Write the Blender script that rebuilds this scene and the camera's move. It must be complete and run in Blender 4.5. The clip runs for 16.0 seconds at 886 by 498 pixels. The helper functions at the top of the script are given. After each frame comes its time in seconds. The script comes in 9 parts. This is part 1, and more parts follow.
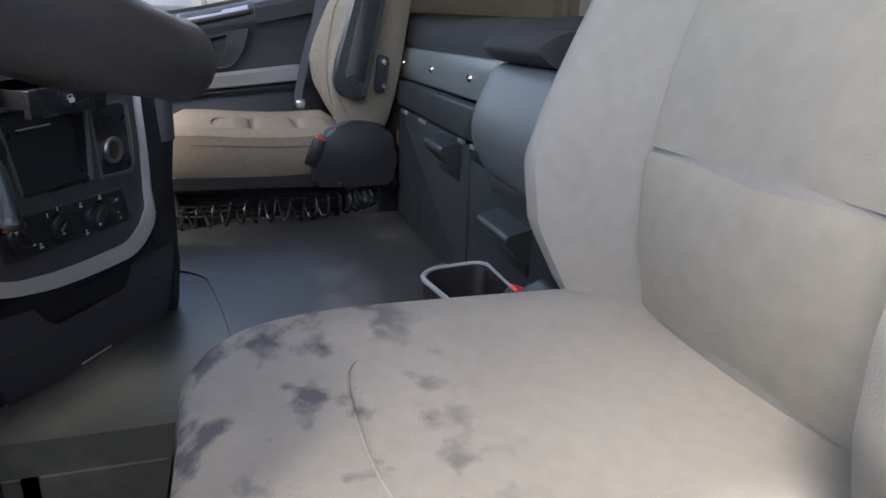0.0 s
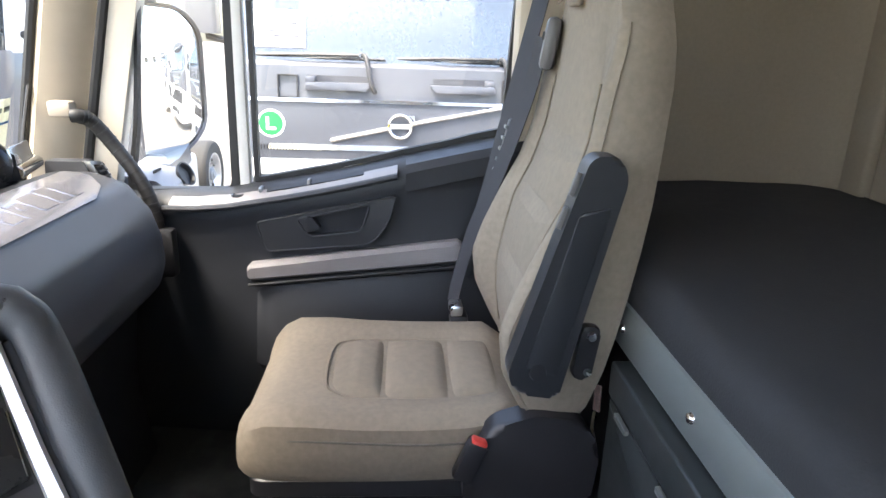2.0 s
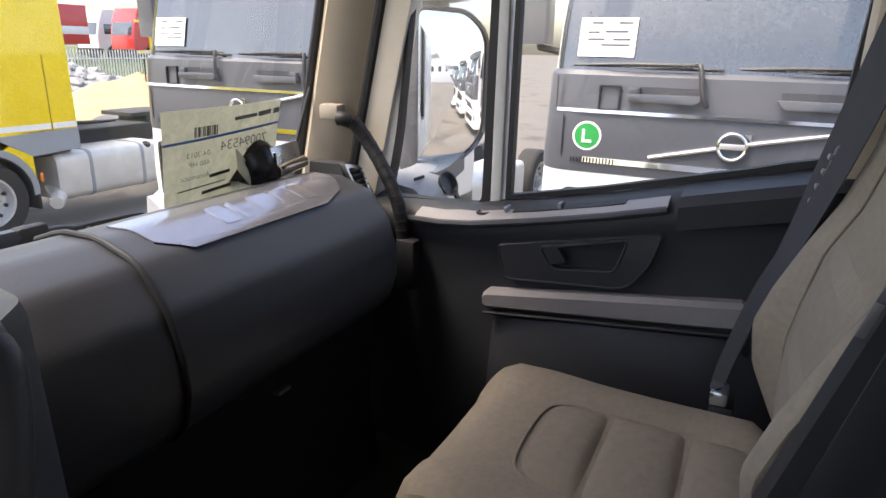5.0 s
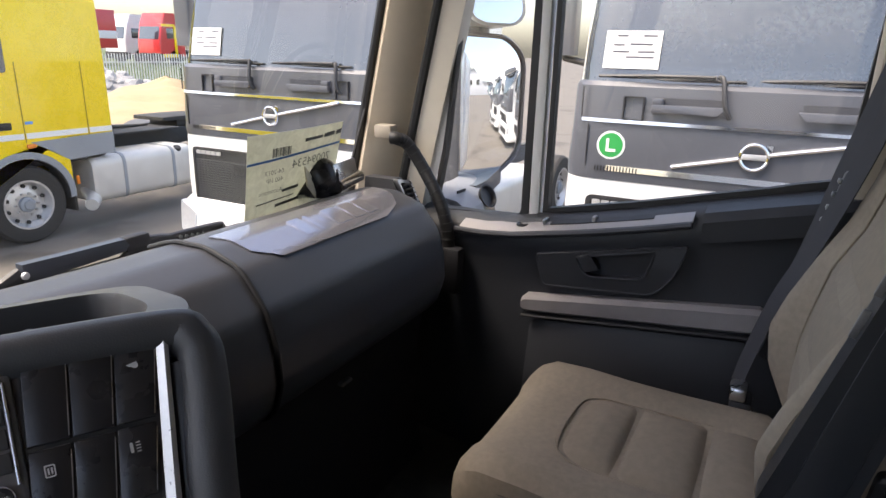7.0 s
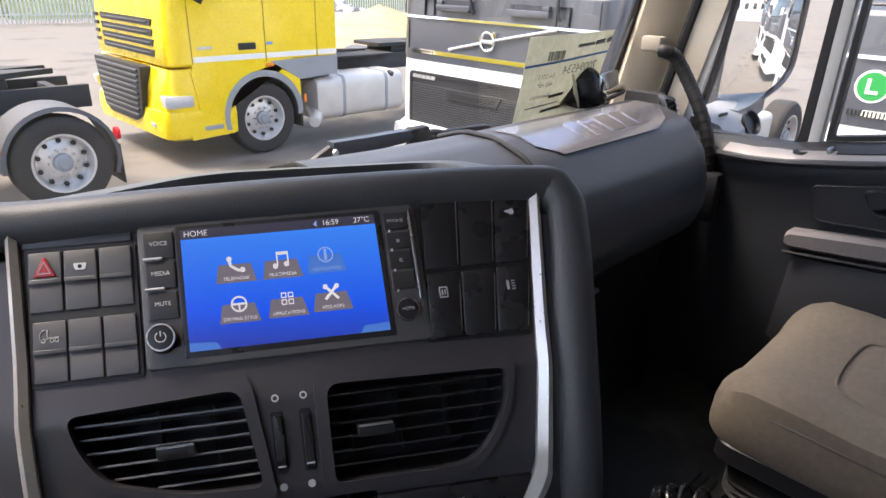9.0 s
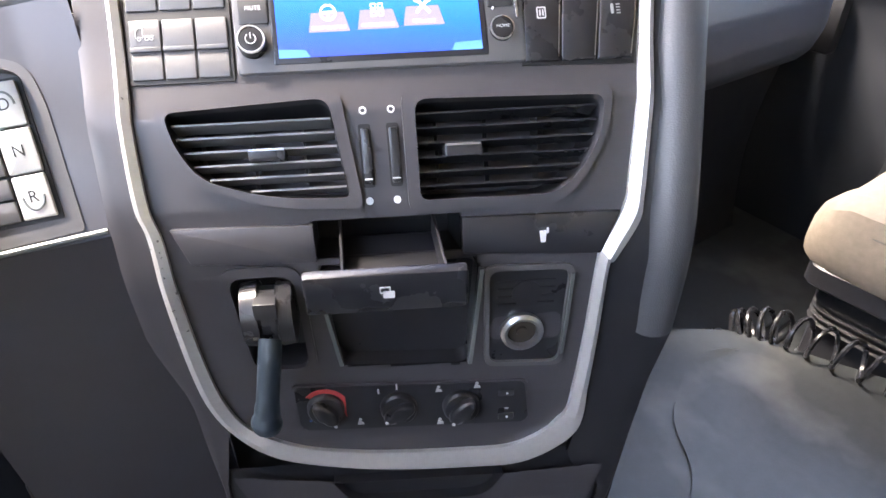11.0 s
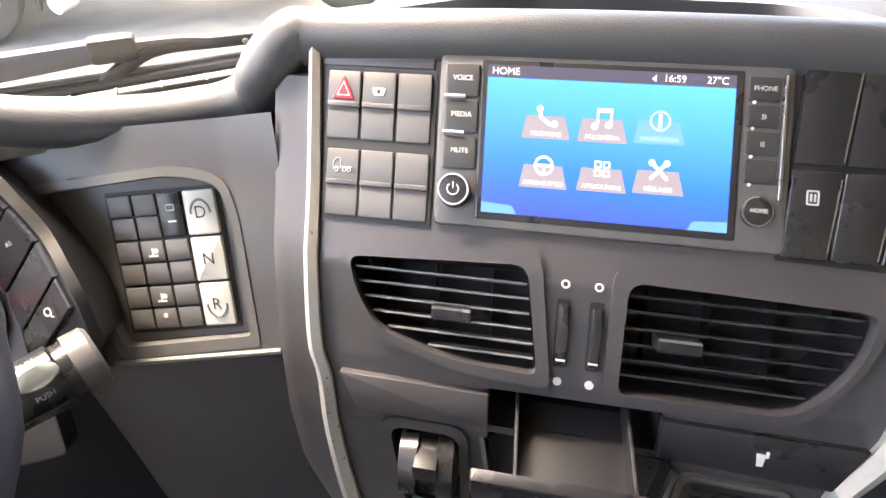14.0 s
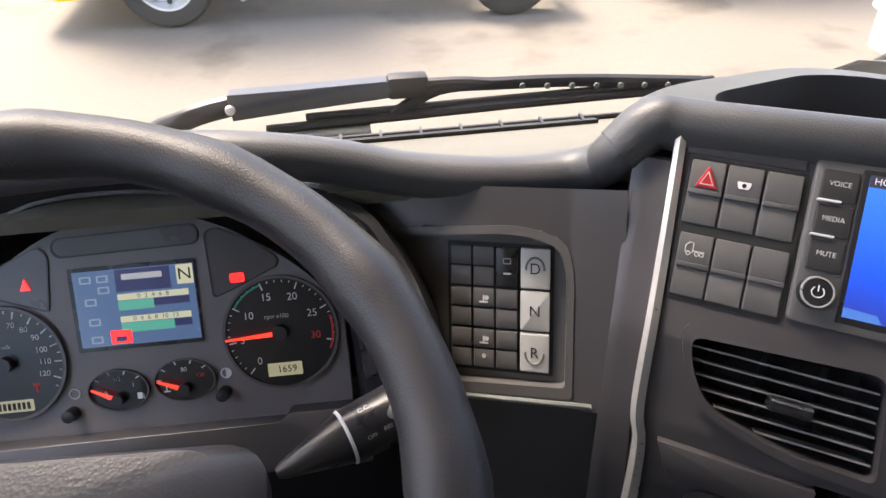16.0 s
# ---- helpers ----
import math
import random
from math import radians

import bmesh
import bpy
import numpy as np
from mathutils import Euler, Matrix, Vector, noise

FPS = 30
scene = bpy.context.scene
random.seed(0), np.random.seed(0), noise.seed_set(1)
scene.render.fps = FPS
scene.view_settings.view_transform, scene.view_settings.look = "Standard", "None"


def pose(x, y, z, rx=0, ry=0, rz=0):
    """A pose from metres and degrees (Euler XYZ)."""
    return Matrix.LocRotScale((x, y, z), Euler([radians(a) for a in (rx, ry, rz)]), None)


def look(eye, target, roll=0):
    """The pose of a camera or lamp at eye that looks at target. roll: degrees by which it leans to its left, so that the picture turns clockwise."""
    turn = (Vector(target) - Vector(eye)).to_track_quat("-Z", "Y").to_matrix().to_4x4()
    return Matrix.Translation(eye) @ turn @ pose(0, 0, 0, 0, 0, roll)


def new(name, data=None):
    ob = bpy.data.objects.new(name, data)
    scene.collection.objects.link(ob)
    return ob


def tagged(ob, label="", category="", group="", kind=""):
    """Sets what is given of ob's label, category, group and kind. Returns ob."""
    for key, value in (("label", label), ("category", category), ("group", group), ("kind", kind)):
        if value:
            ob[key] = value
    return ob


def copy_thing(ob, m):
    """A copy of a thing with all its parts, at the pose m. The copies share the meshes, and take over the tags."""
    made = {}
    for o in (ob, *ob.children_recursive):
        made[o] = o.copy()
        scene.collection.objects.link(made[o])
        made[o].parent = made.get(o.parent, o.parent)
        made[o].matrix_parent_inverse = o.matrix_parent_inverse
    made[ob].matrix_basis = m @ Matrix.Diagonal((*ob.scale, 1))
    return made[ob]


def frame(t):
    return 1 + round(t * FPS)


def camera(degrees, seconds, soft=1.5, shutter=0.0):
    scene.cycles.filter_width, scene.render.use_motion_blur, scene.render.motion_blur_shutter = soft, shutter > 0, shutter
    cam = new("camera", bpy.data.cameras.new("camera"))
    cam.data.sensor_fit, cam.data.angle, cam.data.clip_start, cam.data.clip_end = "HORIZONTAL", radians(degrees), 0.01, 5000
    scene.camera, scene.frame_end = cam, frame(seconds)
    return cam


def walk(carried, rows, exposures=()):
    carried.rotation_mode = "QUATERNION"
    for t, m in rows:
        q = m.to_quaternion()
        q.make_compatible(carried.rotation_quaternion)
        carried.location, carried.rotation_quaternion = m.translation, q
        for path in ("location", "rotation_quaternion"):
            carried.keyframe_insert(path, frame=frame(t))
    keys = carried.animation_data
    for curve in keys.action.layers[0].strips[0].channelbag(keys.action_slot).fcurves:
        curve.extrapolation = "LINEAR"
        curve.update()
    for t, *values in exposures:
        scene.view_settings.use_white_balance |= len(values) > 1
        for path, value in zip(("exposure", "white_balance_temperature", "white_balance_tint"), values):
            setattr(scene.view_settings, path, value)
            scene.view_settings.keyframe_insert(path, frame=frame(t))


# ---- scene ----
cam = camera(69.0, 16.0)
METRES, EYE, TILT, LEAN, TURN = 2.0, 0.95, -18.9, -0.4, -100.0
PATH = [
    (0, (-1.121, 0.418, 0.634), (0.681, -0.164, -0.01), 2.1),
    (0.5, (-0.851, 0.353, 0.764), (0.969, -0.154, 0.108), 1.6),
    (1, (-0.658, 0.327, 0.799), (1.197, -0.049, 0.151), 1.2),
    (1.5, (-0.442, 0.368, 0.852), (1.435, 0.11, 0.212), 1.2),
    (2, (-0.358, 0.349, 0.97), (1.543, 0.225, 0.361), 2.0),
    (2.5, (-0.285, 0.294, 1.034), (1.624, 0.301, 0.438), 1.9),
    (3, (-0.194, 0.192, 1.036), (1.701, 0.428, 0.441), 2.3),
    (3.5, (-0.175, 0.179, 1.022), (1.681, 0.631, 0.429), 2.5),
    (4, (-0.149, 0.19, 1.003), (1.647, 0.838, 0.405), 2.4),
    (4.5, (-0.114, 0.213, 0.959), (1.626, 0.994, 0.357), 2.0),
    (4.7, (-0.081, 0.229, 0.945), (1.643, 1.043, 0.342), 1.4),
    (6.8, (-0.221, 0.216, 1.014), (1.477, 1.094, 0.425), 1.2),
    (7, (-0.233, 0.223, 1.001), (1.46, 1.108, 0.41), 1.3),
    (7.5, (-0.272, 0.253, 0.972), (1.379, 1.206, 0.366), 1.6),
    (8, (-0.297, 0.29, 0.951), (1.258, 1.351, 0.277), 1.9),
    (8.5, (-0.332, 0.311, 0.951), (1.101, 1.496, 0.215), 1.8),
    (9, (-0.351, 0.331, 0.939), (0.965, 1.618, 0.158), 1.7),
    (9.5, (-0.362, 0.336, 0.911), (0.853, 1.682, 0.068), 1.5),
    (10, (-0.36, 0.333, 0.876), (0.789, 1.698, -0.027), 1.2),
    (10.2, (-0.363, 0.327, 0.862), (0.769, 1.683, -0.077), 1.2),
    (12.3, (-0.408, 0.29, 0.791), (0.494, 1.554, -0.47), 0.9),
    (12.5, (-0.403, 0.309, 0.803), (0.496, 1.585, -0.447), 0.9),
    (13, (-0.394, 0.354, 0.847), (0.472, 1.698, -0.355), 0.9),
    (13.5, (-0.37, 0.381, 0.88), (0.412, 1.797, -0.296), 1.3),
    (14, (-0.341, 0.445, 0.912), (0.258, 1.904, -0.318), 0.6),
    (14.5, (-0.348, 0.497, 0.94), (0.096, 1.999, -0.304), 0.3),
    (15, (-0.374, 0.523, 0.977), (-0.019, 2.048, -0.268), 0.2),
    (15.5, (-0.425, 0.526, 0.994), (-0.127, 2.066, -0.246), 0.2),
    (16, (-0.505, 0.498, 0.973), (-0.237, 2.049, -0.261), 0.3),
]
# seconds, stops, kelvin, tint
EXPOSURES = [(0, 3.0, 6700, 10), (0.5, 3.6, 6700, 8), (1.0, 4.25, 6900, 7), (1.5, 4.15, 6900, 7), (2.0, 3.4, 6800, 8), (2.5, 2.75, 6800, 8), (3.5, 2.55, 7000, 11), (4.5, 2.1, 7100, 13), (7, 1.9, 7100, 13), (8.5, 2.15, 7000, 14), (9.5, 2.5, 6900, 14), (10.2, 3.4, 6800, 14), (12.3, 5.9, 7300, 13), (13, 5.5, 7300, 12), (13.5, 4.7, 7500, 13), (14, 4.4, 8000, 13), (15, 2.95, 7700, 14), (16, 2.8, 7400, 14)]
walk(cam, [(t, look(eye, target, roll)) for t, eye, target, roll in PATH], EXPOSURES)

# exposure of the clip's camera along the way: seconds, stops
# ---- world, sun ----
world = bpy.data.worlds.new("World")
scene.world = world
world.use_nodes = True
wn, wl = world.node_tree.nodes, world.node_tree.links
sky = wn.new("ShaderNodeTexSky")
sky.sky_type, sky.sun_disc = "NISHITA", False
sky.sun_elevation, sky.sun_rotation = radians(62), radians(-43)
sky.air_density, sky.dust_density = 1.0, 3.0
wl.new(sky.outputs[0], wn["Background"].inputs[0])
wn["Background"].inputs[1].default_value = 0.13
sun = new("sun", bpy.data.lights.new("sun", "SUN"))
sun.data.energy, sun.data.angle, sun.data.color = 1.5, radians(20), (1.0, 0.95, 0.87)
sun.matrix_world = look((-13.0, 14.0, 37.0), (0, 0, 0))

# ---- materials ----
MATS = {}


def mat(name, col, rough=0.5, metal=0.0, var=0.12, scale=30.0, bump=0.0, bscale=400.0, big=3.0, spec=0.5, stain=None, coat=0.0, obj_random=0.0):
    """A surface with variation at two scales, and a fine relief."""
    if name in MATS:
        return MATS[name]
    m = bpy.data.materials.new(name)
    m.use_nodes = True
    nt = m.node_tree
    n, l = nt.nodes, nt.links
    b = n["Principled BSDF"]
    tc = n.new("ShaderNodeTexCoord")
    n1 = n.new("ShaderNodeTexNoise")
    n1.inputs["Scale"].default_value, n1.inputs["Detail"].default_value = scale, 5
    n2 = n.new("ShaderNodeTexNoise")
    n2.inputs["Scale"].default_value, n2.inputs["Detail"].default_value = big, 3
    add = n.new("ShaderNodeMath")
    add.operation = "ADD"
    for t in (n1, n2):
        l.new(tc.outputs["Object"], t.inputs["Vector"])
    l.new(n1.outputs[0], add.inputs[0]), l.new(n2.outputs[0], add.inputs[1])
    r = n.new("ShaderNodeMapRange")
    r.inputs[1].default_value, r.inputs[2].default_value = 0.6, 1.4
    r.inputs[3].default_value, r.inputs[4].default_value = 1 - var, 1 + var
    l.new(add.outputs[0], r.inputs[0])
    mul = n.new("ShaderNodeVectorMath")
    mul.operation = "SCALE"
    mul.inputs[0].default_value = col[:3]
    l.new(r.outputs[0], mul.inputs["Scale"])
    out = mul.outputs[0]
    if stain:
        s = n.new("ShaderNodeTexNoise")
        s.inputs["Scale"].default_value, s.inputs["Detail"].default_value = stain[1], 4
        l.new(tc.outputs["Object"], s.inputs["Vector"])
        sr = n.new("ShaderNodeMapRange")
        sr.inputs[1].default_value, sr.inputs[2].default_value = stain[2], stain[3]
        l.new(s.outputs[0], sr.inputs[0])
        fac = sr.outputs[0]
        if len(stain) > 4:
            # soiled only where the legs rub, over a stretch of y
            geo, sep, ym, mm = (n.new("ShaderNode" + k) for k in ("NewGeometry", "SeparateXYZ", "MapRange", "Math"))
            ym.inputs[1].default_value, ym.inputs[2].default_value = stain[4], stain[5]
            mm.operation = "MULTIPLY"
            l.new(geo.outputs["Position"], sep.inputs[0]), l.new(sep.outputs[1], ym.inputs[0])
            l.new(ym.outputs[0], mm.inputs[0]), l.new(fac, mm.inputs[1])
            fac = mm.outputs[0]
        mx = n.new("ShaderNodeMix")
        mx.data_type = "RGBA"
        l.new(fac, mx.inputs[0]), l.new(out, mx.inputs[6])
        mx.inputs[7].default_value = (*stain[0], 1)
        out = mx.outputs[2]
    if obj_random:
        oi = n.new("ShaderNodeObjectInfo")
        rr = n.new("ShaderNodeMapRange")
        rr.inputs[3].default_value, rr.inputs[4].default_value = 1 - obj_random, 1 + obj_random
        l.new(oi.outputs["Random"], rr.inputs[0])
        m2 = n.new("ShaderNodeVectorMath")
        m2.operation = "SCALE"
        l.new(out, m2.inputs[0]), l.new(rr.outputs[0], m2.inputs["Scale"])
        out = m2.outputs[0]
    l.new(out, b.inputs["Base Color"])
    rv = n.new("ShaderNodeMapRange")
    rv.inputs[1].default_value, rv.inputs[2].default_value = 0.6, 1.4
    rv.inputs[3].default_value, rv.inputs[4].default_value = max(0.02, rough * 0.85), min(1, rough * 1.15)
    l.new(add.outputs[0], rv.inputs[0]), l.new(rv.outputs[0], b.inputs["Roughness"])
    b.inputs["Metallic"].default_value = metal
    b.inputs["Specular IOR Level"].default_value = spec
    b.inputs["Coat Weight"].default_value = coat
    b.inputs["Coat Roughness"].default_value = 0.08
    if bump:
        bt = n.new("ShaderNodeTexNoise")
        bt.inputs["Scale"].default_value, bt.inputs["Detail"].default_value = bscale, 2
        l.new(tc.outputs["Object"], bt.inputs["Vector"])
        bm_ = n.new("ShaderNodeBump")
        bm_.inputs["Strength"].default_value, bm_.inputs["Distance"].default_value = bump, 0.3 / bscale
        l.new(bt.outputs[0], bm_.inputs["Height"]), l.new(bm_.outputs[0], b.inputs["Normal"])
    MATS[name] = m
    return m


def cell_mat(name, col, rough, cell, depth, var=0.1):
    """Grained plastic: a leather-like relief of small cells."""
    m = mat(name, col, rough, var=var, scale=18)
    n, l = m.node_tree.nodes, m.node_tree.links
    b, tc = n["Principled BSDF"], [q for q in n if q.type == "TEX_COORD"][0]
    v = n.new("ShaderNodeTexVoronoi")
    v.inputs["Scale"].default_value = 1 / cell
    l.new(tc.outputs["Object"], v.inputs["Vector"])
    bm_ = n.new("ShaderNodeBump")
    bm_.inputs["Strength"].default_value, bm_.inputs["Distance"].default_value = depth, cell * 0.25
    l.new(v.outputs["Distance"], bm_.inputs["Height"]), l.new(bm_.outputs[0], b.inputs["Normal"])
    return m


def glass_mat(name, tint=(1, 1, 1), gloss=1.0, rough=0.0):
    m = bpy.data.materials.new(name)
    m.use_nodes = True
    n, l = m.node_tree.nodes, m.node_tree.links
    n.remove(n["Principled BSDF"])
    tr, gl, fr, pw, ma, mx = (n.new("ShaderNode" + k) for k in ("BsdfTransparent", "BsdfGlossy", "LayerWeight", "Math", "Math", "MixShader"))
    tr.inputs[0].default_value = (*tint, 1)
    gl.inputs["Roughness"].default_value = rough
    gl.inputs["Color"].default_value = (gloss, gloss, gloss, 1)
    fr.inputs[0].default_value = 0.5
    pw.operation, ma.operation = "POWER", "MULTIPLY_ADD"
    pw.inputs[1].default_value, ma.inputs[1].default_value, ma.inputs[2].default_value = 4.5, 0.6, 0.035
    l.new(fr.outputs["Facing"], pw.inputs[0]), l.new(pw.outputs[0], ma.inputs[0]), l.new(ma.outputs[0], mx.inputs[0]), l.new(tr.outputs[0], mx.inputs[1]), l.new(gl.outputs[0], mx.inputs[2])
    l.new(mx.outputs[0], n["Material Output"].inputs[0])
    return m


def glow_mat(name, col, strength):
    m = bpy.data.materials.new(name)
    m.use_nodes = True
    b = m.node_tree.nodes["Principled BSDF"]
    b.inputs["Base Color"].default_value = (0.01, 0.01, 0.01, 1)
    b.inputs["Roughness"].default_value = 0.25
    b.inputs["Emission Color"].default_value = (*col, 1)
    b.inputs["Emission Strength"].default_value = strength
    return m


M_FLOOR = mat("floor_vinyl", (0.040, 0.043, 0.043), 0.42, var=0.25, scale=60, bump=0.3, bscale=500, big=4, stain=((0.14, 0.14, 0.135), 6, 0.55, 0.8))
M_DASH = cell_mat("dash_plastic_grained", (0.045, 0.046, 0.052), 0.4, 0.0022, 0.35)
# same grain as the dash, lightened and warmed for sun falling on top
M_DASHTOP = cell_mat("dash_top_padded_sunlit", (0.115, 0.108, 0.09), 0.5, 0.0022, 0.5)
M_BLACK = mat("black_plastic", (0.018, 0.018, 0.021), 0.42, bump=0.15, bscale=900)
M_BLACKG = mat("black_plastic_satin", (0.022, 0.022, 0.025), 0.28, var=0.15)
M_GREYP = mat("console_grey_plastic", (0.1, 0.097, 0.098), 0.42, bump=0.2, bscale=1200)
M_SILVER = mat("silver_trim", (0.72, 0.71, 0.7), 0.3, metal=0.6, var=0.06, scale=200, bump=0.05, bscale=900)
M_STEEL = mat("steel", (0.55, 0.56, 0.58), 0.28, metal=1.0, var=0.1)
M_CHROME = mat("chrome", (0.8, 0.8, 0.82), 0.08, metal=1.0, var=0.05)
M_FABRIC = mat("seat_fabric_beige", (0.24, 0.203, 0.158), 0.9, var=0.16, scale=90, bump=0.7, bscale=700, big=5, spec=0.2)
M_FABRIC2 = mat("seat_fabric_worn", (0.235, 0.223, 0.204), 0.9, var=0.10, scale=60, bump=0.8, bscale=600, big=4, spec=0.2, stain=((0.085, 0.085, 0.095), 20, 0.53, 0.64, 0.22, 0.32))
M_SEATGREY = mat("seat_fabric_grey", (0.15, 0.135, 0.115), 0.92, var=0.16, scale=90, bump=0.7, bscale=700, spec=0.2)
M_MATTRESS = mat("mattress_black", (0.026, 0.026, 0.028), 0.85, var=0.3, scale=40, bump=0.4, bscale=300, spec=0.3)
M_WALL = mat("cab_wall_felt_beige", (0.23, 0.195, 0.15), 0.9, var=0.08, scale=120, bump=0.4, bscale=700, spec=0.2)
M_PILLAR = mat("pillar_beige_plastic", (0.5, 0.43, 0.33), 0.55, var=0.06, bump=0.25, bscale=700)
M_BOXGREY = mat("locker_grey_plastic", (0.024, 0.028, 0.029), 0.45, var=0.1, bump=0.25, bscale=700)
M_RAIL = mat("rail_painted_grey", (0.17, 0.185, 0.18), 0.38, metal=0.3, var=0.08)
M_DOORP = cell_mat("door_panel_plastic", (0.024, 0.026, 0.031), 0.5, 0.002, 0.3)
M_ARMG = mat("door_armrest_grey", (0.22, 0.205, 0.21), 0.55, var=0.1, bump=0.3, bscale=600)
M_LEDGE = mat("door_ledge_grey", (0.3, 0.28, 0.27), 0.4, var=0.08, metal=0.2)
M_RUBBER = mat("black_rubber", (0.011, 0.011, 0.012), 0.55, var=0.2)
M_GLASS = glass_mat("window_glass")
M_ASPHALT = mat("yard_paving", (0.145, 0.13, 0.11), 0.9, var=0.16, scale=14, bump=0.4, bscale=60, big=0.25, stain=((0.095, 0.085, 0.072), 0.9, 0.56, 0.68))
M_WHITEP = mat("white_truck_paint", (0.8, 0.8, 0.78), 0.3, var=0.03, coat=0.5)
M_DARKGREY = mat("truck_dark_grey_paint", (0.085, 0.09, 0.105), 0.35, var=0.05, coat=0.3)
M_YELLOW = mat("yellow_truck_paint", (0.9, 0.65, 0.01), 0.28, var=0.04, coat=0.6)
M_RED = mat("red_truck_paint", (0.55, 0.03, 0.03), 0.3, var=0.05, coat=0.5)
M_TYRE = mat("tyre_rubber", (0.035, 0.033, 0.03), 0.8, var=0.25, bump=0.4, bscale=120)
M_ALU = mat("alloy_wheel", (0.62, 0.62, 0.62), 0.35, metal=0.6, var=0.12)
M_TANK = mat("dull_aluminium", (0.62, 0.6, 0.56), 0.45, metal=0.25, var=0.12, scale=8)
M_CHASSIS = mat("chassis_black", (0.03, 0.03, 0.03), 0.7, var=0.3)

# ---- mesh helpers ----


PLACE = None  # where a group of parts is set in the cab, when it is drawn about an origin of its own


def thing(name, label="", category="", at=(0, 0, 0), group="", kind=""):
    ob = new(name)
    ob.location = PLACE @ Vector(at) if PLACE else at
    ob.empty_display_size = 0.05
    return tagged(ob, label, category, group, kind)


def part(name, bm, material, parent=None, label="", smooth=True):
    """Links a bmesh as one mesh object under a thing or a part; its vertices are in the world's metres."""
    me = bpy.data.meshes.new(name)
    if PLACE:
        bmesh.ops.transform(bm, matrix=PLACE, verts=bm.verts)
    bmesh.ops.recalc_face_normals(bm, faces=bm.faces)
    bm.to_mesh(me)
    bm.free()
    if smooth:
        for p in me.polygons:
            p.use_smooth = True
        me.set_sharp_from_angle(angle=radians(38))
    me.materials.append(material)
    ob = new(name, me)
    if parent is not None:
        ob.parent = parent
        q, m = parent, Matrix.Identity(4)
        chain = []
        while q is not None:
            chain.append(q)
            q = q.parent
        for q in reversed(chain):
            m = m @ q.matrix_parent_inverse @ q.matrix_basis
        ob.matrix_parent_inverse = m.inverted()
    if label:
        ob["label"] = label
    return ob


def single(name, bm, material, label, category, group="", kind="", smooth=True):
    return tagged(part(name, bm, material, None, "", smooth), label, category, group, kind)


def bevel(bm, w, segs=2, angle=30):
    if w > 0:
        es = [e for e in bm.edges if len(e.link_faces) == 2 and e.calc_face_angle(0) > radians(angle)]
        bmesh.ops.bevel(bm, geom=es, offset=w, segments=segs, profile=0.5, affect="EDGES", clamp_overlap=True)
    return bm


def bx(c, s, bv=0.0, segs=2, m=None):
    bm = bmesh.new()
    bmesh.ops.create_cube(bm, size=1)
    bmesh.ops.scale(bm, vec=s, verts=bm.verts)
    bevel(bm, bv, segs)
    bmesh.ops.transform(bm, matrix=(m if m else Matrix.Identity(4)) @ Matrix.Translation(c) if not m else m @ Matrix.Translation(c), verts=bm.verts)
    return bm


def join(*bms):
    out = bmesh.new()
    for b in bms:
        me = bpy.data.meshes.new("tmp")
        b.to_mesh(me)
        b.free()
        out.from_mesh(me)
        bpy.data.meshes.remove(me)
    return out


def frame_axes(d):
    d = Vector(d).normalized()
    a = Vector((0, 0, 1)) if abs(d.z) < 0.9 else Vector((1, 0, 0))
    u = d.cross(a).normalized()
    return u, u.cross(d).normalized()


def loft(rings, closed=True, caps=True):
    bm = bmesh.new()
    rows = [[bm.verts.new(p) for p in r] for r in rings]
    n = len(rows[0])
    for a, b in zip(rows, rows[1:]):
        for i in range(n if closed else n - 1):
            j = (i + 1) % n
            bm.faces.new((a[i], a[j], b[j], b[i]))
    if caps and closed:
        bm.faces.new(rows[0]), bm.faces.new(list(reversed(rows[-1])))
    return bm


def cyl(p0, p1, r0, r1=None, seg=20, caps=True):
    r1 = r0 if r1 is None else r1
    p0, p1 = Vector(p0), Vector(p1)
    u, v = frame_axes(p1 - p0)
    return loft([[p + r * (math.cos(2 * math.pi * i / seg) * u + math.sin(2 * math.pi * i / seg) * v) for i in range(seg)] for p, r in ((p0, r0), (p1, r1))], True, caps)


def lathe(p, axis, prof, seg=32, caps=True):
    """prof: (along the axis, radius)."""
    p, d = Vector(p), Vector(axis).normalized()
    u, v = frame_axes(d)
    return loft([[p + a * d + r * (math.cos(2 * math.pi * i / seg) * u + math.sin(2 * math.pi * i / seg) * v) for i in range(seg)] for a, r in prof], True, caps)


def smooth_path(pts, n=8, closed=False):
    """Catmull-Rom through the points."""
    pts = [Vector(p) for p in pts]
    out, k = [], len(pts)
    for i in range(k if closed else k - 1):
        a, b, c, d = (pts[(i + j) % k] if closed else pts[min(max(i + j, 0), k - 1)] for j in (-1, 0, 1, 2))
        for s in range(n):
            t = s / n
            out.append(0.5 * (2 * b + (c - a) * t + (2 * a - 5 * b + 4 * c - d) * t * t + (3 * b - a - 3 * c + d) * t ** 3))
    if not closed:
        out.append(pts[-1])
    return out


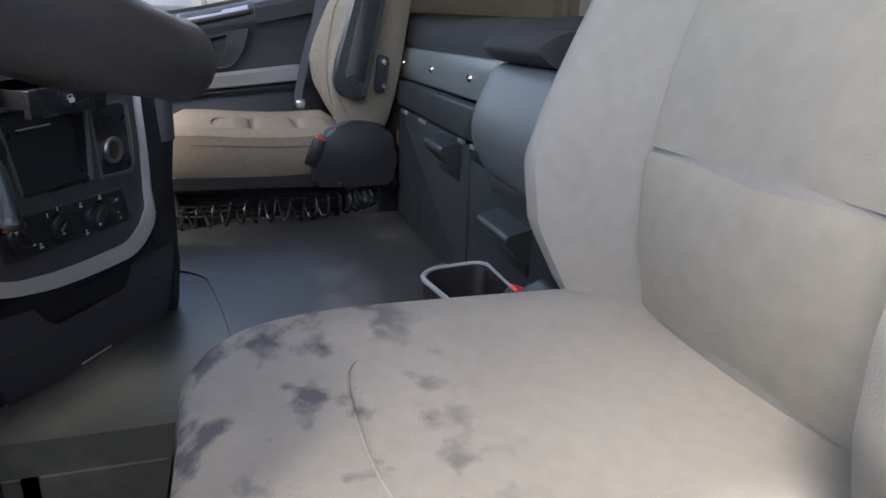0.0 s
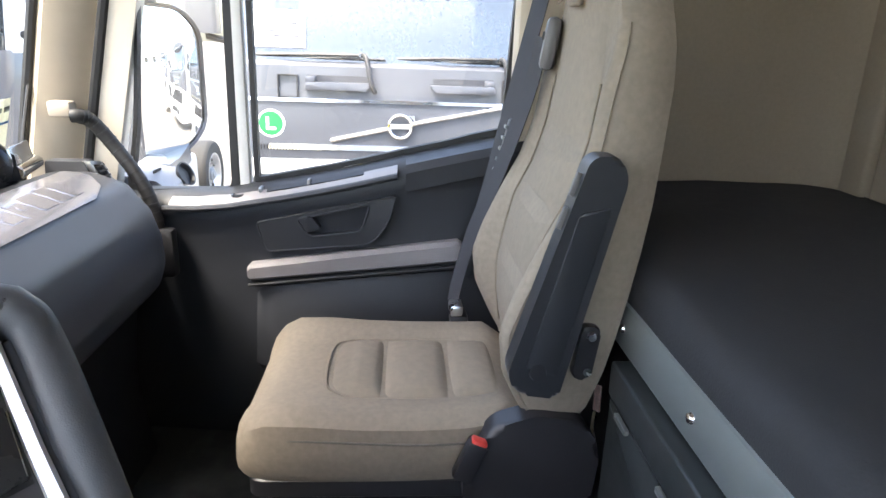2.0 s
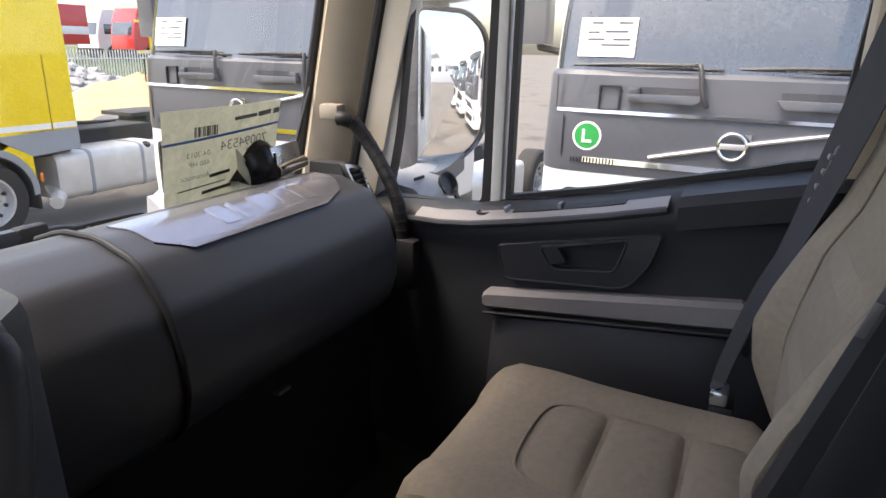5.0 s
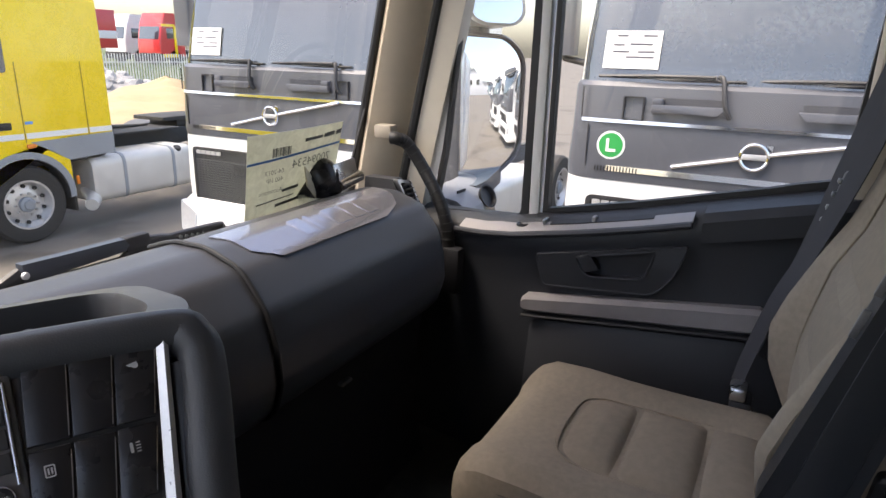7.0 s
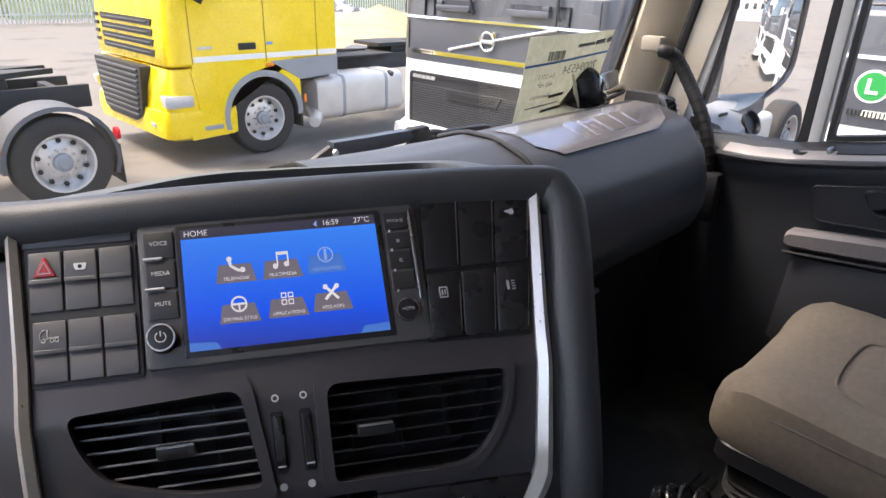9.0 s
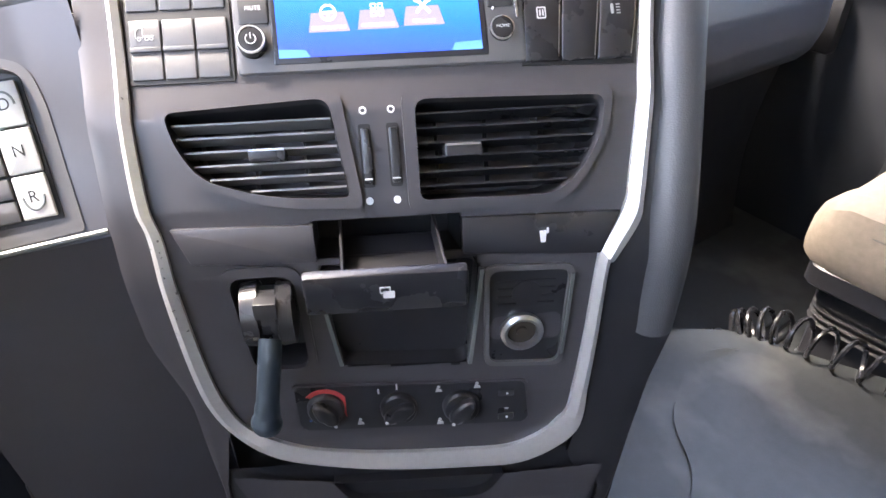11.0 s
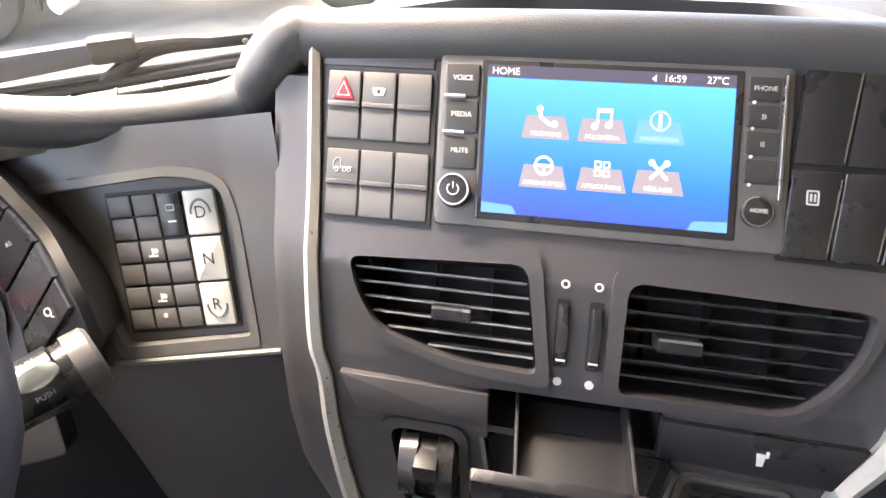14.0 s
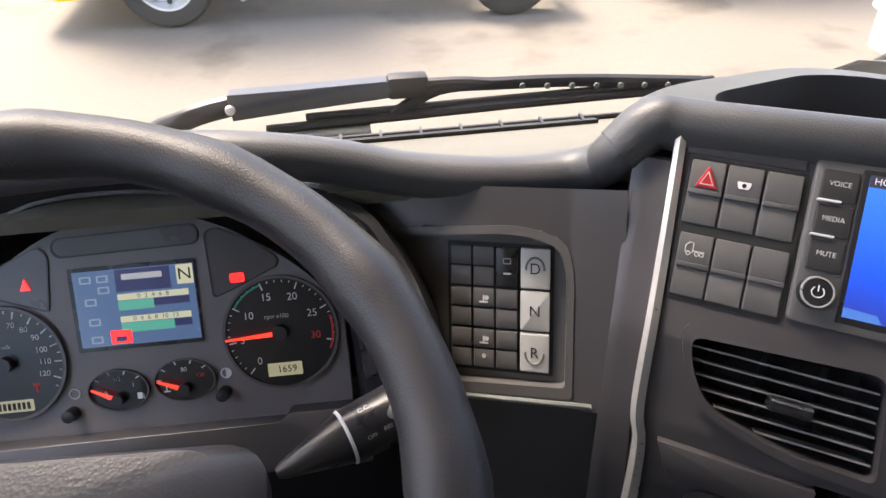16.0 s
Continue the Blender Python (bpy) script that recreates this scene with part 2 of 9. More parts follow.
def tube(pts, r, seg=10, closed=False, flat=1.0, up=None):
    """A tube along the points; flat squeezes it along 'up'."""
    pts = [Vector(p) for p in pts]
    rings, n = [], len(pts)
    v0 = None
    for i, p in enumerate(pts):
        d = (pts[(i + 1) % n] - pts[i - 1]) if closed or 0 < i < n - 1 else (pts[1] - pts[0] if i == 0 else pts[-1] - pts[-2])
        d = d.normalized()
        ref = Vector(up) if up else (v0 if v0 else frame_axes(d)[1])
        u = d.cross(ref)
        if u.length < 1e-5:
            u = frame_axes(d)[0]
        u.normalize()
        v = u.cross(d).normalized()
        v0 = v
        rr = r[i] if isinstance(r, (list, tuple)) else r
        rings.append([p + rr * (math.cos(2 * math.pi * k / seg) * u + flat * math.sin(2 * math.pi * k / seg) * v) for k in range(seg)])
    if closed:
        rings.append(rings[0])
        bm = loft(rings, True, False)
        bmesh.ops.remove_doubles(bm, verts=bm.verts, dist=1e-6)
        return bm
    return loft(rings)


def rounded(pts, r, n=4):
    """A 2D outline with rounded corners; r is one radius or one for each corner."""
    out, k = [], len(pts)
    for i in range(k):
        p, a, b = Vector(pts[i]), Vector(pts[i - 1]), Vector(pts[(i + 1) % k])
        rr = r[i] if isinstance(r, (list, tuple)) else r
        if rr <= 0:
            out.append(tuple(p))
            continue
        da, db = (a - p), (b - p)
        t = min(rr, da.length * 0.48, db.length * 0.48)
        s, e = p + da.normalized() * t, p + db.normalized() * t
        for j in range(n + 1):
            f = j / n
            out.append(tuple((1 - f) ** 2 * s + 2 * f * (1 - f) * p + f * f * e))
    return out


def prism(outline, n0, n1, fn, bv=0.0, segs=2):
    """Extrudes a 2D outline from n0 to n1; fn(a, b, n) gives the world's point."""
    bm = bmesh.new()
    lo = [bm.verts.new(fn(a, b, n0)) for a, b in outline]
    hi = [bm.verts.new(fn(a, b, n1)) for a, b in outline]
    k = len(outline)
    for i in range(k):
        j = (i + 1) % k
        bm.faces.new((lo[i], lo[j], hi[j], hi[i]))
    top = bm.faces.new(hi)
    bm.faces.new(list(reversed(lo)))
    if bv > 0:
        bmesh.ops.bevel(bm, geom=list(top.edges), offset=bv, segments=segs, profile=0.5, affect="EDGES", clamp_overlap=True)
    big = [f for f in bm.faces if len(f.verts) > 8]
    if big:
        bmesh.ops.triangulate(bm, faces=big)
    return bm


def ringwall(outer, inner, n0, n1, fn):
    """A frame between two outlines of as many points."""
    bm = bmesh.new()
    rows = [[bm.verts.new(fn(a, b, n)) for a, b in o] for o, n in ((outer, n0), (outer, n1), (inner, n1), (inner, n0))]
    k = len(outer)
    for q in range(4):
        a, b = rows[q], rows[(q + 1) % 4]
        for i in range(k):
            j = (i + 1) % k
            bm.faces.new((a[i], a[j], b[j], b[i]))
    return bm


def sheet(f, nu, nv, thick=None):
    """A surface f(s, t), s and t from 0 to 1, with its back set off by the vector thick."""
    bm = bmesh.new()
    vs = [[bm.verts.new(f(i / nu, j / nv)) for j in range(nv + 1)] for i in range(nu + 1)]
    for i in range(nu):
        for j in range(nv):
            bm.faces.new((vs[i][j], vs[i + 1][j], vs[i + 1][j + 1], vs[i][j + 1]))
    if thick:
        off = Vector(thick)
        ws = [[bm.verts.new(v.co + off) for v in row] for row in vs]
        for i in range(nu):
            for j in range(nv):
                bm.faces.new((ws[i][j + 1], ws[i + 1][j + 1], ws[i + 1][j], ws[i][j]))
        for i in range(nu):
            bm.faces.new((vs[i + 1][0], vs[i][0], ws[i][0], ws[i + 1][0])), bm.faces.new((vs[i][nv], vs[i + 1][nv], ws[i + 1][nv], ws[i][nv]))
        for j in range(nv):
            bm.faces.new((vs[0][j], vs[0][j + 1], ws[0][j + 1], ws[0][j])), bm.faces.new((vs[nu][j + 1], vs[nu][j], ws[nu][j], ws[nu][j + 1]))
    return bm


def interp(tab, x):
    """Smooth-enough linear look-up in rows of (x, values...)."""
    if x <= tab[0][0]:
        return tab[0][1:]
    for a, b in zip(tab, tab[1:]):
        if x <= b[0]:
            f = (x - a[0]) / (b[0] - a[0])
            return tuple(p + (q - p) * f for p, q in zip(a[1:], b[1:]))
    return tab[-1][1:]



# ---- surface helpers; the centre console is turned to the driver ----
CYAW = radians(-27.5)
CU_ = Vector((math.cos(CYAW), math.sin(CYAW), 0))
CD_ = Vector((-math.sin(CYAW), math.cos(CYAW), 0))
C_PROF = [(0.22, 0.46), (0.30, 0.442), (0.36, 0.44), (0.40, 0.445), (0.44, 0.45), (0.475, 0.4575), (0.539, 0.461), (0.60, 0.468), (0.644, 0.485), (0.696, 0.515), (0.721, 0.542), (0.776, 0.592), (0.80, 0.614), (0.83, 0.640), (0.86, 0.665)]
C_TAB, acc = [], 0.0
for (z0, d0), (z1, d1) in zip([C_PROF[0]] + C_PROF, C_PROF):
    acc += math.hypot(z1 - z0, d1 - d0)
    C_TAB.append([acc, d1, z1])
B0 = [r[0] for r in C_TAB if r[2] == 0.36][0]
C_TAB = [(r[0] - B0, r[1], r[2]) for r in C_TAB]


def C(u, b, n=0.0):
    """A point of the console: across, up along its curved face, and out of it."""
    d, z = interp(C_TAB, b)
    d0, z0 = interp(C_TAB, b - 0.012)
    d1, z1 = interp(C_TAB, b + 0.012)
    k = math.hypot(d1 - d0, z1 - z0)
    nd, nz = -(z1 - z0) / k, (d1 - d0) / k
    return CU_ * (u - 0.43) + CD_ * (d + nd * n) + Vector((0, 0, z + nz * n))


def inside(p, poly):
    x, y = p
    hit = False
    for i in range(len(poly)):
        (x0, y0), (x1, y1) = poly[i - 1], poly[i]
        if (y0 > y) != (y1 > y) and x < (x1 - x0) * (y - y0) / (y1 - y0) + x0:
            hit = not hit
    return hit


def holed(fn, u0, u1, b0, b1, step, holes, keep=None, thick=0.006):
    """A panel on a surface with openings cut through it."""
    bm = bmesh.new()
    nu, nb = int((u1 - u0) / step), int((b1 - b0) / step)
    vs = {}

    def v(i, j):
        if (i, j) not in vs:
            vs[(i, j)] = bm.verts.new(fn(u0 + (u1 - u0) * i / nu, b0 + (b1 - b0) * j / nb, 0))
        return vs[(i, j)]
    for i in range(nu):
        for j in range(nb):
            c = (u0 + (u1 - u0) * (i + 0.5) / nu, b0 + (b1 - b0) * (j + 0.5) / nb)
            if any(inside(c, h) for h in holes) or (keep and not inside(c, keep)):
                continue
            bm.faces.new((v(i, j), v(i + 1, j), v(i + 1, j + 1), v(i, j + 1)))
    return bm


def well(outline, depth, fn, n0=0.0):
    bm = bmesh.new()
    a = [bm.verts.new(fn(u, b, n0)) for u, b in outline]
    c = [bm.verts.new(fn(u, b, n0 - depth)) for u, b in outline]
    k = len(a)
    for i in range(k):
        bm.faces.new((a[i], a[(i + 1) % k], c[(i + 1) % k], c[i]))
    bmesh.ops.triangulate(bm, faces=[bm.faces.new(c)])
    return bm


def grow(outline, g):
    cx = sum(p[0] for p in outline) / len(outline)
    cy = sum(p[1] for p in outline) / len(outline)
    w = max(abs(p[0] - cx) for p in outline)
    h = max(abs(p[1] - cy) for p in outline)
    return [(cx + (p[0] - cx) * (w + g) / w, cy + (p[1] - cy) * (h + g) / h) for p in outline]


def quad(u0, b0, u1, b1, r=0.002, n=3):
    return rounded([(u0, b0), (u1, b0), (u1, b1), (u0, b1)], r, n)


def text_mesh(body, size, fn, u, b, n, depth=0.0004, mirror=False, align="CENTER", squash=1.0):
    """Lettering as a mesh, laid on a surface."""
    cu = bpy.data.curves.new("t", "FONT")
    cu.body, cu.size, cu.align_x, cu.align_y = body, size, align, "CENTER"
    ob = bpy.data.objects.new("t", cu)
    scene.collection.objects.link(ob)
    me = bpy.data.meshes.new_from_object(ob.evaluated_get(bpy.context.evaluated_depsgraph_get()))
    bpy.data.objects.remove(ob)
    bpy.data.curves.remove(cu)
    bm = bmesh.new()
    bm.from_mesh(me)
    bpy.data.meshes.remove(me)
    for v in bm.verts:
        v.co = fn(u + (-v.co.x if mirror else v.co.x) * squash, b + v.co.y, n)
    return bm


def dots(fn, pts, r, n, seg=8):
    """Small flat discs."""
    return join(*[prism([(u + r * math.cos(2 * math.pi * i / seg), b + r * math.sin(2 * math.pi * i / seg)) for i in range(seg)], n - 0.001, n, fn) for u, b in pts])


def disc(u, b, r, seg=24, sq=1.0):
    return [(u + r * math.cos(2 * math.pi * i / seg), b + sq * r * math.sin(2 * math.pi * i / seg)) for i in range(seg)]



# ---- cab shell: floor, walls, roof, pillars, glass ----
XR, XL, YR = 1.2, -1.33, -0.69
FLOOR = 0.145
flat = lambda a, b, n: Vector((a, b, n))
single("floor", prism(rounded([(-0.345, -0.05), (0.60, -0.05), (0.57, 0.42), (0.475, 0.64), (0.40, 0.70), (-0.345, 0.76)], 0.02, 4), FLOOR - 0.05, FLOOR, flat, 0.006), M_FLOOR, "dark grey vinyl floor over the engine tunnel", "floor", kind="structure")
single("floor_mat", prism(rounded([(-0.33, 0.0), (0.55, 0.0), (0.535, 0.40), (0.43, 0.625), (0.36, 0.64), (0.235, 0.585), (0.18, 0.50), (0.02, 0.47), (-0.33, 0.42)], [0.02, 0.02, 0.03, 0.03, 0.03, 0.04, 0.05, 0.06, 0.02], 5), FLOOR, FLOOR + 0.004, flat, 0.002), M_FLOOR, "worn grey floor mat lying on the engine tunnel", "floor mat")
single("footwell_passenger", bx((0.79, 0.45, -0.07), (0.86, 1.3, 0.04)), M_FLOOR, "dark passenger footwell floor", "floor", kind="structure")
single("footwell_driver", bx((-0.84, 0.4, -0.07), (0.98, 1.4, 0.04)), M_FLOOR, "dark driver footwell floor", "floor", kind="structure")
single("tunnel_side_1", bx((0.46, 0.30, 0.02), (0.02, 0.66, 0.15)), M_FLOOR, "dark side of the engine tunnel", "floor", kind="structure")
single("tunnel_side_2", bx((-0.34, 0.34, 0.02), (0.02, 0.76, 0.15)), M_FLOOR, "dark side of the engine tunnel", "floor", kind="structure")
single("tunnel_front", bx((0.02, 0.69, 0.02), (0.74, 0.02, 0.15)), M_FLOOR, "dark front of the engine tunnel", "floor", kind="structure")
for k in range(3):
    single("footwell_rib", bx((0.62, 0.66 + 0.018 * k, -0.046), (0.46, 0.006, 0.008), 0.002), M_BLACK, "thin black rib on the footwell floor", "floor rib", group="footwell ribs")
single("footwell_rail", bx((0.62, 0.61, -0.03), (0.46, 0.012, 0.03), 0.004), M_STEEL, "thin metal strip across the footwell floor", "metal strip")
single("wall_front", bx((-0.05, 1.08, 0.2), (2.5, 0.03, 0.6)), M_BLACK, "black bulkhead under the dashboard", "wall", kind="structure")


def rear(s, t):
    """Rear wall, bending into the passenger side."""
    z = -0.1 + 2.1 * t
    p = interp([(0, XL, YR), (0.80, 0.98, YR), (0.84, 1.05, YR + 0.02), (0.88, 1.10, YR + 0.07), (1.0, 1.17, -0.12)], s)
    return Vector((p[0], p[1], z))
single("wall_rear", sheet(rear, 60, 12, (0.01, -0.03, 0)), M_WALL, "beige felt lined rear cab wall", "wall", kind="structure")
for x in (1.03,):
    single("wall_rib", bx((x, YR + 0.016, 1.24), (0.09, 0.03, 1.2), 0.012, 3), M_WALL, "raised beige rib on the felt rear wall", "wall rib")
single("wall_recess_trim", bx((0.107, YR + 0.008, 1.24), (1.6, 0.014, 1.16), 0.006, 3), mat("cab_wall_panel_light", (0.47, 0.43, 0.36), 0.85, var=0.06, bump=0.3, bscale=700), "pale beige padded wall panel above the bunk", "wall panel")
single("wall_left_rear", bx((XL - 0.02, -0.42, 0.95), (0.04, 0.6, 2.1)), M_WALL, "beige felt side wall behind the driver door", "wall", kind="structure")
# ceiling out of view, made paler than the walls to bounce light inside
M_CEIL = mat("ceiling_felt_bounce", (0.55, 0.49, 0.4), 0.9, var=0.06, bump=0.3, bscale=700)
single("ceiling", bx((-0.06, 0.25, 1.93), (2.66, 2.0, 0.06)), M_CEIL, "unseen beige felt cab ceiling, lightened to bounce light", "ceiling", kind="structure")
single("header_front", bx((-0.06, 1.02, 1.72), (2.6, 0.34, 0.36), 0.04), M_WALL, "beige locker wall above the windscreen", "wall", kind="structure")
# door pillar behind the passenger door, and the wall over the windows
single("pillar_rear_passenger", bx((1.19, -0.02, 1.1), (0.07, 0.24, 1.7), 0.02), M_PILLAR, "beige plastic trim of the rear door pillar", "pillar", kind="structure")
single("wall_over_door_1", bx((1.2, 0.5, 1.72), (0.06, 1.2, 0.4)), M_PILLAR, "beige trim over the passenger door", "wall", kind="structure")
# unseen; kept thin and high so that more light comes in
single("wall_over_door_2", bx((XL, 0.5, 1.84), (0.06, 1.2, 0.16)), M_PILLAR, "unseen beige trim over the driver door", "wall", kind="structure")


def pillar(side, name):
    def row(z, dx, dy):
        f = (z - 0.6) / 0.46
        x, y = 1.195 + dx, 1.175 - 0.1 * f + dy
        return Vector((x if side > 0 else -0.13 - x, y, z))
    rings = [[row(z, -0.045, 0.055), row(z, -0.06, 0.03), row(z, -0.045, 0.0), row(z, 0.01, -0.055), row(z, 0.05, -0.06), row(z, 0.06, 0.02), row(z, 0.02, 0.06)] for z in (0.55, 0.7, 0.85, 1.0, 1.2, 1.55)]
    single(name, loft(rings), M_PILLAR, "cream plastic windscreen pillar trim", "pillar", kind="structure")
    single("pillar_seal", tube([row(z, -0.052, 0.056) for z in (0.56, 0.8, 1.1, 1.55)], 0.011, 8), M_RUBBER, "black rubber seal along the windscreen pillar", "seal")
pillar(1, "pillar_1"), pillar(-1, "pillar_2")
single("windscreen", sheet(lambda s, t: Vector((-1.27 + 2.42 * s, 1.246 - 0.2 * t, 0.53 + 1.03 * t)), 16, 6), M_GLASS, "clear laminated truck windscreen", "windscreen", kind="structure").visible_shadow = False

# ---- driver door, behind the camera: added shut to hold back light from the left ----
door_d = thing("door_2", "unseen closed driver door with a window, added to cut light", "door", (XL, 0.5, 0.0), kind="structure")
part("panel", bx((XL - 0.01, 0.5, 0.27), (0.05, 1.24, 0.74), 0.015), M_DOORP, door_d)
part("window_frame", bx((XL - 0.01, 1.09, 1.2), (0.05, 0.06, 1.14), 0.01), M_PILLAR, door_d)
part("window_frame", bx((XL - 0.01, -0.09, 1.2), (0.05, 0.06, 1.14), 0.01), M_PILLAR, door_d)
part("window_pane", bx((XL - 0.02, 0.5, 1.2), (0.005, 1.12, 1.12)), M_GLASS, door_d).visible_shadow = False

# ---- passenger door ----
door = thing("door_1", "dark grey passenger door with window and storage ledge", "door", (1.2, 0.5, -0.05), kind="structure")


def sill(y):
    """Height of the window's lower edge along the door."""
    return interp([(0.0, 0.782), (0.12, 0.757), (0.30, 0.716), (0.5, 0.668), (0.64, 0.640), (0.73, 0.625), (0.80, 0.612), (1.06, 0.605)], y)[0]


def inner_x(y, z):
    """Inner face of the door panel: a shelf on top, hollow below."""
    zs = sill(y)
    k = zs - z
    return interp([(0.0, 1.215), (0.012, 1.175), (0.03, 1.158), (0.06, 1.15), (0.085, 1.162), (0.16, 1.172), (0.6, 1.18)], k)[0] + 0.03 * max(0, (y - 0.78) / 0.28)


part("panel", sheet(lambda s, t: Vector((inner_x(-0.02 + 1.1 * s, sill(-0.02 + 1.1 * s) - 0.72 * t ** 1.3), -0.02 + 1.1 * s, sill(-0.02 + 1.1 * s) - 0.72 * t ** 1.3)), 40, 30, (0.02, 0, 0)), M_DOORP, door, "dark grey door panel")
# pale ledge with a slot and the window button
led = lambda y, f: Vector((1.152 + 0.05 * f + 0.03 * max(0, (y - 0.78) / 0.28), y, sill(y) - 0.021 + 0.012 * f))
part("ledge", loft([[led(y, 0) + Vector((-0.012, 0, -0.008)), led(y, 0), led(y, 0.5) + Vector((0, 0, 0.002)), led(y, 1), led(y, 1) + Vector((0, 0, -0.02))] for y in (0.365, 0.37, 0.42, 0.47, 0.55, 0.63, 0.70, 0.76, 0.84, 0.90, 0.905)], True), M_LEDGE, door, "light grey ledge along the window")
part("ledge_lip", tube([led(y, 0) + Vector((-0.012, 0, -0.012)) for y in (0.365, 0.47, 0.55, 0.63, 0.70, 0.76, 0.84, 0.93)], 0.008, 8), M_DOORP, door)
part("slot", loft([[led(y, 0.25) + Vector((0, 0, 0.0035)), led(y, 0.75) + Vector((0, 0, 0.0035)), led(y, 0.75) + Vector((0, 0, -0.002)), led(y, 0.25) + Vector((0, 0, -0.002))] for y in (0.445, 0.5, 0.58, 0.675)]), M_RUBBER, door)
part("slot_divider", bx(led(0.575, 0.5) + Vector((0, 0, 0.006)), (0.026, 0.008, 0.012), 0.002), M_LEDGE, door)
part("pull_catch", bx(led(0.69, 0.5) + Vector((0, 0, 0.006)), (0.03, 0.007, 0.012), 0.002), M_STEEL, door)
bt = part("window_button", lathe(led(0.745, 0.45) + Vector((0, 0, -0.002)), (0, 0.0, 1), [(0, 0.016), (0.005, 0.015), (0.006, 0.012), (0.004, 0.006), (0.0035, 0.0001)], 20), M_BLACKG, door)
part("rear_cover", loft([[Vector((1.14, y, sill(y) - 0.075)), Vector((1.135, y, sill(y) - 0.03)), Vector((1.15, y, sill(y) - 0.012)), Vector((1.2, y, sill(y) - 0.004)), Vector((1.2, y, sill(y) - 0.075))] for y in (-0.01, 0.1, 0.2, 0.3, 0.345)]), M_DOORP, door, "black padded cover at the door's rear edge")
# raised field with the recessed pull pocket
fld = rounded([(0.702, 0.547), (0.683, 0.470), (0.424, 0.493), (0.384, 0.551), (0.366, 0.618), (0.55, 0.580)], [0.012, 0.015, 0.03, 0.02, 0.01, 0.05], 5)
pk = rounded([(0.602, 0.556), (0.431, 0.596), (0.451, 0.529), (0.572, 0.515), (0.588, 0.531)], [0.008, 0.012, 0.016, 0.012, 0.006], 4)
DX = lambda a, b, n: Vector((1.150 + 0.1 * max(0.0, 0.56 - b) - n, a, b))
part("pocket_field", holed(lambda a, b, n: DX(a, b, 0.004), 0.35, 0.71, 0.455, 0.625, 0.004, [grow(pk, 0.001)], fld), M_DOORP, door, "raised field round the pull pocket")
part("field_wall", ringwall(grow(fld, 0.001), grow(fld, -0.004), -0.02, 0.0042, DX), M_DOORP, door)
part("field_edge", tube([DX(a, b, 0.0035) for a, b in grow(fld, -0.003)], 0.0022, 6, True), M_DOORP, door)
part("pull_pocket", well(pk, 0.022, DX, 0.005), M_DOORP, door, "recessed pull pocket")
part("pocket_rim", tube([DX(a, b, 0.005) for a, b in grow(pk, 0.002)], 0.0026, 6, True), M_DOORP, door)
part("pocket_handle", prism(rounded([(0.602, 0.562), (0.57, 0.568), (0.545, 0.535), (0.582, 0.522)], 0.008, 3), -0.012, 0.009, DX, 0.004), M_DOORP, door)
# armrest strip
part("armrest", loft([[Vector((1.20, y, z)), Vector((1.15, y, z + 0.002)), Vector((1.140, y, z - 0.008)), Vector((1.143, y, z - h + 0.008)), Vector((1.155, y, z - h)), Vector((1.2, y, z - h))] for y, z, h in ((0.727, 0.432, 0.03), (0.719, 0.440, 0.043), (0.5, 0.470, 0.050), (0.3, 0.496, 0.055), (0.215, 0.507, 0.056), (0.205, 0.500, 0.044))]), M_ARMG, door, "grey padded armrest strip")
part("armrest_groove", tube([Vector((1.150, 0.727, 0.386)), Vector((1.150, 0.5, 0.411)), Vector((1.150, 0.205, 0.442))], 0.004, 6), M_RUBBER, door)
part("map_pocket", loft([[Vector((1.20, y, zt)), Vector((1.168 + k, y, zt - 0.006)), Vector((1.16 + k, y, zt - 0.02)), Vector((1.155 + k, y, 0.16)), Vector((1.2, y, 0.12))] for y, zt, k in ((0.10, 0.44, 0.02), (0.13, 0.44, 0.0), (0.5, 0.402, 0.0), (0.66, 0.384, 0.0), (0.70, 0.380, 0.006), (0.724, 0.372, 0.022))]), M_DOORP, door, "dark storage pocket in the door")
# window frames: outer skin, seals, divider, glass
GX = lambda a, b, n: Vector((1.235 - n, a, b))
top = 1.55
ys = np.linspace(0.10, 0.715, 10)
main = [(float(y), sill(float(y)) + 0.002) for y in ys] + [(0.712, top), (0.06, top)]
part("window_seal", ringwall(main, [(a + (0.014 if a < 0.2 else (-0.012 if a > 0.69 else 0)), b + (0.012 if b < 1.2 else -0.012)) for a, b in main], -0.012, 0.012, GX), M_RUBBER, door, "black rubber window seal")
qtr = rounded([(0.765, 0.613), (1.015, 0.603), (0.985, 0.75), (0.90, top), (0.755, top)], [0.02, 0.03, 0.05, 0.0, 0.0], 4)
part("quarter_seal", ringwall(grow(qtr, 0.014), grow(qtr, -0.006), -0.012, 0.012, GX), M_RUBBER, door, "black rubber seal of the quarter light")
part("divider", bx((1.24, 0.738, 1.08), (0.035, 0.026, 0.96), 0.005), mat("pale_grey_strip", (0.62, 0.62, 0.6), 0.4, var=0.05), door, "pale strip between the two door windows")
part("window_pane", prism([(a, b) for a, b in main], -0.002, 0.002, GX), M_GLASS, door).visible_shadow = False
part("quarter_pane", prism(qtr, -0.002, 0.002, GX), M_GLASS, door).visible_shadow = False
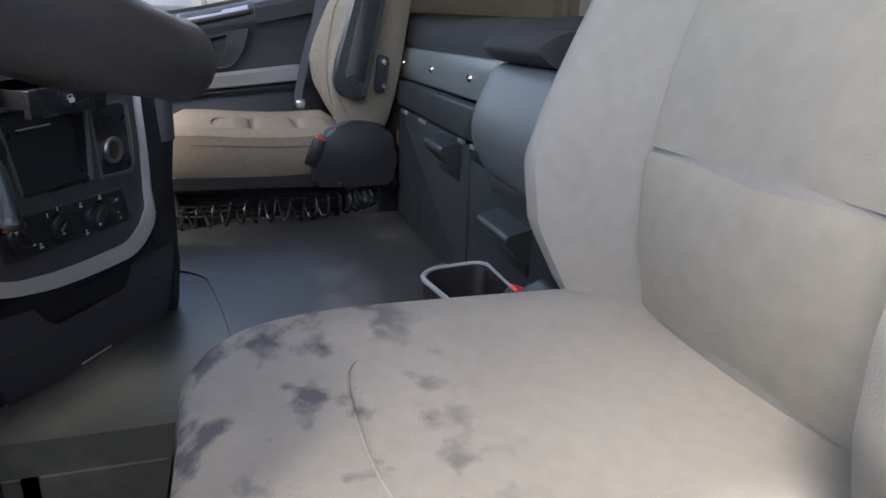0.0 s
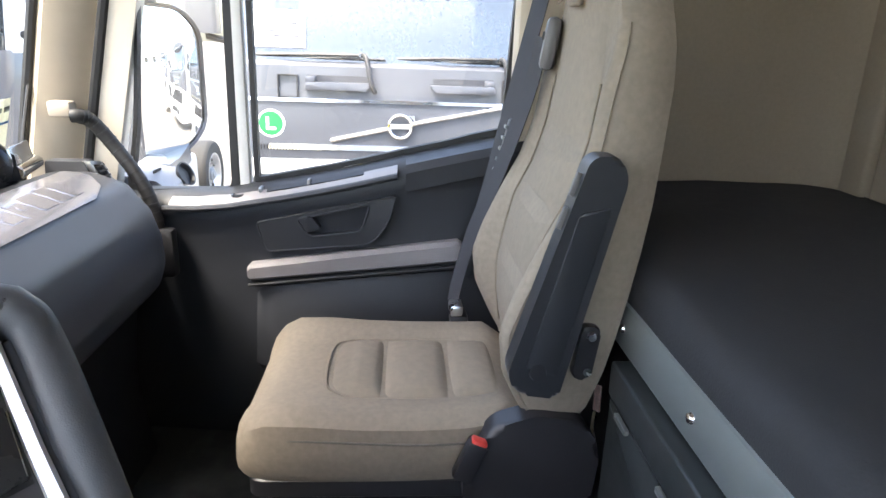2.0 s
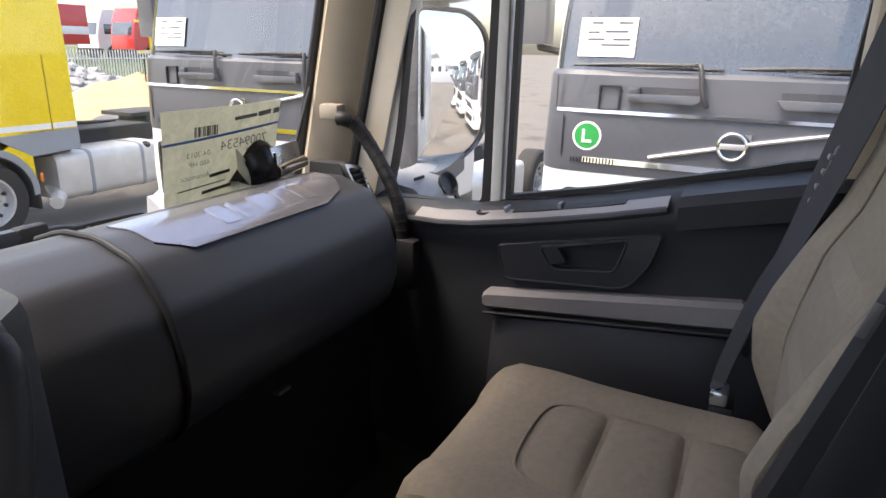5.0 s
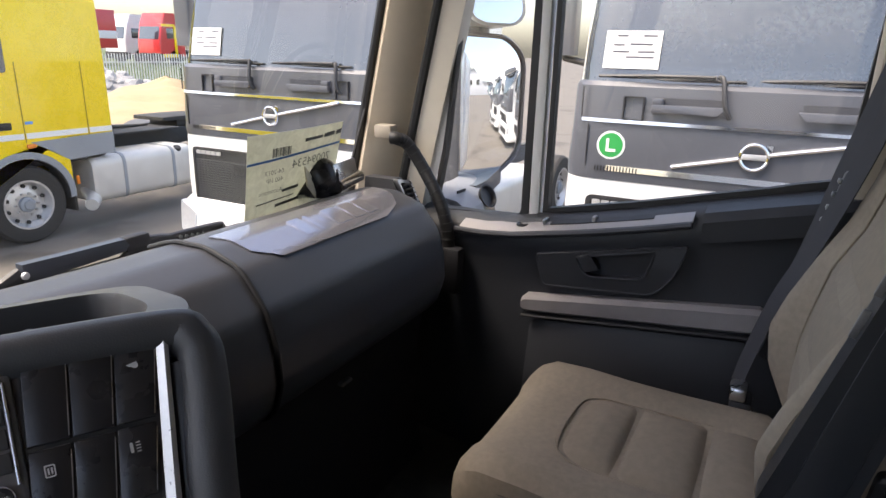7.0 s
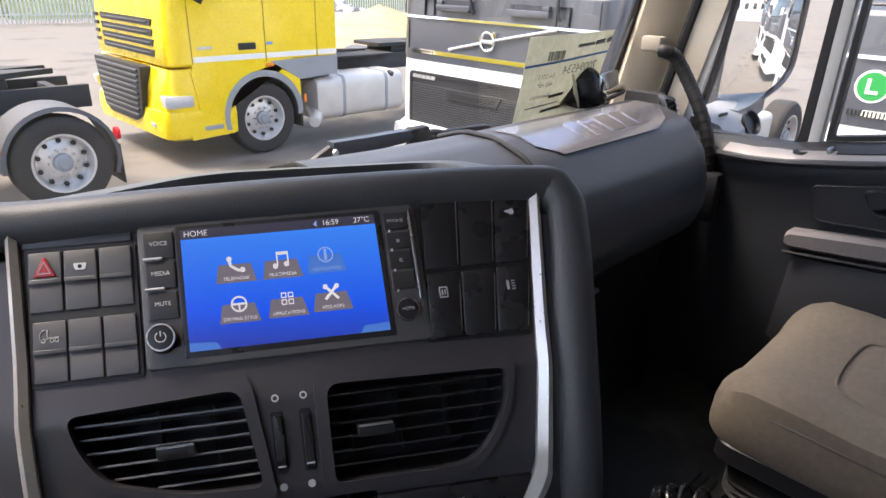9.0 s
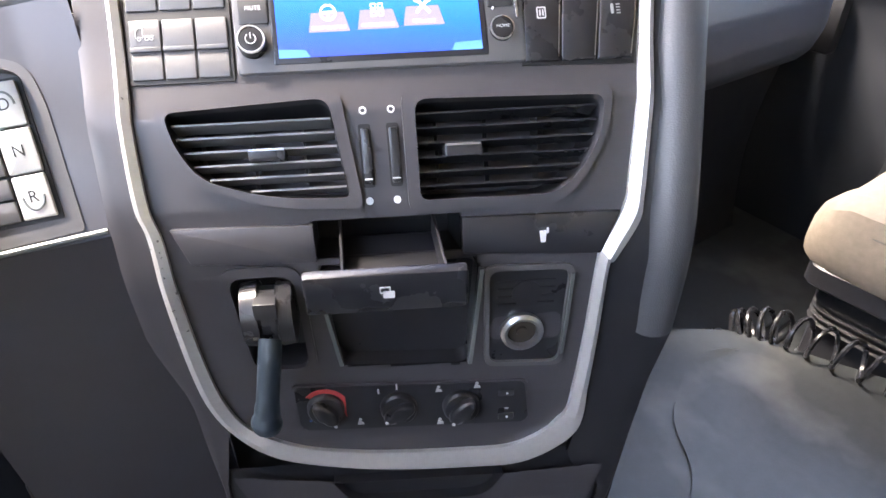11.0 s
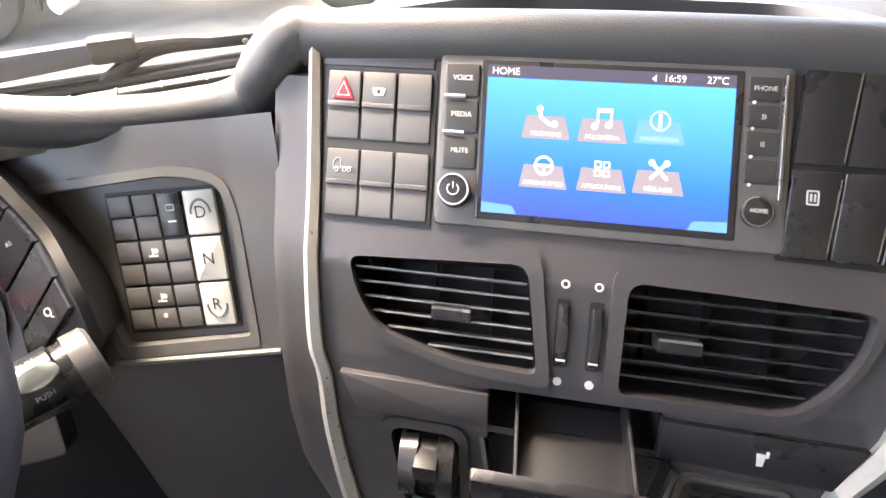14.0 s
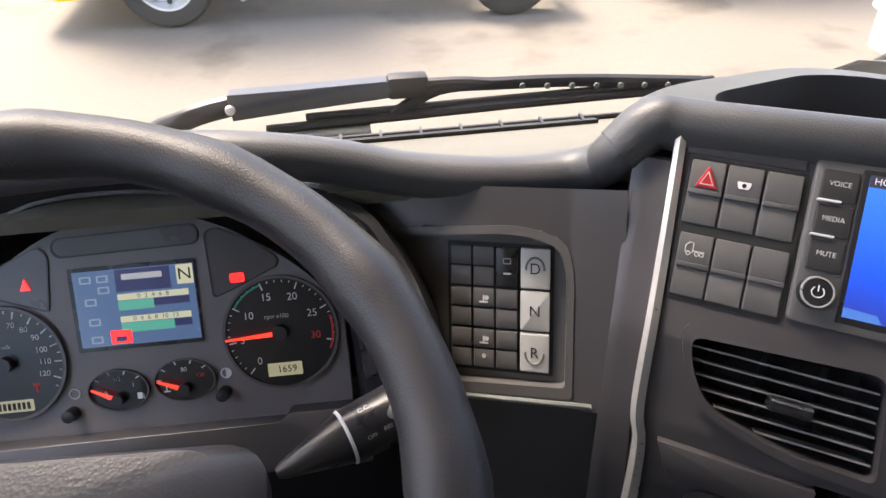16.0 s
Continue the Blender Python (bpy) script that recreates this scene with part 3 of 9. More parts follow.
part("front_frame", loft([[Vector((1.21, 1.10 - 0.21 * (z - 0.6) / 0.95 - 0.055, z)), Vector((1.19, 1.10 - 0.21 * (z - 0.6) / 0.95 + 0.02, z)), Vector((1.25, 1.10 - 0.21 * (z - 0.6) / 0.95 + 0.03, z)), Vector((1.27, 1.10 - 0.21 * (z - 0.6) / 0.95 - 0.05, z))] for z in (-0.1, 0.6, 0.9, 1.2, top)]), mat("cream_door_frame", (0.62, 0.57, 0.48), 0.4, var=0.05), door, "cream painted door frame")
part("front_frame_seal", tube([Vector((1.196, 1.10 - 0.21 * (z - 0.6) / 0.95 + 0.01, z)) for z in (0.56, 0.9, 1.2, top)], 0.012, 8), M_RUBBER, door)
part("rear_frame", bx((1.235, 0.05, 1.16), (0.05, 0.06, 0.8), 0.01), M_RUBBER, door)
part("outer_skin", bx((1.265, 0.5, 0.25), (0.03, 1.16, 0.7), 0.01), M_WHITEP, door, "white painted outer door skin")

# grab handle on the windscreen pillar
gh = thing("grab_handle", "black ribbed plastic grab handle on the windscreen pillar", "handle", (1.13, 0.97, 0.6))
hp = smooth_path([(1.112, 1.075, 0.792), (1.115, 1.062, 0.791), (1.135, 1.045, 0.778), (1.148, 1.01, 0.725), (1.148, 0.965, 0.655), (1.146, 0.94, 0.60), (1.148, 0.93, 0.54), (1.155, 0.93, 0.47)], 6)
part("grip", tube(hp, 0.0155, 12), M_RUBBER, gh)
part("upper_mount", bx((1.125, 1.1, 0.805), (0.035, 0.05, 0.034), 0.006), mat("handle_mount_beige", (0.3, 0.26, 0.21), 0.5, var=0.06), gh, "beige handle mount")
part("lower_mount", bx((1.145, 0.915, 0.47), (0.04, 0.05, 0.12), 0.01), M_BLACK, gh)
for k in range(7, 38, 2):
    p, q = Vector(hp[k]), Vector(hp[k + 1])
    part("rib", cyl(p, p + (q - p).normalized() * 0.0035, 0.0172, seg=10), M_BLACK, gh)

# accelerator pedal in the driver's footwell
pedal = thing("accelerator_pedal", "dark grey plastic accelerator pedal", "pedal", (-0.43, 0.94, -0.05))
part("foot_plate", bx((0, 0, 0), (0.065, 0.016, 0.14), 0.006, 2, pose(-0.435, 0.94, 0.11, -28, 0, 8)), M_GREYP, pedal)
for k in range(5):
    part("tread_rib", bx((0, -0.01, -0.05 + 0.025 * k), (0.055, 0.005, 0.008), 0.002, 2, pose(-0.435, 0.94, 0.11, -28, 0, 8)), M_RUBBER, pedal)
part("pedal_arm", tube([(-0.435, 0.985, 0.17), (-0.435, 1.02, 0.02), (-0.435, 1.03, -0.05)], 0.012, 8), M_BLACK, pedal)

single("ground", sheet(lambda s, t: Vector((-150 + 400 * s, -150 + 400 * t, -1.5)), 40, 40), M_ASPHALT, "pale worn yard paving with oil stains", "ground", kind="structure", smooth=False)

# ---- centre console, turned to the driver ----
DRIVER_SIDE = Matrix(((1.0761, 0.0376, -0.0722, 0.0587), (-0.1203, 1.1583, -0.0622, -0.0365), (0.0769, 0.0258, 1.2102, -0.2135), (0, 0, 0, 1)))
FASCIA_SIDE = Matrix.Translation((-0.0294, -0.0263, 0.0158)) @ DRIVER_SIDE
PLACE = DRIVER_SIDE
M_MARK = mat("white_print", (0.7, 0.7, 0.7), 0.6, var=0.03)
M_MARKD = mat("dim_print", (0.5, 0.5, 0.5), 0.6, var=0.05)
M_REDP = mat("red_plastic", (0.5, 0.02, 0.03), 0.35, var=0.06)
M_CFACE = mat("console_face", (0.058, 0.055, 0.060), 0.34, var=0.1, bump=0.25, bscale=1500)
M_SWITCH = mat("switch_cap", (0.1, 0.098, 0.1), 0.42, var=0.08, bump=0.2, bscale=1500, obj_random=0.12)
M_LEATHER = cell_mat("pod_leather_grain", (0.058, 0.06, 0.066), 0.45, 0.0015, 0.35)

console = thing("centre_console", "dark grey plastic truck centre console with silver trim", "dashboard", (-0.2, 0.75, 0.235))
vl = rounded([(-0.1575, 0.354), (-0.0445, 0.359), (-0.035, 0.291), (-0.09, 0.2935), (-0.137, 0.3075), (-0.152, 0.331)], [0.008, 0.01, 0.006, 0.02, 0.02, 0.012], 4)
vr = rounded([(0.009, 0.3555), (0.141, 0.352), (0.138, 0.325), (0.121, 0.299), (0.1035, 0.2865), (0.0085, 0.287)], [0.01, 0.008, 0.015, 0.015, 0.015, 0.006], 4)
tray_hole = quad(-0.066, 0.2535, 0.037, 0.2765, 0.001)
lever_hole = rounded([(-0.1315, 0.2428), (-0.0827, 0.2428), (-0.081, 0.158), (-0.1245, 0.160)], 0.012, 4)
ash_hole = rounded([(-0.0655, 0.246), (0.049, 0.246), (0.0425, 0.153), (-0.058, 0.158)], 0.01, 4)
grab_hole = rounded([(-0.078, 0.0335), (0.074, 0.0325), (0.058, 0.006), (-0.062, 0.007)], [0.002, 0.002, 0.02, 0.02], 5)
sil_o = [(-0.189, 0.483), (-0.186, 0.39), (-0.184, 0.30), (-0.178, 0.27), (-0.1755, 0.20), (-0.1697, 0.131), (-0.154, 0.096), (-0.119, 0.066), (-0.06, 0.05), (-0.01, 0.044), (0.05, 0.0415), (0.087, 0.043), (0.118, 0.058), (0.1376, 0.082), (0.1415, 0.13), (0.1428, 0.228), (0.147, 0.24), (0.163, 0.266), (0.166, 0.29), (0.175, 0.364), (0.191, 0.483)]
sil_i = [(-0.182, 0.483), (-0.178, 0.39), (-0.175, 0.30), (-0.1685, 0.268), (-0.164, 0.20), (-0.157, 0.1346), (-0.141, 0.0998), (-0.10, 0.0766), (-0.055, 0.067), (-0.01, 0.063), (0.04, 0.0615), (0.0756, 0.062), (0.10, 0.072), (0.1175, 0.0875), (0.1288, 0.1134), (0.1345, 0.236), (0.138, 0.249), (0.1525, 0.278), (0.156, 0.30), (0.1675, 0.38), (0.183, 0.483)]
so = [tuple(p) for p in smooth_path([(*p, 0) for p in sil_o], 5)]
si = [tuple(p) for p in smooth_path([(*p, 0) for p in sil_i], 5)]
face_keep = [(p[0], p[1]) for p in so] + [(0.195, 0.50), (-0.193, 0.50)]
part("face_panel", holed(C, -0.2, 0.2, 0.03, 0.5, 0.0024, [grow(h, 0.002) for h in (vl, vr, tray_hole, lever_hole, ash_hole)], face_keep), M_CFACE, console, "satin dark grey console face")
bm = loft([[C(o[0], o[1], -0.002), C(o[0], o[1], 0.005), C(o[0] * 0.6 + i[0] * 0.4, o[1] * 0.6 + i[1] * 0.4, 0.0075), C(i[0], i[1], 0.004), C(i[0], i[1], -0.002)] for o, i in zip(so, si)])
part("trim_frame", bm, M_SILVER, console, "silver painted trim frame")
part("trim_line", tube([C(p[0], p[1], 0.0015) for p in [(a[0] * 1.012 + 0.0, a[1] - 0.003 if 10 < k < 90 else a[1]) for k, a in enumerate(si)]], 0.0016, 6), M_BLACK, console)

# side walls of the console down to the floor, and the outer cheeks
def cheek(s, t):
    b = -0.13 + 0.59 * t
    u = interp([(-0.13, -0.172), (0.03, -0.176), (0.13, -0.183), (0.19, -0.2), (0.3, -0.205), (0.50, -0.215)], b)[0]
    uo = interp([(-0.13, -0.172), (0.03, -0.172), (0.1, -0.157), (0.13, -0.168), (0.2, -0.174), (0.3, -0.183), (0.5, -0.188)], b)[0]
    if s < 0.4:
        return C(uo + (u - uo) * s / 0.4, b, 0.0)
    p = C(u, b, 0.0)
    return p + (CD_ * 0.05 * ((s - 0.4) / 0.6))
part("cheek", sheet(cheek, 12, 40, CD_ * 0.004), M_CFACE, console, "grey side cheek towards the driver")


def cheek_r(s, t):
    b = -0.13 + 0.59 * t
    uo = interp([(-0.13, 0.150), (0.0, 0.166), (0.04, 0.13), (0.09, 0.139), (0.13, 0.1415), (0.23, 0.143), (0.266, 0.163), (0.364, 0.175), (0.5, 0.192)], b)[0]
    u = interp([(-0.13, 0.162), (0.0, 0.178), (0.073, 0.186), (0.177, 0.2046), (0.3, 0.2), (0.5, 0.22)], b)[0]
    if s < 0.4:
        return C(uo + (u - uo) * s / 0.4, b, 0.004 * math.sin(math.pi * s / 0.4))
    return C(u, b, 0) + CD_ * 0.05 * ((s - 0.4) / 0.6)
part("cheek", sheet(cheek_r, 12, 40, CD_ * 0.004), M_BLACK, console, "black side cheek towards the passenger")
rim = smooth_path([C(0.186, 0.175, -0.006), C(0.187, 0.24, -0.004), C(0.189, 0.29, -0.004), C(0.197, 0.37, -0.004), C(0.209, 0.445, -0.004), C(0.207, 0.475, -0.004), C(0.18, 0.486, -0.007), C(0.0, 0.490, -0.008), C(-0.17, 0.4865, -0.007), C(-0.204, 0.484, -0.004), C(-0.224, 0.462, -0.006)], 7)
part("padded_rim", tube(rim, 0.0175, 16), M_LEATHER, console, "grained padded rim round the console")
part("core", sheet(lambda s, t: C(-0.172 + 0.345 * s, -0.13 + 0.60 * t, -0.075), 10, 24, CD_ * 0.01), M_RUBBER, console)
part("foot_core", sheet(lambda s, t: C(-0.165 + 0.33 * s, -0.12 + 0.19 * t, -0.024), 10, 10, CD_ * 0.004), M_RUBBER, console)
# drawer at the foot
M_CFDARK = mat("console_drawer", (0.05, 0.047, 0.052), 0.4, var=0.1, bump=0.25, bscale=1500)
dr = rounded([(-0.164, 0.049), (-0.06, 0.0335), (0.06, 0.0315), (0.163, 0.036), (0.14, -0.06), (0.1, -0.098), (-0.1, -0.098), (-0.125, -0.075)], [0.004, 0, 0, 0.004, 0.02, 0.02, 0.02, 0.03], 4)
drawer = part("drawer", holed(lambda u, b, n: C(u, b, 0.006), -0.172, 0.17, -0.11, 0.055, 0.0012, [grow(grab_hole, 0.001)], dr), M_CFDARK, console, "dark grey pull-out drawer")
part("grab_recess", well(grab_hole, 0.02, C, 0.006), M_BLACK, drawer)
part("mark", prism(quad(-0.026, -0.0615, 0.024, -0.059, 0.0005), 0.004, 0.0075, C), M_MARKD, drawer)
part("plinth", holed(lambda u, b, n: C(u, b, -0.004), -0.175, 0.18, -0.135, 0.05, 0.01, []), M_BLACK, console)

# air vents with frames, slats and tabs


def vent(outline, slats, tab, lit):
    v = part("air_vent", ringwall(grow(outline, 0.0065), grow(outline, -0.002), -0.004, 0.0045, C), M_CFACE, console)
    part("duct", well(grow(outline, -0.0015), 0.045, C, 0.0), M_BLACK, v)
    us = [p[0] for p in outline]
    for b in slats:
        xs = []
        for i in range(240):
            u = min(us) + (max(us) - min(us)) * i / 239
            if inside((u, b), grow(outline, -0.003)):
                xs.append(u)
        if len(xs) < 3:
            continue
        u0, u1 = xs[0], xs[-1]
        part("slat", loft([[C(u, b + 0.0008, -0.004), C(u, b - 0.0006, -0.0038), C(u, b - 0.004, -0.02), C(u, b - 0.0026, -0.0205)] for u in (u0, (u0 + u1) / 2, u1)]), lit, v)
    for k in range(4):
        u = tab[0] - 0.05 + 0.036 * k
        part("vane", loft([[C(u, b, -0.024), C(u + 0.0012, b, -0.024), C(u + 0.0012, b, -0.04), C(u, b, -0.04)] for b in (min(p[1] for p in outline) + 0.012, max(p[1] for p in outline) - 0.006)]), M_BLACK, v)
    part("tab", prism(quad(tab[0] - 0.0125, tab[1] - 0.004, tab[0] + 0.0125, tab[1] + 0.0045, 0.002), -0.012, 0.004, C, 0.001), M_BLACKG, v)
    part("tab_edge", prism(quad(tab[0] - 0.0118, tab[1] + 0.003, tab[0] + 0.0118, tab[1] + 0.0045, 0.0005), 0.003, 0.0046, C), M_STEEL, v)
    return v


# left vent's slats painted paler for light catching their edges; right ones stay black
M_SLAT_LIT = mat("vent_slat_lit", (0.2, 0.2, 0.2), 0.3, var=0.05)
vent(vl, (0.3458, 0.3365, 0.3274, 0.3183, 0.3092, 0.3003), (-0.0905, 0.323), M_SLAT_LIT)
vent(vr, (0.3458, 0.336, 0.3262, 0.3166, 0.307, 0.2975), (0.042, 0.320), M_BLACKG)
for u, ue in ((-0.0237, -0.0244), (-0.0047, -0.0054)):
    w = part("vent_slider", prism(quad(u - 0.0042, 0.2985, u + 0.0042, 0.340, 0.002), -0.006, 0.0004, C), M_RUBBER, console)
    part("thumb_wheel", prism(rounded([(u - 0.0028, 0.301), (u + 0.0028, 0.301), (u + 0.0034, 0.32), (u + 0.0028, 0.337), (u - 0.0028, 0.337)], 0.001, 2), -0.003, 0.0035, C, 0.0012), M_BLACKG, w)
    part("pointer", prism(quad(u - 0.0028, 0.3035, u + 0.0028, 0.3045, 0.0002), 0.002, 0.0042, C), M_MARK, w)
    part("open_mark", ringwall(disc(u, 0.3488, 0.0026, 16), disc(u, 0.3488, 0.0015, 16), 0, 0.0008, C), M_MARK, w)
    part("shut_mark", dots(C, [(ue, 0.2897)], 0.0026, 0.0008, 14), M_MARK, w)

# rocker switches


def switch(u0, u1, b0, b1, icon=None, half=0.52, fn=C, m=None):
    m = m or M_SWITCH
    bm_mid = b0 + (b1 - b0) * half
    s = part("rocker_switch", prism(quad(u0, bm_mid + 0.0008, u1, b1, 0.001, 2), -0.004, 0.0035, fn, 0.0008), m, console)
    part("lower_half", prism(quad(u0, b0, u1, bm_mid - 0.0008, 0.001, 2), -0.004, 0.0028, fn, 0.0008), m, s)
    part("ridge", prism(quad(u0, bm_mid - 0.0022, u1, bm_mid + 0.0008, 0.0004, 2), 0.0, 0.0046, fn, 0.0008), m, s)
    return s


part("switch_surround", prism(quad(-0.1765, 0.3735, -0.1065, 0.4655, 0.0015), -0.002, 0.0012, C), M_RUBBER, console)
us = (-0.1752, -0.1528, -0.1302)
for r, (b0, b1) in enumerate(((0.423, 0.4635), (0.376, 0.4165))):
    for c, u in enumerate(us):
        uu = u - (0.0 if r == 0 else -0.0012 * (1 - c * 0.3))
        s = switch(uu, uu + 0.0208, b0, b1)
        if (r, c) == (0, 0):
            tri_ = [(uu + 0.0035, b0 + 0.0232), (uu + 0.0175, b0 + 0.0232), (uu + 0.0105, b0 + 0.0375)]
            part("hazard_mark", prism(rounded(tri_, 0.001, 2), 0.003, 0.0052, C, 0.0006), M_REDP, s, "red hazard triangle")
            part("hazard_line", ringwall([(uu + 0.0105 + (x - uu - 0.0105) * 0.62, b0 + 0.028 + (y - b0 - 0.028) * 0.62) for x, y in tri_], [(uu + 0.0105 + (x - uu - 0.0105) * 0.5, b0 + 0.028 + (y - b0 - 0.028) * 0.5) for x, y in tri_], 0.005, 0.0056, C), M_MARKD, s)
        if (r, c) == (0, 1):
            part("icon", prism(rounded([(uu + 0.006, b0 + 0.031), (uu + 0.0148, b0 + 0.031), (uu + 0.0135, b0 + 0.0265), (uu + 0.0073, b0 + 0.0265)], 0.001, 2), 0.003, 0.0041, C), M_MARK, s)
            part("icon_hole", dots(C, [(uu + 0.0104, b0 + 0.0287)], 0.0014, 0.0044, 10), M_BLACK, s)
        if (r, c) == (1, 0):
            cab = [(uu + 0.0045, b0 + 0.0285), (uu + 0.0045, b0 + 0.0325), (uu + 0.0065, b0 + 0.0348), (uu + 0.0092, b0 + 0.0348), (uu + 0.0092, b0 + 0.0285)]
            part("icon", join(tube([C(x, y, 0.0038) for x, y in cab], 0.0004, 5, True), *[tube([C(x + 0.0012 * math.cos(t), b0 + 0.0278 + 0.0012 * math.sin(t), 0.0038) for t in np.linspace(0, 2 * math.pi, 13)[:-1]], 0.00035, 5, True) for x in (uu + 0.0065, uu + 0.0118, uu + 0.0148)], tube([C(uu + 0.0092, b0 + 0.0295, 0.0038), C(uu + 0.0165, b0 + 0.0295, 0.0038)], 0.0004, 5)), M_MARKD, s)
part("top_strip", prism(quad(-0.1795, 0.4675, -0.1085, 0.4775, 0.0008), -0.002, 0.0016, C, 0.0006), M_CFACE, console)
# right-hand block of blank push switches
part("switch_surround", prism([(0.0875, 0.374), (0.164, 0.372), (0.1845, 0.4805), (0.0965, 0.4815)], -0.002, 0.0008, C), M_RUBBER, console)
for r, (b0, b1) in enumerate(((0.426, 0.479), (0.3755, 0.423))):
    for c in range(3):
        def uat(k, b):
            f = (b - 0.374) / 0.107
            l, rr_ = 0.0885 + 0.0085 * f, 0.163 + 0.0195 * f
            return l + (rr_ - l) * k / 3
        o = rounded([(uat(c, b0) + 0.0008, b0), (uat(c + 1, b0) - 0.0008, b0), (uat(c + 1, b1) - 0.0008, b1), (uat(c, b1) + 0.0008, b1)], 0.001, 2)
        s = part("push_switch", prism(o, -0.002, 0.0032, C, 0.0009), M_BLACKG, console)
        um = (uat(c, b0) + uat(c + 1, b1)) / 2
        part("edge_line", prism([(uat(c + 1, b0) - 0.0016, b0 + 0.002), (uat(c + 1, b0) - 0.0009, b0 + 0.002), (uat(c + 1, b1) - 0.0009, b1 - 0.004), (uat(c + 1, b1) - 0.0016, b1 - 0.004)], 0.002, 0.0036, C), M_STEEL, s)
        if (r, c) == (0, 2):
            part("icon", join(prism([(um - 0.004, 0.465), (um + 0.003, 0.4665), (um + 0.003, 0.4625), (um - 0.002, 0.4635)], 0.003, 0.0038, C), dots(C, [(um + 0.0015, 0.464)], 0.0022, 0.0039)), M_MARK, s)
        if (r, c) == (1, 0):
            part("icon", join(ringwall(quad(um - 0.0032, 0.4045, um + 0.0032, 0.4125, 0.001), quad(um - 0.0024, 0.4053, um + 0.0024, 0.4117, 0.0007), 0.003, 0.0038, C), prism(quad(um - 0.0014, 0.4065, um - 0.0004, 0.4105, 0.0002), 0.003, 0.0038, C), prism(quad(um + 0.0006, 0.4065, um + 0.0016, 0.4105, 0.0002), 0.003, 0.0038, C)), M_MARKD, s)
            part("lamp_mark", prism(quad(um - 0.0026, 0.3855, um + 0.0022, 0.3872, 0.0003), 0.003, 0.0038, C), M_MARK, s)
        if (r, c) == (1, 2):
            part("icon", join(prism(quad(um - 0.0036, 0.4055, um - 0.0016, 0.4125, 0.001), 0.003, 0.0038, C), *[prism(quad(um + 0.0002, y, um + 0.003, y + 0.0007, 0.0002), 0.003, 0.0038, C) for y in (0.4055, 0.4075, 0.4095, 0.4115)]), M_MARKD, s)

# infotainment unit
info = part("infotainment_unit", prism(quad(-0.1045, 0.3765, 0.0915, 0.4765, 0.004), -0.004, 0.0035, C, 0.0015), M_GREYP, console, "infotainment unit with lit blue touch screen")
part("fascia", prism(quad(-0.0795, 0.3815, 0.0655, 0.4735, 0.0015), 0.0, 0.0042, C, 0.0004), M_BLACKG, info)
M_BLUE = glow_mat("screen_blue", (0.012, 0.10, 0.66), 0.23)
nt = M_BLUE.node_tree
gtc, gsep, grmp = nt.nodes.new("ShaderNodeTexCoord"), nt.nodes.new("ShaderNodeSeparateXYZ"), nt.nodes.new("ShaderNodeValToRGB")
nt.links.new(gtc.outputs["Generated"], gsep.inputs[0]), nt.links.new(gsep.outputs[2], grmp.inputs[0])
grmp.color_ramp.elements[0].color, grmp.color_ramp.elements[1].color = (0.02, 0.035, 0.30, 1), (0.03, 0.22, 0.85, 1)
grmp.color_ramp.elements.new(0.3).color = (0.003, 0.08, 0.78, 1)
nt.links.new(grmp.outputs[0], nt.nodes["Principled BSDF"].inputs["Emission Color"])
scr = part("screen", prism(quad(-0.0757, 0.3855, 0.0612, 0.4705, 0.0006), 0.003, 0.0046, C), M_BLUE, info, "lit blue touch screen showing six menu tiles", smooth=False)
M_BAR = glow_mat("screen_bar_dark", (0.035, 0.035, 0.06), 0.23)
M_TILE = glow_mat("screen_tile_grey", (0.14, 0.13, 0.17), 0.23)
M_TILEF = glow_mat("screen_tile_faded", (0.05, 0.16, 0.55), 0.23)
M_TXT = glow_mat("screen_text", (0.6, 0.6, 0.66), 0.23)
M_TXTF = glow_mat("screen_text_faded", (0.2, 0.33, 0.7), 0.23)
part("title_bar", prism(quad(-0.0757, 0.4635, 0.0612, 0.4705, 0.0004), 0.0046, 0.0048, C), M_BAR, scr)
part("title_text", text_mesh("HOME", 0.0058, C, -0.0735, 0.4670, 0.0049, align="LEFT"), M_TXT, scr)
part("clock_text", text_mesh("16:59", 0.0055, C, 0.029, 0.4670, 0.0049), M_TXT, scr)
part("temperature_text", text_mesh("27°C", 0.0055, C, 0.0515, 0.4670, 0.0049), M_TXT, scr)
part("speaker_icon", prism([(0.0165, 0.4665), (0.0192, 0.4692), (0.0192, 0.4648)], 0.0046, 0.005, C), M_TXTF, scr)
for sgn in (-1, 1):
    c0 = -0.0757 if sgn < 0 else 0.0612
    part("corner_tab", prism([(c0, 0.3855), (c0 - sgn * 0.021, 0.3855), (c0 - sgn * 0.018, 0.3905), (c0, 0.3915)], 0.0046, 0.0048, C), M_TILEF, scr)
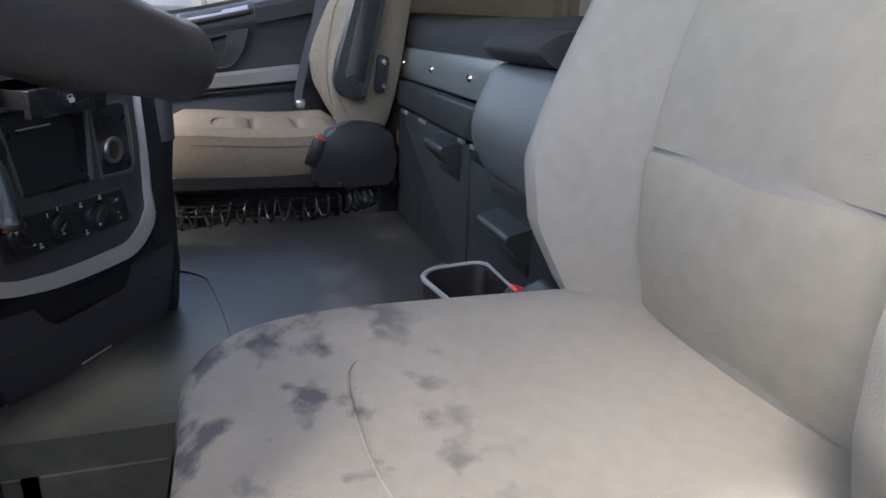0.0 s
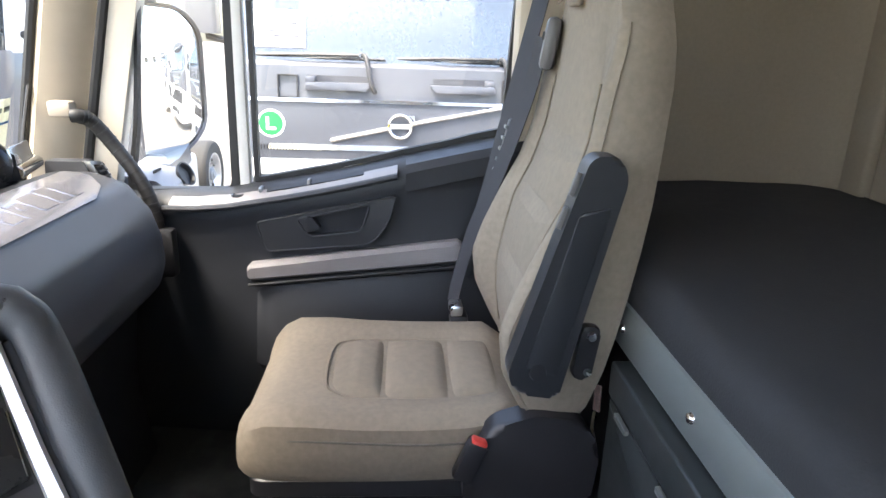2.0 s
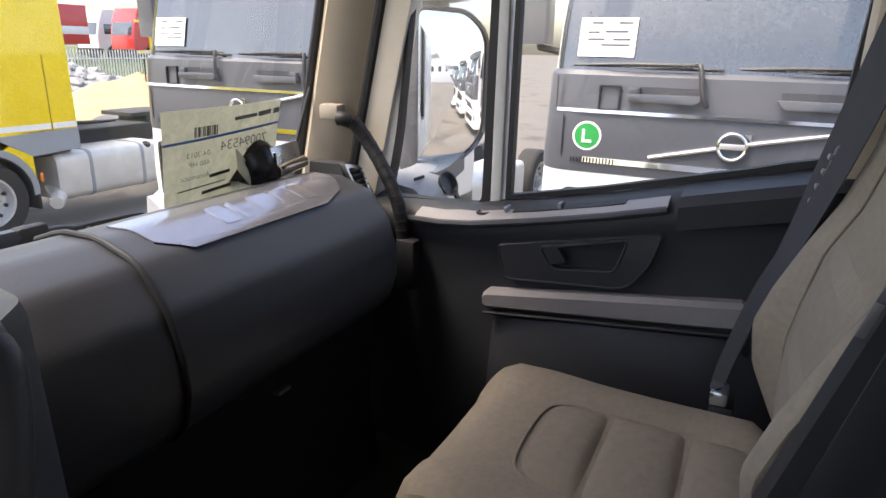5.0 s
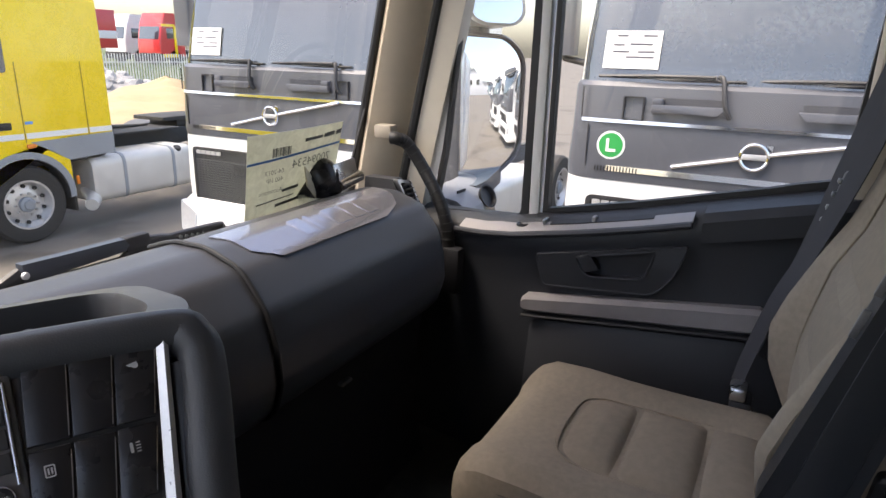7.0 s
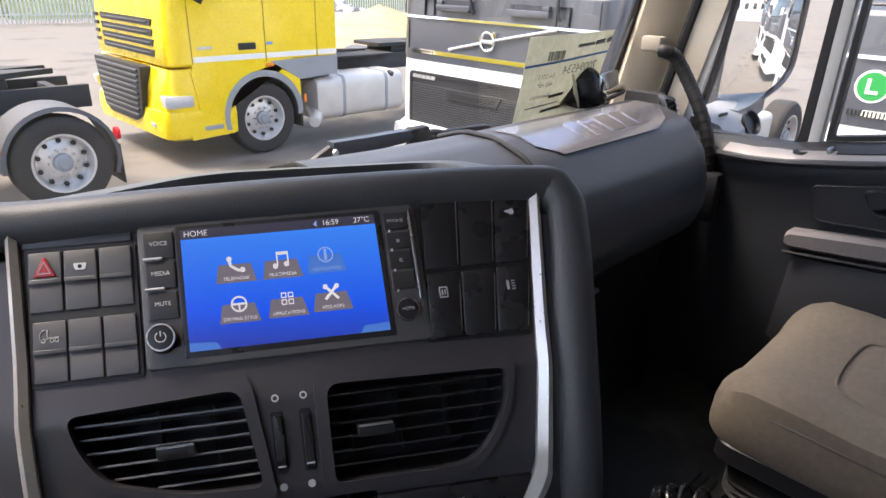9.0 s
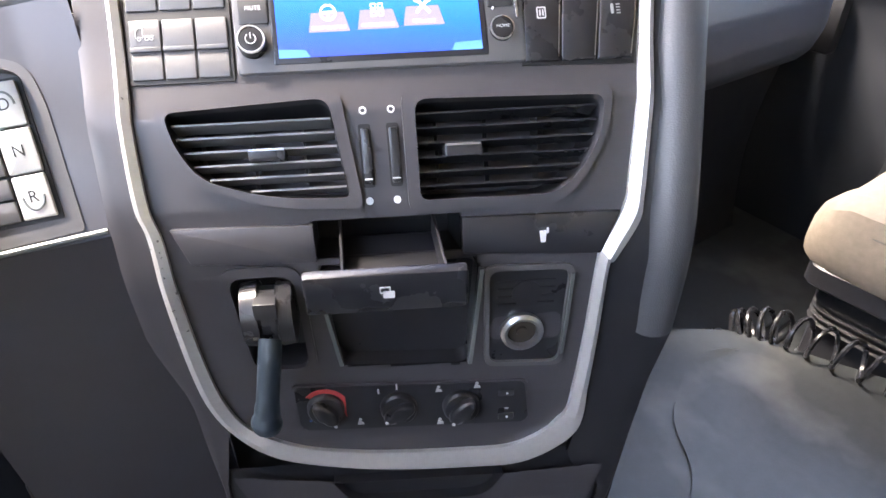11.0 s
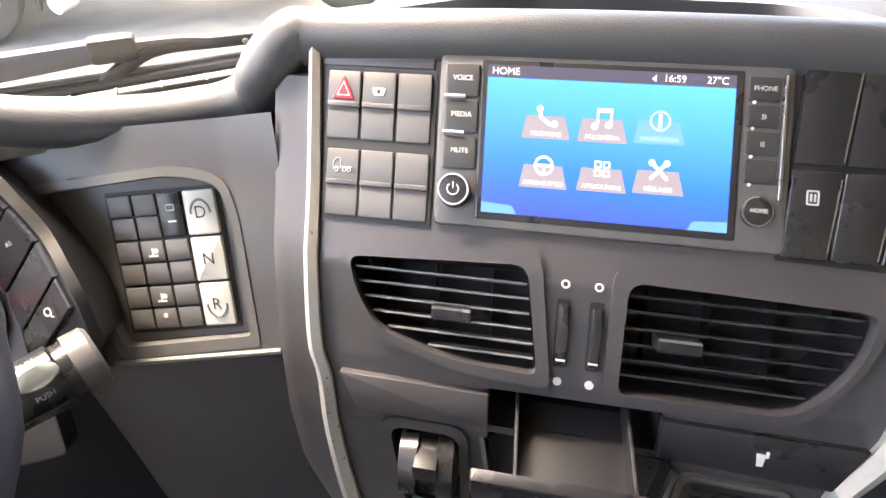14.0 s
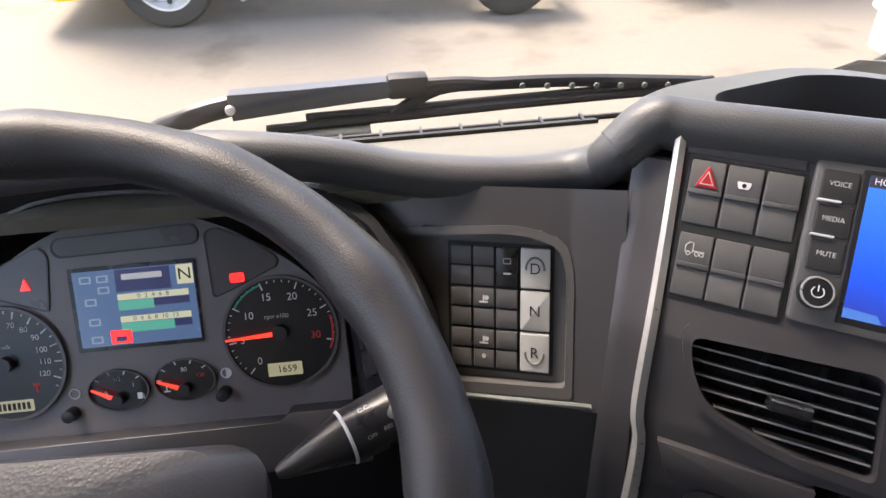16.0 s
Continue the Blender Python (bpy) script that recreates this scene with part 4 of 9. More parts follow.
ico = lambda u, b, k: {
    0: join(tube([C(u - 0.004, b + 0.004, 0.0054), C(u - 0.003, b - 0.001, 0.0054), C(u + 0.002, b - 0.0045, 0.0054), C(u + 0.005, b - 0.004, 0.0054)], 0.0011, 6), dots(C, [(u - 0.0038, b + 0.004), (u + 0.0048, b - 0.0042)], 0.0019, 0.0056)),
    1: join(prism(quad(u - 0.0035, b + 0.004, u + 0.005, b + 0.006, 0.0003), 0.0048, 0.0056, C), prism(quad(u - 0.0035, b - 0.004, u - 0.0025, b + 0.005, 0.0003), 0.0048, 0.0056, C), prism(quad(u + 0.004, b - 0.003, u + 0.005, b + 0.005, 0.0003), 0.0048, 0.0056, C), dots(C, [(u - 0.0046, b - 0.004), (u + 0.0032, b - 0.003)], 0.0019, 0.0056)),
    2: join(ringwall(disc(u, b, 0.0056), disc(u, b, 0.0047), 0.0048, 0.0056, C), prism(quad(u - 0.001, b - 0.004, u + 0.001, b + 0.004, 0.0009), 0.0048, 0.0056, C)),
    3: join(ringwall(disc(u, b, 0.0056), disc(u, b, 0.0044), 0.0048, 0.0056, C), prism(quad(u - 0.005, b - 0.0006, u + 0.005, b + 0.0008, 0.0003), 0.0048, 0.0056, C), prism(quad(u - 0.0006, b - 0.005, u + 0.0006, b, 0.0003), 0.0048, 0.0056, C)),
    4: join(*[ringwall(quad(u + a - 0.0019, b + c - 0.0019, u + a + 0.0019, b + c + 0.0019, 0.0004), quad(u + a - 0.0012, b + c - 0.0012, u + a + 0.0012, b + c + 0.0012, 0.0003), 0.0048, 0.0056, C) for a in (-0.0024, 0.0024) for c in (-0.0024, 0.0024)]),
    5: join(tube([C(u - 0.0045, b - 0.0045, 0.0054), C(u + 0.004, b + 0.0045, 0.0054)], 0.001, 6), tube([C(u + 0.0045, b - 0.0045, 0.0054), C(u - 0.004, b + 0.0045, 0.0054)], 0.001, 6), dots(C, [(u + 0.004, b + 0.0045), (u - 0.004, b + 0.0045)], 0.0018, 0.0056)),
}[k]
for k, (nm, u, b) in enumerate((("TÉLÉPHONE", -0.0405, 0.4365), ("MULTIMÉDIA", -0.0085, 0.4365), ("NAVIGATION", 0.0225, 0.4375), ("DRIVING STYLE", -0.0405, 0.4085), ("APPLICATIONS", -0.0075, 0.4090), ("RÉGLAGES", 0.0235, 0.4100))):
    faded = k == 2
    part("menu_tile", prism([(u - 0.0140, b - 0.0065), (u + 0.0140, b - 0.0065), (u + 0.0105, b + 0.0065), (u - 0.0115, b + 0.0065)], 0.0046, 0.00485, C), M_TILEF if faded else M_TILE, scr)
    part("tile_text", text_mesh(nm, 0.0033, C, u, b - 0.0038, 0.005), M_TXTF if faded else M_TXT, scr)
    part("tile_icon", ico(u, b + 0.0062, k), M_TXTF if faded else M_TXT, scr)
M_KEY = mat("unit_keys", (0.035, 0.035, 0.037), 0.4, var=0.06)
for nm, b0, b1 in (("VOICE", 0.4515, 0.4705), ("MEDIA", 0.4305, 0.4495), ("MUTE", 0.4095, 0.4285)):
    k_ = part("key", prism(quad(-0.1005, b0, -0.0805, b1, 0.0015), 0.002, 0.0052, C, 0.0008), M_KEY, info)
    part("key_text", text_mesh(nm, 0.0042, C, -0.0905, (b0 + b1) / 2 + 0.001, 0.0054), M_MARK, k_)
    if nm != "MUTE":
        # chrome slider drawn in white paint for the light it reflects
        part("chrome_slider", prism(quad(-0.1012, b0 - 0.0007, -0.0885, b0 + 0.0006, 0.0004), 0.003, 0.0070, C, 0.0005), M_WHITEP, info)
kn = part("volume_knob", lathe(C(-0.0925, 0.3962, 0.002), C(-0.0925, 0.3962, 1.0) - C(-0.0925, 0.3962, 0), [(0, 0.0098), (0.006, 0.0098), (0.010, 0.0088), (0.0105, 0.006), (0.0098, 0.0001)], 28), M_BLACKG, info)
part("chrome_ring", lathe(C(-0.0925, 0.3962, 0.0112), C(-0.0925, 0.3962, 1.0) - C(-0.0925, 0.3962, 0), [(0, 0.0094), (0.0016, 0.0091), (0.0016, 0.0083), (0.0, 0.0081)], 28, False), M_SILVER, kn)
part("power_icon", join(tube([C(-0.0925 + 0.0034 * math.cos(t), 0.3962 + 0.0034 * math.sin(t), 0.0128) for t in np.linspace(2.2, 7.2, 18)], 0.0004, 5), tube([C(-0.0925, 0.3966, 0.0128), C(-0.0925, 0.4004, 0.0128)], 0.0004, 5)), M_MARK, kn)
for nm, b0, b1 in (("PHONE", 0.4575, 0.4705), ("»", 0.4435, 0.4555), ("«", 0.4285, 0.4415), ("", 0.4135, 0.4265)):
    k_ = part("key", prism(quad(0.0675, b0, 0.0845, b1, 0.0012), 0.002, 0.0052, C, 0.0008), M_KEY, info)
    if nm:
        part("key_text", text_mesh(nm, 0.0036 if len(nm) > 2 else 0.006, C, 0.076, (b0 + b1) / 2, 0.0054), M_MARK, k_)
    part("key_lamp", dots(C, [(0.0708, b0 - 0.0008)], 0.0009, 0.0052), M_MARK, k_)
part("side_trim", prism(quad(0.0855, 0.405, 0.0875, 0.4715, 0.0008), 0.002, 0.0062, C, 0.0005), M_STEEL, info)
kn = part("home_knob", lathe(C(0.0755, 0.3985, 0.002), C(0.0755, 0.3985, 1) - C(0.0755, 0.3985, 0), [(0, 0.0082), (0.004, 0.0082), (0.006, 0.007), (0.0062, 0.0001)], 24), M_BLACKG, info)
part("knob_text", text_mesh("HOME", 0.0032, C, 0.0755, 0.3985, 0.0088), M_MARK, kn)
part("chrome_ring", lathe(C(0.0755, 0.3985, 0.006), C(0.0755, 0.3985, 1) - C(0.0755, 0.3985, 0), [(0, 0.0082), (0.0014, 0.0080), (0.0014, 0.0072)], 24, False), M_STEEL, kn)

# flaps, tray, lever, lighter, climate panel
part("flap", prism(rounded([(-0.1625, 0.2785), (-0.0650, 0.2765), (-0.0650, 0.2505), (-0.1515, 0.2535)], 0.001, 2), -0.002, 0.006, C, 0.0015), M_CFACE, console)
fl = part("flap", prism(rounded([(0.0378, 0.2755), (0.1495, 0.2745), (0.136, 0.2455), (0.0378, 0.2505)], 0.001, 2), -0.002, 0.005, C, 0.0015), M_BLACKG, console)
part("cup_icon", join(prism([(0.0918, 0.2635), (0.0968, 0.2635), (0.0960, 0.2555), (0.0928, 0.2555)], 0.004, 0.0056, C), prism(quad(0.0968, 0.2615, 0.0984, 0.2655, 0.0004), 0.004, 0.0056, C)), M_MARK, fl)
part("tray_duct", well(quad(-0.066, 0.2525, 0.037, 0.2785, 0.001), 0.06, C, -0.001), M_BLACK, console)


def T(u, b, n):
    """The pulled-out tray: straight out from the console's face, level."""
    p = C(u, 0.265, 0)
    return p + Vector((0, 0, b - 0.265)) - CD_ * n
tray = part("card_tray", prism(quad(-0.0725, 0.2475, 0.0320, 0.2765, 0.002), 0.052, 0.060, T, 0.002), M_BLACKG, console, "pulled-out black card tray")
part("tray_floor", prism(quad(-0.047, 0.251, 0.020, 0.2525, 0.0003), -0.02, 0.052, T), M_BLACK, tray)
for u in (-0.048, 0.019):
    part("tray_side", prism(quad(u, 0.251, u + 0.002, 0.270, 0.0003), -0.02, 0.052, T), M_BLACK, tray)
part("card_icon", join(ringwall(quad(-0.0245, 0.2625, -0.0175, 0.2675, 0.0008), quad(-0.0238, 0.2632, -0.0182, 0.2668, 0.0005), 0.059, 0.0608, T), prism(quad(-0.0225, 0.2590, -0.0150, 0.2640, 0.0008), 0.059, 0.0609, T)), M_MARK, tray)
pocket = part("coin_pocket", well(ash_hole, 0.016, C, 0.0), M_BLACKG, console)
part("pocket_mark", prism(quad(-0.032, 0.2235, 0.013, 0.2252, 0.0003), -0.018, -0.0135, C), M_MARKD, pocket)
for a, b in (((-0.0685, 0.243), (-0.0575, 0.159)), ((0.0515, 0.238), (0.0435, 0.153))):
    part("pocket_trim", loft([[C(a[0] + (b[0] - a[0]) * f - 0.002, a[1] + (b[1] - a[1]) * f, -0.002), C(a[0] + (b[0] - a[0]) * f - 0.0015, a[1] + (b[1] - a[1]) * f, 0.003), C(a[0] + (b[0] - a[0]) * f + 0.0015, a[1] + (b[1] - a[1]) * f, 0.003), C(a[0] + (b[0] - a[0]) * f + 0.002, a[1] + (b[1] - a[1]) * f, -0.002)] for f in (0, 0.3, 0.6, 0.9, 1)]), M_RAIL, pocket)
part("lever_recess", well(lever_hole, 0.03, C, 0.001), M_BLACK, console)
part("recess_frame", ringwall(grow(lever_hole, 0.006), grow(lever_hole, -0.001), -0.002, 0.003, C), M_CFACE, console)
lever = part("parking_brake_lever", lathe(C(-0.124, 0.2135, 0.004), CU_, [(0, 0.012), (0.002, 0.0225), (0.014, 0.024), (0.016, 0.021), (0.026, 0.021), (0.028, 0.024), (0.038, 0.0225), (0.040, 0.012)], 32), M_BLACKG, console, "black parking brake lever")
part("catch", prism(quad(-0.1115, 0.222, -0.0955, 0.2335, 0.001), 0.01, 0.0265, C, 0.001), M_BLACK, lever)
ln = [C(-0.104, 0.2045, 0.024), C(-0.106, 0.192, 0.032), C(-0.1115, 0.165, 0.042), C(-0.1145, 0.150, 0.046), C(-0.1155, 0.1455, 0.046)]
M_LEVER = mat("lever_handle_blue_black", (0.02, 0.03, 0.042), 0.3, var=0.1)
part("lever_handle", tube(smooth_path(ln, 4), [0.0085] * 9 + [0.0095] * 3 + [0.0115] * 4 + [0.0105], 16, up=tuple(CU_)), M_LEVER, lever, "dark blue-black lever handle")
lp = rounded([(0.0565, 0.236), (0.115, 0.235), (0.113, 0.151), (0.0585, 0.154)], 0.008, 4)
lighter = part("lighter_panel", ringwall(grow(lp, 0.004), lp, -0.002, 0.004, C), M_GREYP, console)
part("panel_back", prism(lp, -0.004, 0.0008, C), M_BLACKG, lighter)
part("side_light", loft([[C(0.1155 - 0.002 * f, 0.231 - 0.072 * f, 0), C(0.1165 - 0.002 * f, 0.231 - 0.072 * f, 0.005), C(0.119 - 0.002 * f, 0.231 - 0.072 * f, 0.004)] for f in (0, 0.5, 1)]), M_RAIL, lighter)
nrm = C(0.083, 0.1815, 1) - C(0.083, 0.1815, 0)
part("socket_ring", lathe(C(0.083, 0.1815, 0.0), nrm, [(0, 0.0165), (0.004, 0.0165), (0.006, 0.014), (0.0055, 0.0118), (0.0012, 0.0112)], 32, False), M_STEEL, lighter, "chrome ring of the lighter socket")
part("socket_core", lathe(C(0.083, 0.1815, -0.002), nrm, [(0, 0.0112), (0.0032, 0.0112), (0.0032, 0.0045), (0.0045, 0.004), (0.0045, 0.0001)], 20), mat("socket_brown", (0.03, 0.022, 0.016), 0.5), lighter)
for k in range(4):
    part("grille_slot", prism(quad(0.0635, 0.2045 + 0.0065 * k, 0.1065, 0.2065 + 0.0065 * k, 0.0008), 0.0, 0.0014, C), M_BLACK, lighter)
part("round_lamp", dots(C, [(0.085, 0.215)], 0.011, 0.0022, 24), M_BLACK, lighter)
cp = rounded([(-0.0985, 0.1385), (0.0895, 0.130), (0.0935, 0.088), (-0.0975, 0.0935)], 0.006, 4)
climate = part("climate_panel", prism(cp, -0.002, 0.0026, C, 0.0008), M_BLACKG, console)
part("panel_edge", ringwall(grow(cp, 0.0022), grow(cp, -0.0006), -0.001, 0.0018, C), M_CFACE, climate)
for u, b, ang in ((-0.0749, 0.1165, -35), (-0.0155, 0.1125, 60), (0.036, 0.110, 40)):
    nrm = C(u, b, 1) - C(u, b, 0)
    d = part("dial", lathe(C(u, b, 0.002), nrm, [(0, 0.0155), (0.006, 0.0152), (0.008, 0.0135), (0.0082, 0.0001)], 32), M_BLACK, climate)
    a = radians(ang)
    grip = [(u + 0.0142 * math.cos(t) * math.sin(a) * 1.0 + 0.0075 * math.sin(t) * math.cos(a), b + 0.0142 * math.cos(t) * math.cos(a) - 0.0075 * math.sin(t) * math.sin(a)) for t in np.linspace(0, 2 * math.pi, 21)[:-1]]
    part("grip", prism(grip, 0.008, 0.0165, C, 0.003, 3), M_BLACKG, d)
    part("pointer", dots(C, [(u - 0.0125 * math.sin(a), b - 0.0125 * math.cos(a))], 0.0014, 0.0172), M_MARK, d)
arc = lambda u, b, r, a0, a1, k=10: [(u + r * math.cos(radians(a0 + (a1 - a0) * i / k)), b + r * math.sin(radians(a0 + (a1 - a0) * i / k))) for i in range(k + 1)]
M_REDM, M_BLUEM = mat("red_print", (0.45, 0.06, 0.06), 0.5), mat("blue_print", (0.05, 0.16, 0.42), 0.5)
part("red_scale", prism(arc(-0.0749, 0.1165, 0.0198, -35, 160) + arc(-0.0749, 0.1165, 0.0178, 160, -35), 0.0022, 0.0034, C), M_REDM, climate)
part("blue_scale", prism(arc(-0.0749, 0.1165, 0.0198, 165, 225) + arc(-0.0749, 0.1165, 0.0178, 225, 165), 0.0022, 0.0034, C), M_BLUEM, climate)
for u, b in ((-0.0405, 0.1165), (-0.031, 0.1300), (-0.016, 0.1335), (0.0035, 0.1165)):
    part("scale_mark", prism(quad(u - 0.0007, b - 0.0025, u + 0.0007, b + 0.0025, 0.0002), 0.002, 0.0034, C), M_MARK, climate)
for u, b in ((0.018, 0.1285), (0.0095, 0.1105), (0.0185, 0.0945), (0.0495, 0.130), (0.0575, 0.110), (-0.048, 0.0995)):
    part("air_icon", join(dots(C, [(u, b + 0.002)], 0.0014, 0.0034), prism([(u - 0.0026, b - 0.003), (u + 0.003, b - 0.003), (u + 0.0026, b - 0.0008), (u - 0.0015, b + 0.0008)], 0.002, 0.0034, C)), M_MARKD, climate)
for b in (0.120, 0.0955):
    bt = part("small_key", prism(quad(0.0675, b - 0.0035, 0.0805, b + 0.0035, 0.001), 0.001, 0.0046, C, 0.0007), M_KEY, climate)
    part("key_lamp", dots(C, [(0.0745, b)], 0.0011, 0.005), M_MARK, bt)
part("snow_icon", join(dots(C, [(0.0745, 0.1105)], 0.002, 0.0034), dots(C, [(0.0745, 0.1045)], 0.0024, 0.0034, 6)), M_MARKD, climate)

# ---- dashboard ----
PLACE = None
dash = thing("dashboard", "dark grained plastic truck dashboard under the windscreen", "dashboard", (0.0, 1.05, 0.0))
D_PROF = [(0, 1.20, 0.62), (0.10, 1.13, 0.672), (0.2, 1.07, 0.692), (0.3, 1.0, 0.693), (0.42, 0.93, 0.67), (0.54, 0.884, 0.612), (0.66, 0.866, 0.552), (0.78, 0.862, 0.495), (0.88, 0.876, 0.448), (0.95, 0.90, 0.42), (1.0, 0.99, 0.40)]


def drum(x, t, g=0.0):
    y, z = interp(D_PROF, t)
    y0, z0 = interp(D_PROF, t - 0.02)
    y1, z1 = interp(D_PROF, t + 0.02)
    k = math.hypot(y1 - y0, z1 - z0) or 1
    ny, nz = (z1 - z0) / k, -(y1 - y0) / k
    return Vector((x, y + ny * g, z + nz * g))


def drum_s(s, t):
    x = 0.452 + 0.612 * s
    e = min(1.0, (1.07 - x) / 0.09)
    p = drum(x, t)
    if e < 1:
        c = drum(x, 0.5) * 0.0 + Vector((x, 1.07, 0.55))
        p = p + (c - p) * 0.42 * (1 - math.sqrt(max(0, 1 - (1 - e) ** 2)))
    return p
part("glove_box_lid", sheet(drum_s, 40, 44, (0, 0.011, -0.004)), M_DASH, dash, "large rounded dark glove box lid")
part("glove_box_end", loft([[drum_s(1, t) for t in np.linspace(0, 1, 20)], [drum_s(1, t) + Vector((0.004, 0, 0)) + (Vector((1.07, 1.07, 0.55)) - drum_s(1, t)) * 0.9 for t in np.linspace(0, 1, 20)]]), M_DASH, dash)
part("lid_seam", tube([drum(0.4485, t, 0.004) for t in np.linspace(0.1, 0.96, 24)], 0.0045, 8), M_RUBBER, dash)


def inner(s, t):
    """Dash between the console pod and the glove box, falling away to the left."""
    x = 0.13 + 0.315 * s
    p = drum(x, t)
    k = (1 - s) ** 2
    return p + Vector((0.0, 0.03 * k, 0.0))
part("inner_shell", sheet(inner, 16, 40, (0, 0.011, -0.004)), M_DASH, dash, "dark dash shell beside the console")
part("lower_panel", sheet(lambda s, t: Vector((0.2 + 0.9 * s, 0.965 + 0.03 * math.sin(3 * t), 0.415 - 0.46 * t)), 12, 8, (0, 0.01, 0)), M_BLACK, dash, "black panel below the glove box")
part("latch", bx((0.74, 0.955, 0.335), (0.035, 0.014, 0.008), 0.002), M_STEEL, dash, "small metal latch")
# shiny plate with raised letters
M_PLATE = mat("brushed_plate", (0.31, 0.31, 0.35), 0.22, metal=0.7, var=0.1, scale=50)
def plate_sheet(s, t):
    b = 0.235 + 0.19 * t
    l = interp([(0.23, 0.497), (0.37, 0.505), (0.425, 0.545)], b)[0]
    r = interp([(0.23, 0.985), (0.33, 0.965), (0.39, 0.93), (0.425, 0.86)], b)[0]
    return drum(l + (r - l) * s, b, 0.003)
plate = part("name_plate", sheet(plate_sheet, 30, 10, (0, 0.002, -0.002)), M_PLATE, dash, "shiny grey metal name plate")
M_PLATEL = mat("plate_letters", (0.4, 0.4, 0.45), 0.2, metal=0.8)
for x, w in ((0.635, 0.03), (0.678, 0.008), (0.70, 0.014), (0.728, 0.045), (0.785, 0.036), (0.83, 0.034)):
    z0, z1 = (0.33, 0.352) if w == 0.014 else (0.30, 0.385)
    part("raised_block", loft([[drum(a, b, n) for a, b in rounded([(x, z0), (x + w, z0), (x + w, z1), (x, z1)], 0.003, 2)] for n in (0.001, 0.0042)]), M_PLATEL, plate)
# side vent at the dash end
vent_p = part("side_vent", prism(rounded([(1.065, 0.70), (1.118, 0.688), (1.138, 0.585), (1.095, 0.592)], 0.01, 4), -0.02, 0.0, lambda a, b, n: Vector((a, 1.055 - (0.70 - b) * 0.35 + n * -1 - 0.02, b)), 0.002), M_BLACK, dash, "side air vent")
VS = lambda a, b, n: Vector((a, 1.033 - (0.70 - b) * 0.35 - n, b))
vo = rounded([(1.065, 0.70), (1.118, 0.688), (1.138, 0.585), (1.095, 0.592)], 0.01, 4)
part("vent_frame", ringwall(grow(vo, 0.003), grow(vo, -0.006), -0.01, 0.006, VS), M_STEEL, vent_p, "bright vent frame")
for k in range(8):
    b = 0.604 + 0.0115 * k
    a0 = 1.068 + (0.70 - b) * 0.27
    part("slat", bx(VS(a0 + 0.03, b, 0.003), (0.038, 0.008, 0.003), 0.001), M_GREYP, vent_p)
part("end_cap", loft([[Vector((x, y, z)) for y, z in ((1.12, 0.70 - 0.15 * f), (1.04, 0.70 - 0.15 * f), (1.0, 0.60 - 0.1 * f), (0.97, 0.45), (1.02, 0.36), (1.15, 0.36))] for f, x in ((0, 1.062), (0.0, 1.10), (0.25, 1.15), (0.5, 1.19))]), M_DASH, dash)
# top of the driver's side
PLACE = DRIVER_SIDE
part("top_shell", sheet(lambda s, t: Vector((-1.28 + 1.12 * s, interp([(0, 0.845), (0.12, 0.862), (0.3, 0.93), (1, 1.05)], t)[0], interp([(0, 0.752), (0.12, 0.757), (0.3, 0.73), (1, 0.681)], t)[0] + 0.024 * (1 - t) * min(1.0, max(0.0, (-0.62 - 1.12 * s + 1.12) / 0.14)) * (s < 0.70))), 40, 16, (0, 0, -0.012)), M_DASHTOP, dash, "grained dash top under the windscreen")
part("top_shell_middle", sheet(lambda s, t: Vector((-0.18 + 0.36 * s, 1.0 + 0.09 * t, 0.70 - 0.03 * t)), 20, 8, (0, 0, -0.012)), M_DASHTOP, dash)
PLACE = None
part("screen_strip", sheet(lambda s, t: Vector((-1.25 + 2.36 * s, 1.195 + 0.045 * t, 0.597 - 0.05 * t)), 20, 2, (0, 0, -0.01)), M_RUBBER, dash, "black strip along the windscreen base")
PLACE = DRIVER_SIDE
slot = part("demister_slot", loft([[Vector((x, 1.005, 0.7035)), Vector((x, 1.022, 0.6965)), Vector((x, 1.022, 0.685)), Vector((x, 1.005, 0.69))] for x in (-0.62, -0.45, -0.25)]), M_RUBBER, dash)
for k in range(9):
    part("slot_bar", bx((-0.60 + 0.042 * k, 1.0135, 0.701), (0.003, 0.018, 0.003)), M_BLACK, slot)
part("demister_line", tube([(-0.66, 1.034, 0.6905), (-0.20, 1.034, 0.6905)], 0.0028, 6), M_RUBBER, dash)
lip = smooth_path([C(-0.204, 0.484, -0.004), C(-0.224, 0.462, -0.006), Vector((-0.311, 0.842, 0.758)), Vector((-0.330, 0.850, 0.748)), Vector((-0.362, 0.851, 0.746)), Vector((-0.402, 0.851, 0.749)), Vector((-0.46, 0.854, 0.757)), Vector((-0.52, 0.855, 0.773)), Vector((-0.60, 0.85, 0.788)), Vector((-0.68, 0.85, 0.79)), Vector((-0.78, 0.858, 0.782)), Vector((-0.95, 0.868, 0.762)), Vector((-1.28, 0.875, 0.745))], 6)
part("padded_lip", tube(lip, 0.0165, 14), M_LEATHER, dash, "grained padded lip above the instruments")

part("hood_backing", sheet(lambda s, t: Vector((-1.25 + 1.05 * s, 0.93 - 0.02 * t, 0.45 + 0.272 * t)), 8, 6, (0, 0.006, 0)), M_RUBBER, dash)
